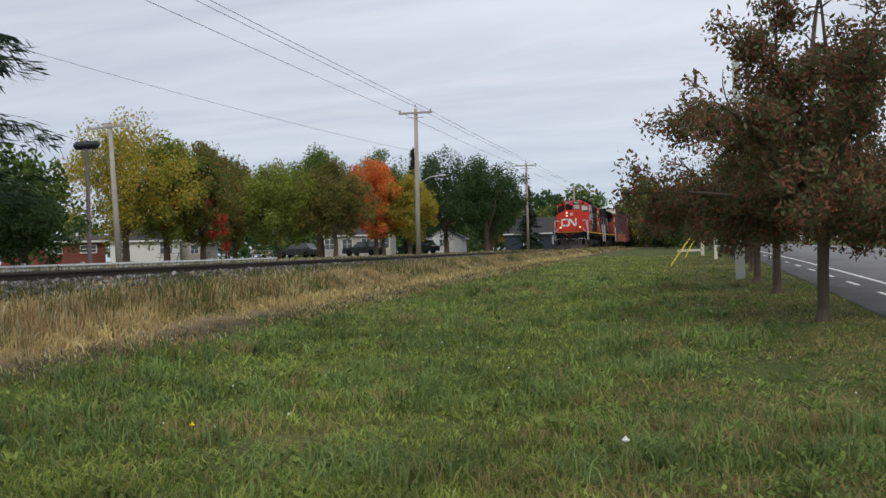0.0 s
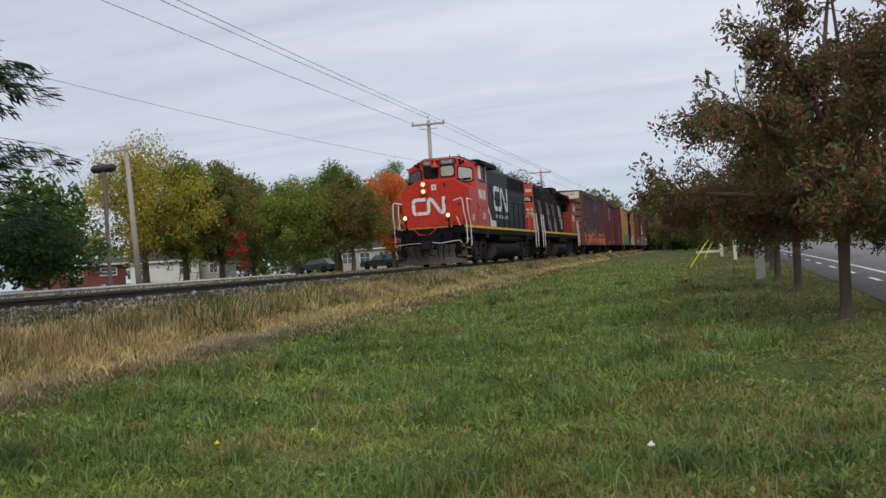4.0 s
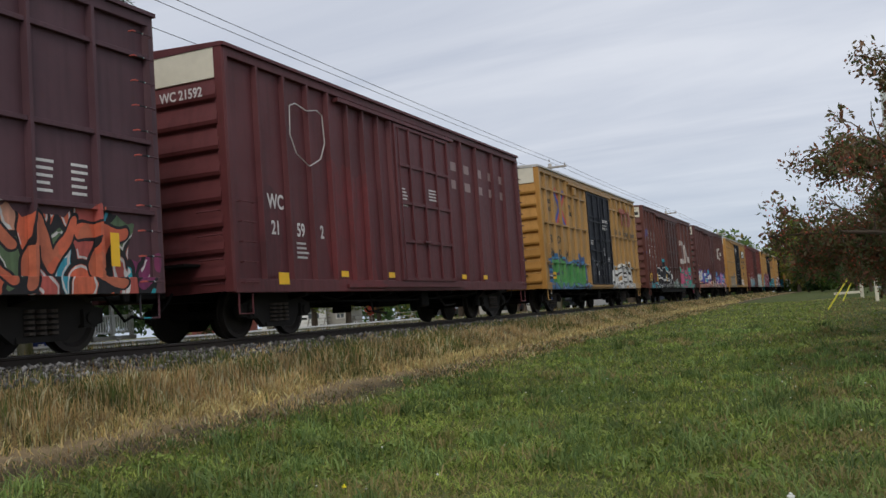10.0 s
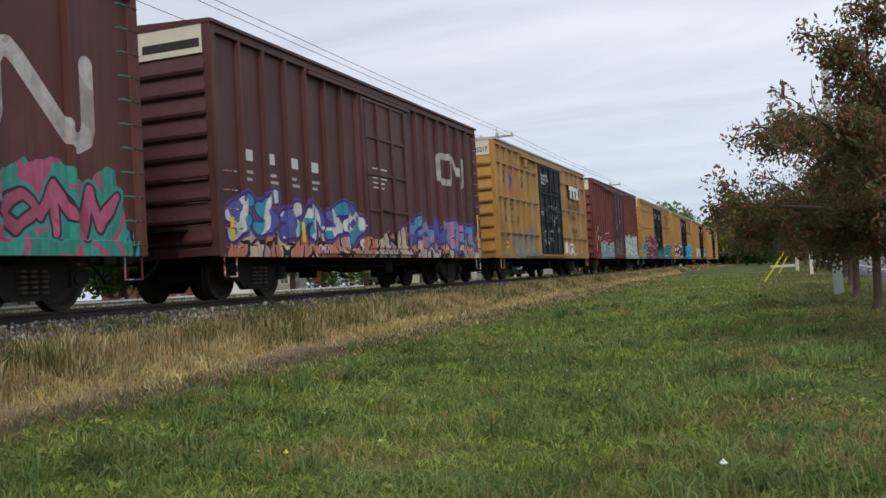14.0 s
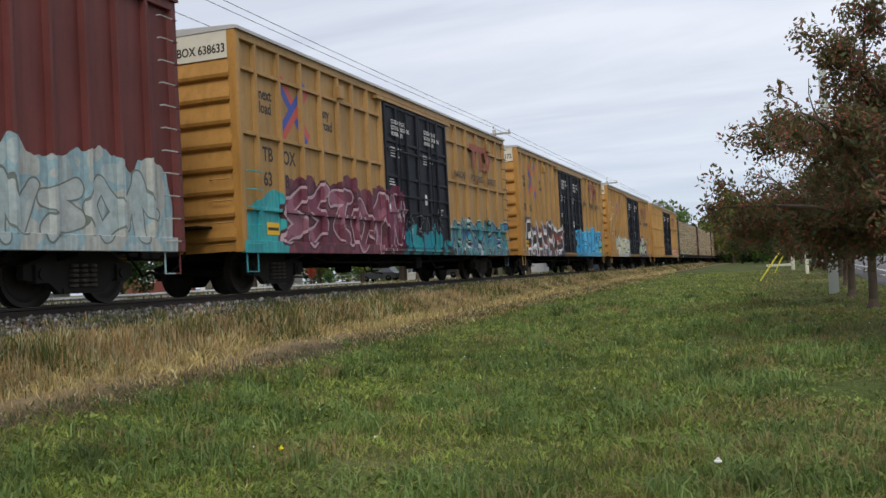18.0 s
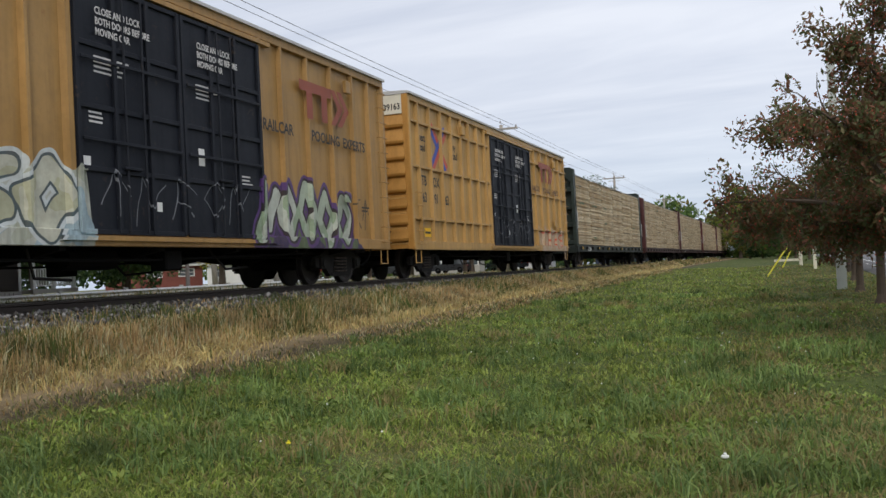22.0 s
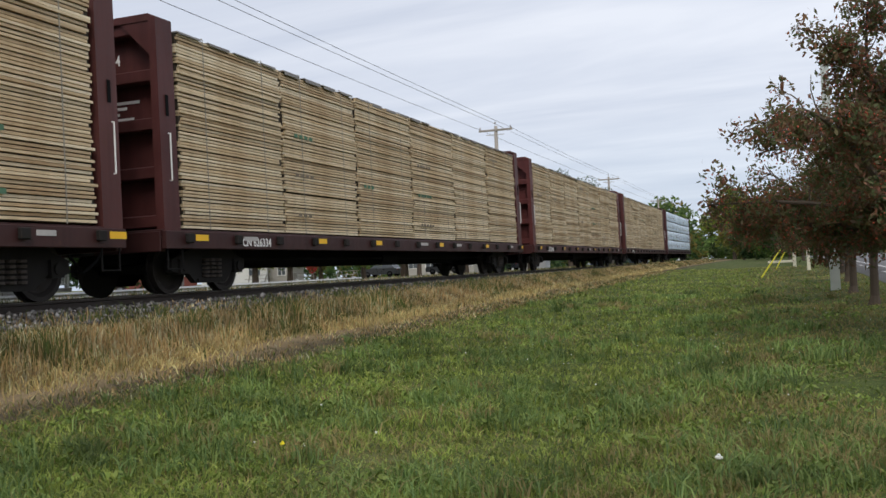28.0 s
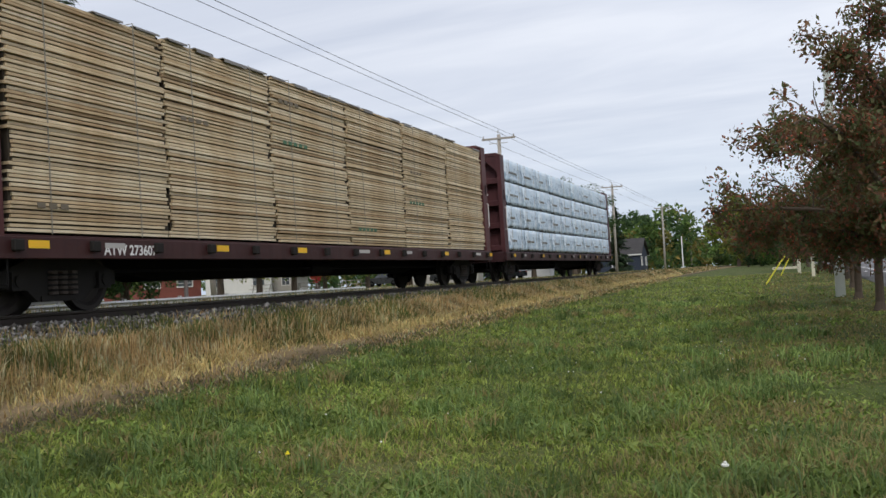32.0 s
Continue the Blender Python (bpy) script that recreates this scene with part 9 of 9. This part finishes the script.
for k, (x, y, h, r, m) in enumerate(ROW):
    word = {id(L_YELLOW): "golden-yellow autumn maple", id(L_LIME): "yellow-green park tree", id(L_MIX): "green maple with scarlet branches", id(L_OLIVE): "dull green park tree", id(L_GREEN): "tall green park tree", id(L_ORANGE): "bright orange-red autumn maple", id(L_DEEP): "dense dark green tree"}[id(m)]
    tr = broadleaf(x, y, h, r, m, word + " on the park lawn", 40 + k, 2.0, 130, 170, 0.10, low=0.14, group="park trees")
    if m is L_MIX:
        rs = np.random.RandomState(9)
        for cx, cy, cz, many in ((-0.1, -2.2, 6.2, 11), (1.8, -1.3, 3.0, 9), (-0.9, -2.4, 4.2, 4)):
            C = np.column_stack([rs.normal(cx, 0.55, many), rs.normal(cy, 0.45, many), rs.normal(cz, 0.75, many), rs.uniform(0.35, 0.65, many)])
            part("scarlet_branch", crown_mesh("scarlet_branch", C, 120, 0.10, L_RED, rs), L_RED, tr, "scarlet leaves")
spruce(-27.5, 92, 11.2, 2.0, 5, "narrow spruce among the park trees", 1.0, 12, 0.4)
spruce(-19.5, 115, 8.5, 2.3, 6, "small spruce near the blue house", 0.6, 10, 0.4)


def far_woods():
    """The wood that closes the view along the track and the road."""
    rs = np.random.RandomState(77)
    n = 620
    a = rs.rand(n)
    x = np.where(a < 0.32, rs.uniform(-14, 6, n), np.where(a < 0.48, rs.uniform(-60, -16, n), np.where(a < 0.7, rs.uniform(-120, -30, n), rs.uniform(16, 120, n))))
    y = np.where(a < 0.48, rs.uniform(150, 225, n), np.where(a < 0.7, rs.uniform(110, 240, n), rs.uniform(70, 240, n)))
    keep = ~((x > -14.5) & (x < -7.5))
    x, y = x[keep], y[keep]
    h = rs.uniform(4.0, 12.0, len(x)) * np.where(np.abs(x) < 16, 0.85, 1.0)
    m = 9
    z = ground_z(x, y)
    C = np.column_stack([np.repeat(x, m) + rs.normal(size=len(x) * m) * 1.6, np.repeat(y, m) + rs.normal(size=len(x) * m) * 1.6, np.repeat(z, m) + np.repeat(h, m) * rs.rand(len(x) * m) ** 0.7, 0.9 + 0.7 * rs.rand(len(x) * m)])
    for lo, hi, mat in ((0.0, 0.55, L_DEEP), (0.55, 0.85, L_GREEN), (0.85, 1.0, L_OLIVE)):
        pick = np.repeat((lambda r: (r >= lo) & (r < hi))(np.random.RandomState(78).rand(len(x))), m)
        me = crown_mesh("far_woods", C[pick], 26, 0.42, mat, rs)
        tagged(new("far_woods", me), "distant mixed wood along the horizon", "woods", kind="stuff")
    # the line of wood across the end of the track
    m = 420
    x, y = rs.uniform(-90, 70, m), rs.uniform(650, 700, m)
    C = np.column_stack([x, y, 1.2 + rs.uniform(9, 19, m) * rs.rand(m) ** 0.6, rs.uniform(2.5, 5.0, m)])
    tagged(new("far_woods", crown_mesh("far_woods", C, 60, 1.3, L_SHADE, rs)), "distant wood where the track ends", "woods", kind="stuff")


far_woods()
broadleaf(-7.0, 150, 11.5, 4.5, L_LIME, "tall pale green tree near the end of the view", 61, 2.5, 90, 70, 0.25, low=0.1)
broadleaf(-4.6, 122, 6.0, 2.6, L_OLIVE, "small dull autumn tree far along the lawn", 62, 1.0, 60, 60, 0.16, low=0.1)
broadleaf(-3.0, 118, 5.0, 3.0, L_DEEP, "dark bushy tree far along the lawn", 63, 1.0, 70, 60, 0.16, low=0.05)
broadleaf(-1.2, 112, 6.0, 3.2, L_GREEN, "green tree far along the lawn", 64, 1.0, 70, 60, 0.16, low=0.05)
broadleaf(0.6, 100, 6.0, 3.2, L_DEEP, "dark green tree far along the lawn", 65, 1.0, 70, 60, 0.16, low=0.05)


# ---- grass ----
def blades(name, x, y, h, w, mats, index, rs, lean=0.45, label="", curl=0.6, lift=0.0):
    n = len(x)
    z = ground_z(x, y) + lift
    a = rs.rand(n) * 6.283
    W = np.stack([np.cos(a), np.sin(a), np.zeros(n)], -1) * w[:, None]
    b = rs.rand(n) * 6.283
    D = np.stack([np.cos(b), np.sin(b), np.zeros(n)], -1) * (h * lean * rs.rand(n))[:, None]
    base = np.stack([x, y, z], -1)
    mid = base + D * 0.35 + np.array([0, 0, 1]) * (h * 0.58)[:, None]
    tip = base + D * (1 + curl * rs.rand(n))[:, None] + np.array([0, 0, 1]) * (h * (0.95 - 0.25 * curl * rs.rand(n)))[:, None]
    V = np.stack([base - W, base + W, mid + W * 0.8, mid - W * 0.8, tip + W * 0.12, tip - W * 0.12], 1).reshape(-1, 3)
    i = (np.arange(n) * 6)[:, None]
    F = np.stack([i + np.array([0, 1, 2, 3]), i + np.array([3, 2, 4, 5])], 1).reshape(-1, 4)
    me = big_mesh(name, V, F, mats, np.repeat(index, 2))
    return tagged(new(name, me), label, "grass", kind="stuff")


G_LAWN = leafy("lawn grass", [(0.085, 0.130, 0.024), (0.15, 0.195, 0.038), (0.28, 0.31, 0.080), (0.125, 0.165, 0.036), (0.22, 0.26, 0.058)], 0.42, 2.05, 2.6)
G_TUFT = leafy("coarse grass tufts", [(0.085, 0.140, 0.036), (0.14, 0.20, 0.055), (0.22, 0.29, 0.09), (0.11, 0.17, 0.062)], 0.3, 1.7, 0.7)
G_DRY = leafy("dry lawn grass", [(0.22, 0.18, 0.075), (0.32, 0.25, 0.11), (0.17, 0.17, 0.06)], 0.4, 1.5)
G_STRAW = leafy("straw-coloured tall grass", [(0.32, 0.22, 0.10), (0.43, 0.315, 0.155), (0.25, 0.16, 0.072), (0.54, 0.45, 0.27), (0.20, 0.125, 0.055)], 0.3, 1.9, 1.6)
G_PALE = leafy("pale flattened straw", [(0.46, 0.35, 0.16), (0.54, 0.42, 0.20), (0.34, 0.25, 0.10)], 0.3, 1.75, 2.0)
G_WEED = leafy("green verge weeds", [(0.07, 0.11, 0.025), (0.12, 0.15, 0.04), (0.05, 0.075, 0.02), (0.17, 0.17, 0.05)], 0.5, 1.5, 1.6)
G_LEAF = leafy("clover and dandelion leaves", [(0.09, 0.135, 0.026), (0.13, 0.18, 0.036), (0.19, 0.235, 0.06), (0.07, 0.105, 0.022)], 0.35, 2.0, 0.9)
L_CLOVER = plain("white clover", (0.75, 0.76, 0.72), 0.7, bump=0)
L_DANDY = plain("yellow dandelion", (0.85, 0.72, 0.02), 0.6, bump=0)


def patch(x, y, s, seed):
    """Smooth patchiness between 0 and 1."""
    return np.array([noise.noise((a * s, b * s, seed)) for a, b in zip(x, y)]) * 0.5 + 0.5


def build_lawn():
    rs = np.random.RandomState(11)
    n = 200000
    r = 4.6 * (62 / 4.6) ** (rs.rand(n) ** 0.9)
    az = np.radians(rs.uniform(-17, 68, n))
    x, y = -r * np.sin(az), r * np.cos(az)
    keep = (x > -6.72 + 0.12 * np.sin(y * 1.3) + 0.25 * rs.normal(size=n)) & (x < 2.9)
    x, y, r = x[keep], y[keep], r[keep]
    p, p2, p3 = patch(x, y, 0.9, 1.0), patch(x, y, 0.22, 5.0), patch(x, y, 2.6, 9.0)
    tuft = np.clip((p3 - 0.5) * 3.0, 0, 1) * np.clip((p - 0.35) * 3, 0, 1)
    h = (0.045 + 0.075 * p * rs.rand(len(x)) + 0.14 * tuft * rs.rand(len(x)) ** 0.5) * np.where(x > 0, 0.7, 1.0)
    w = 0.0036 + 0.00040 * r
    worn = np.clip((x + 1.7) / 1.8, 0, 1) * np.clip((p - 0.22) * 4, 0, 1)
    dry = rs.rand(len(x)) < np.clip(0.05 + 1.4 * np.clip(p2 - 0.58, 0, 1) + 0.80 * worn + 0.25 * np.clip((0.40 - p3) * 4, 0, 1) + 0.5 * np.clip((-x - 5.6) / 1.6, 0, 1), 0, 0.84)
    blades("lawn_grass", x, y, h, w, [G_LAWN, G_DRY], dry.astype(int), rs, 1.5, "mown green lawn grass with dry blades")

    # coarse tufts that stand out of the lawn
    n, per = 1500, 34
    r = 5.4 * (30 / 5.4) ** (rs.rand(n) ** 0.9)
    az = np.radians(rs.uniform(-17, 66, n))
    tx, ty = -r * np.sin(az), r * np.cos(az)
    keep = (tx > -6.6) & (tx < 1.2) & (patch(tx, ty, 0.5, 21.0) > 0.44)
    tx, ty, r = tx[keep], ty[keep], r[keep]
    size = 0.06 + 0.10 * rs.rand(len(tx))
    x, y = np.repeat(tx, per) + rs.normal(size=len(tx) * per) * np.repeat(size, per), np.repeat(ty, per) + rs.normal(size=len(tx) * per) * np.repeat(size, per)
    h = np.repeat(0.13 + 0.11 * rs.rand(len(tx)), per) * (0.6 + 0.5 * rs.rand(len(x)))
    kind = np.repeat(rs.rand(len(tx)) < 0.12, per)
    blades("lawn_tufts", x, y, h, 0.0034 + 0.00045 * np.repeat(r, per), [G_TUFT, G_DRY], kind.astype(int), rs, 1.0, "coarse arching tufts of grass in the lawn", 0.9)


def build_weeds():
    """Low rosettes of broad leaves among the grass."""
    rs = np.random.RandomState(31)
    n, per = 2600, 9
    r = 5.2 * (36 / 5.2) ** (rs.rand(n) ** 0.85)
    az = np.radians(rs.uniform(-17, 66, n))
    cx, cy = -r * np.sin(az), r * np.cos(az)
    keep = (cx > -6.4) & (cx < 2.4) & (patch(cx, cy, 0.35, 33.0) > 0.42)
    cx, cy, r = cx[keep], cy[keep], r[keep]
    m = len(cx) * per
    size = np.repeat(0.012 + 0.014 * rs.rand(len(cx)) + 0.0007 * r, per)
    a = rs.rand(m) * math.tau
    tilt = rs.uniform(0.1, 0.9, m)
    D = np.stack([np.cos(a) * np.cos(tilt), np.sin(a) * np.cos(tilt), np.sin(tilt)], -1)
    gx, gy = np.repeat(cx, per) + rs.normal(size=m) * 0.06, np.repeat(cy, per) + rs.normal(size=m) * 0.06
    P = np.stack([gx, gy, ground_z(gx, gy) + 0.03 + 0.07 * rs.rand(m)], -1)
    A = D * size[:, None] * 1.3
    B = unit(np.cross(D, np.array([0, 0, 1.0]) + 0.4 * rs.normal(size=(m, 3)))) * size[:, None] * 0.6
    V, F = quads(P, A, B)
    tagged(new("lawn_weeds", big_mesh("lawn_weeds", V, F, [G_LEAF])), "low broad-leaved weeds and clover in the lawn", "weeds", kind="stuff")


def build_verge():
    rs = np.random.RandomState(12)
    n = 105000
    y = -7 + 120 * rs.rand(n) ** 1.7
    q = rs.rand(n)
    x = -9.50 + 1.95 * q ** 0.8 + rs.normal(size=n) * 0.12
    p = patch(x, y, 0.55, 2.0) * 0.6 + patch(x * 2.2, y, 0.9, 4.0) * 0.4
    h = (0.14 + 0.34 * rs.rand(n) ** 0.8 * (0.35 + p)) * (1 - 0.55 * np.clip((x + 8.15) / 0.6, 0, 1)) * (1 - 0.62 * np.clip((-x - 8.35) / 0.45, 0, 1))
    r = np.hypot(x, y)
    w = 0.0022 + 0.00032 * r
    green = rs.rand(n) < np.clip(0.34 + 2.2 * (p - 0.5) + 0.35 * (x < -8.7), 0.08, 0.85)
    blades("tall_verge_grass", x, y, h, w, [G_STRAW, G_WEED], green.astype(int), rs, 0.45, "tall straw-coloured grass along the track", 0.5)
    n = 12000
    y = -5 + 60 * rs.rand(n) ** 1.5
    x = rs.uniform(-7.2, -6.4, n)
    h = 0.03 + 0.08 * rs.rand(n)
    blades("path_grass", x, y, h, 0.003 + 0.0004 * np.hypot(x, y), [G_STRAW, G_WEED], (rs.rand(n) < 0.35).astype(int), rs, 1.0, "short trampled grass on the dirt path")
    n = 26000
    y = -5 + 75 * rs.rand(n) ** 1.5
    x = -7.66 + rs.normal(size=n) * 0.22 + 0.12 * np.sin(y * 0.8)
    blades("flattened_straw", x, y, 0.04 + 0.17 * rs.rand(n) ** 1.5, 0.003 + 0.0004 * np.hypot(x, y), [G_PALE], np.zeros(n, int), rs, 1.6, "pale flattened straw beside the dirt path", 0.8)
    n = 16000
    y = 8 + 110 * rs.rand(n)
    x = rs.uniform(-19, -13.4, n)
    blades("far_verge_grass", x, y, 0.10 + 0.25 * rs.rand(n), 0.004 + 0.0003 * np.hypot(x, y), [G_STRAW, G_WEED], (rs.rand(n) < 0.6).astype(int), rs, 0.5, "weeds beyond the rails")


build_lawn()
build_weeds()
build_verge()


def build_flowers():
    rs = np.random.RandomState(15)
    bm = bmesh.new()
    for k in range(55):
        y = rs.uniform(6.5, 24)
        x = rs.uniform(-4.5, 1.5)
        z = float(ground_z(x, y)) + 0.10
        s = rs.uniform(0.005, 0.011)
        bmesh.ops.create_icosphere(bm, subdivisions=1, radius=s, matrix=pose(x, y, z))
    tagged(new("clover_flowers", mesh_of(bm, "clover_flowers", L_CLOVER)), "small white clover flowers in the lawn", "flowers", kind="stuff")


def flower(x, y, r, mat, label):
    z = float(ground_z(x, y))
    f = thing("flower", pose(x, y, z), label, "flower")
    part("stem", rod(bmesh.new(), [(0, 0, 0), (0.01, 0, 0.12)], 0.003, 5), L_GREEN, f)
    bm = bmesh.new()
    for k in range(9):
        a = k * math.tau / 9
        bmesh.ops.create_icosphere(bm, subdivisions=1, radius=r * 0.45, matrix=pose(math.cos(a) * r * 0.55, math.sin(a) * r * 0.55, 0.125))
    bmesh.ops.create_icosphere(bm, subdivisions=1, radius=r * 0.5, matrix=pose(0, 0, 0.14))
    part("head", bm, mat, f)


build_flowers()
flower(-0.47, 6.37, 0.028, L_CLOVER, "ragged white flower head in the lawn")
flower(-3.75, 6.42, 0.02, L_DANDY, "bright yellow dandelion in the lawn")
flower(-3.55, 6.40, 0.01, L_CLOVER, "tiny white flower in the lawn")


def motions():
    for car in LOCOS + BOXCARS + FLATCARS:
        u = car.matrix_basis.translation.y
        walk(car, [(t, pose(TRACK, u - SPEED * t, RAIL)) for t in range(0, 33, 2)])


motions()
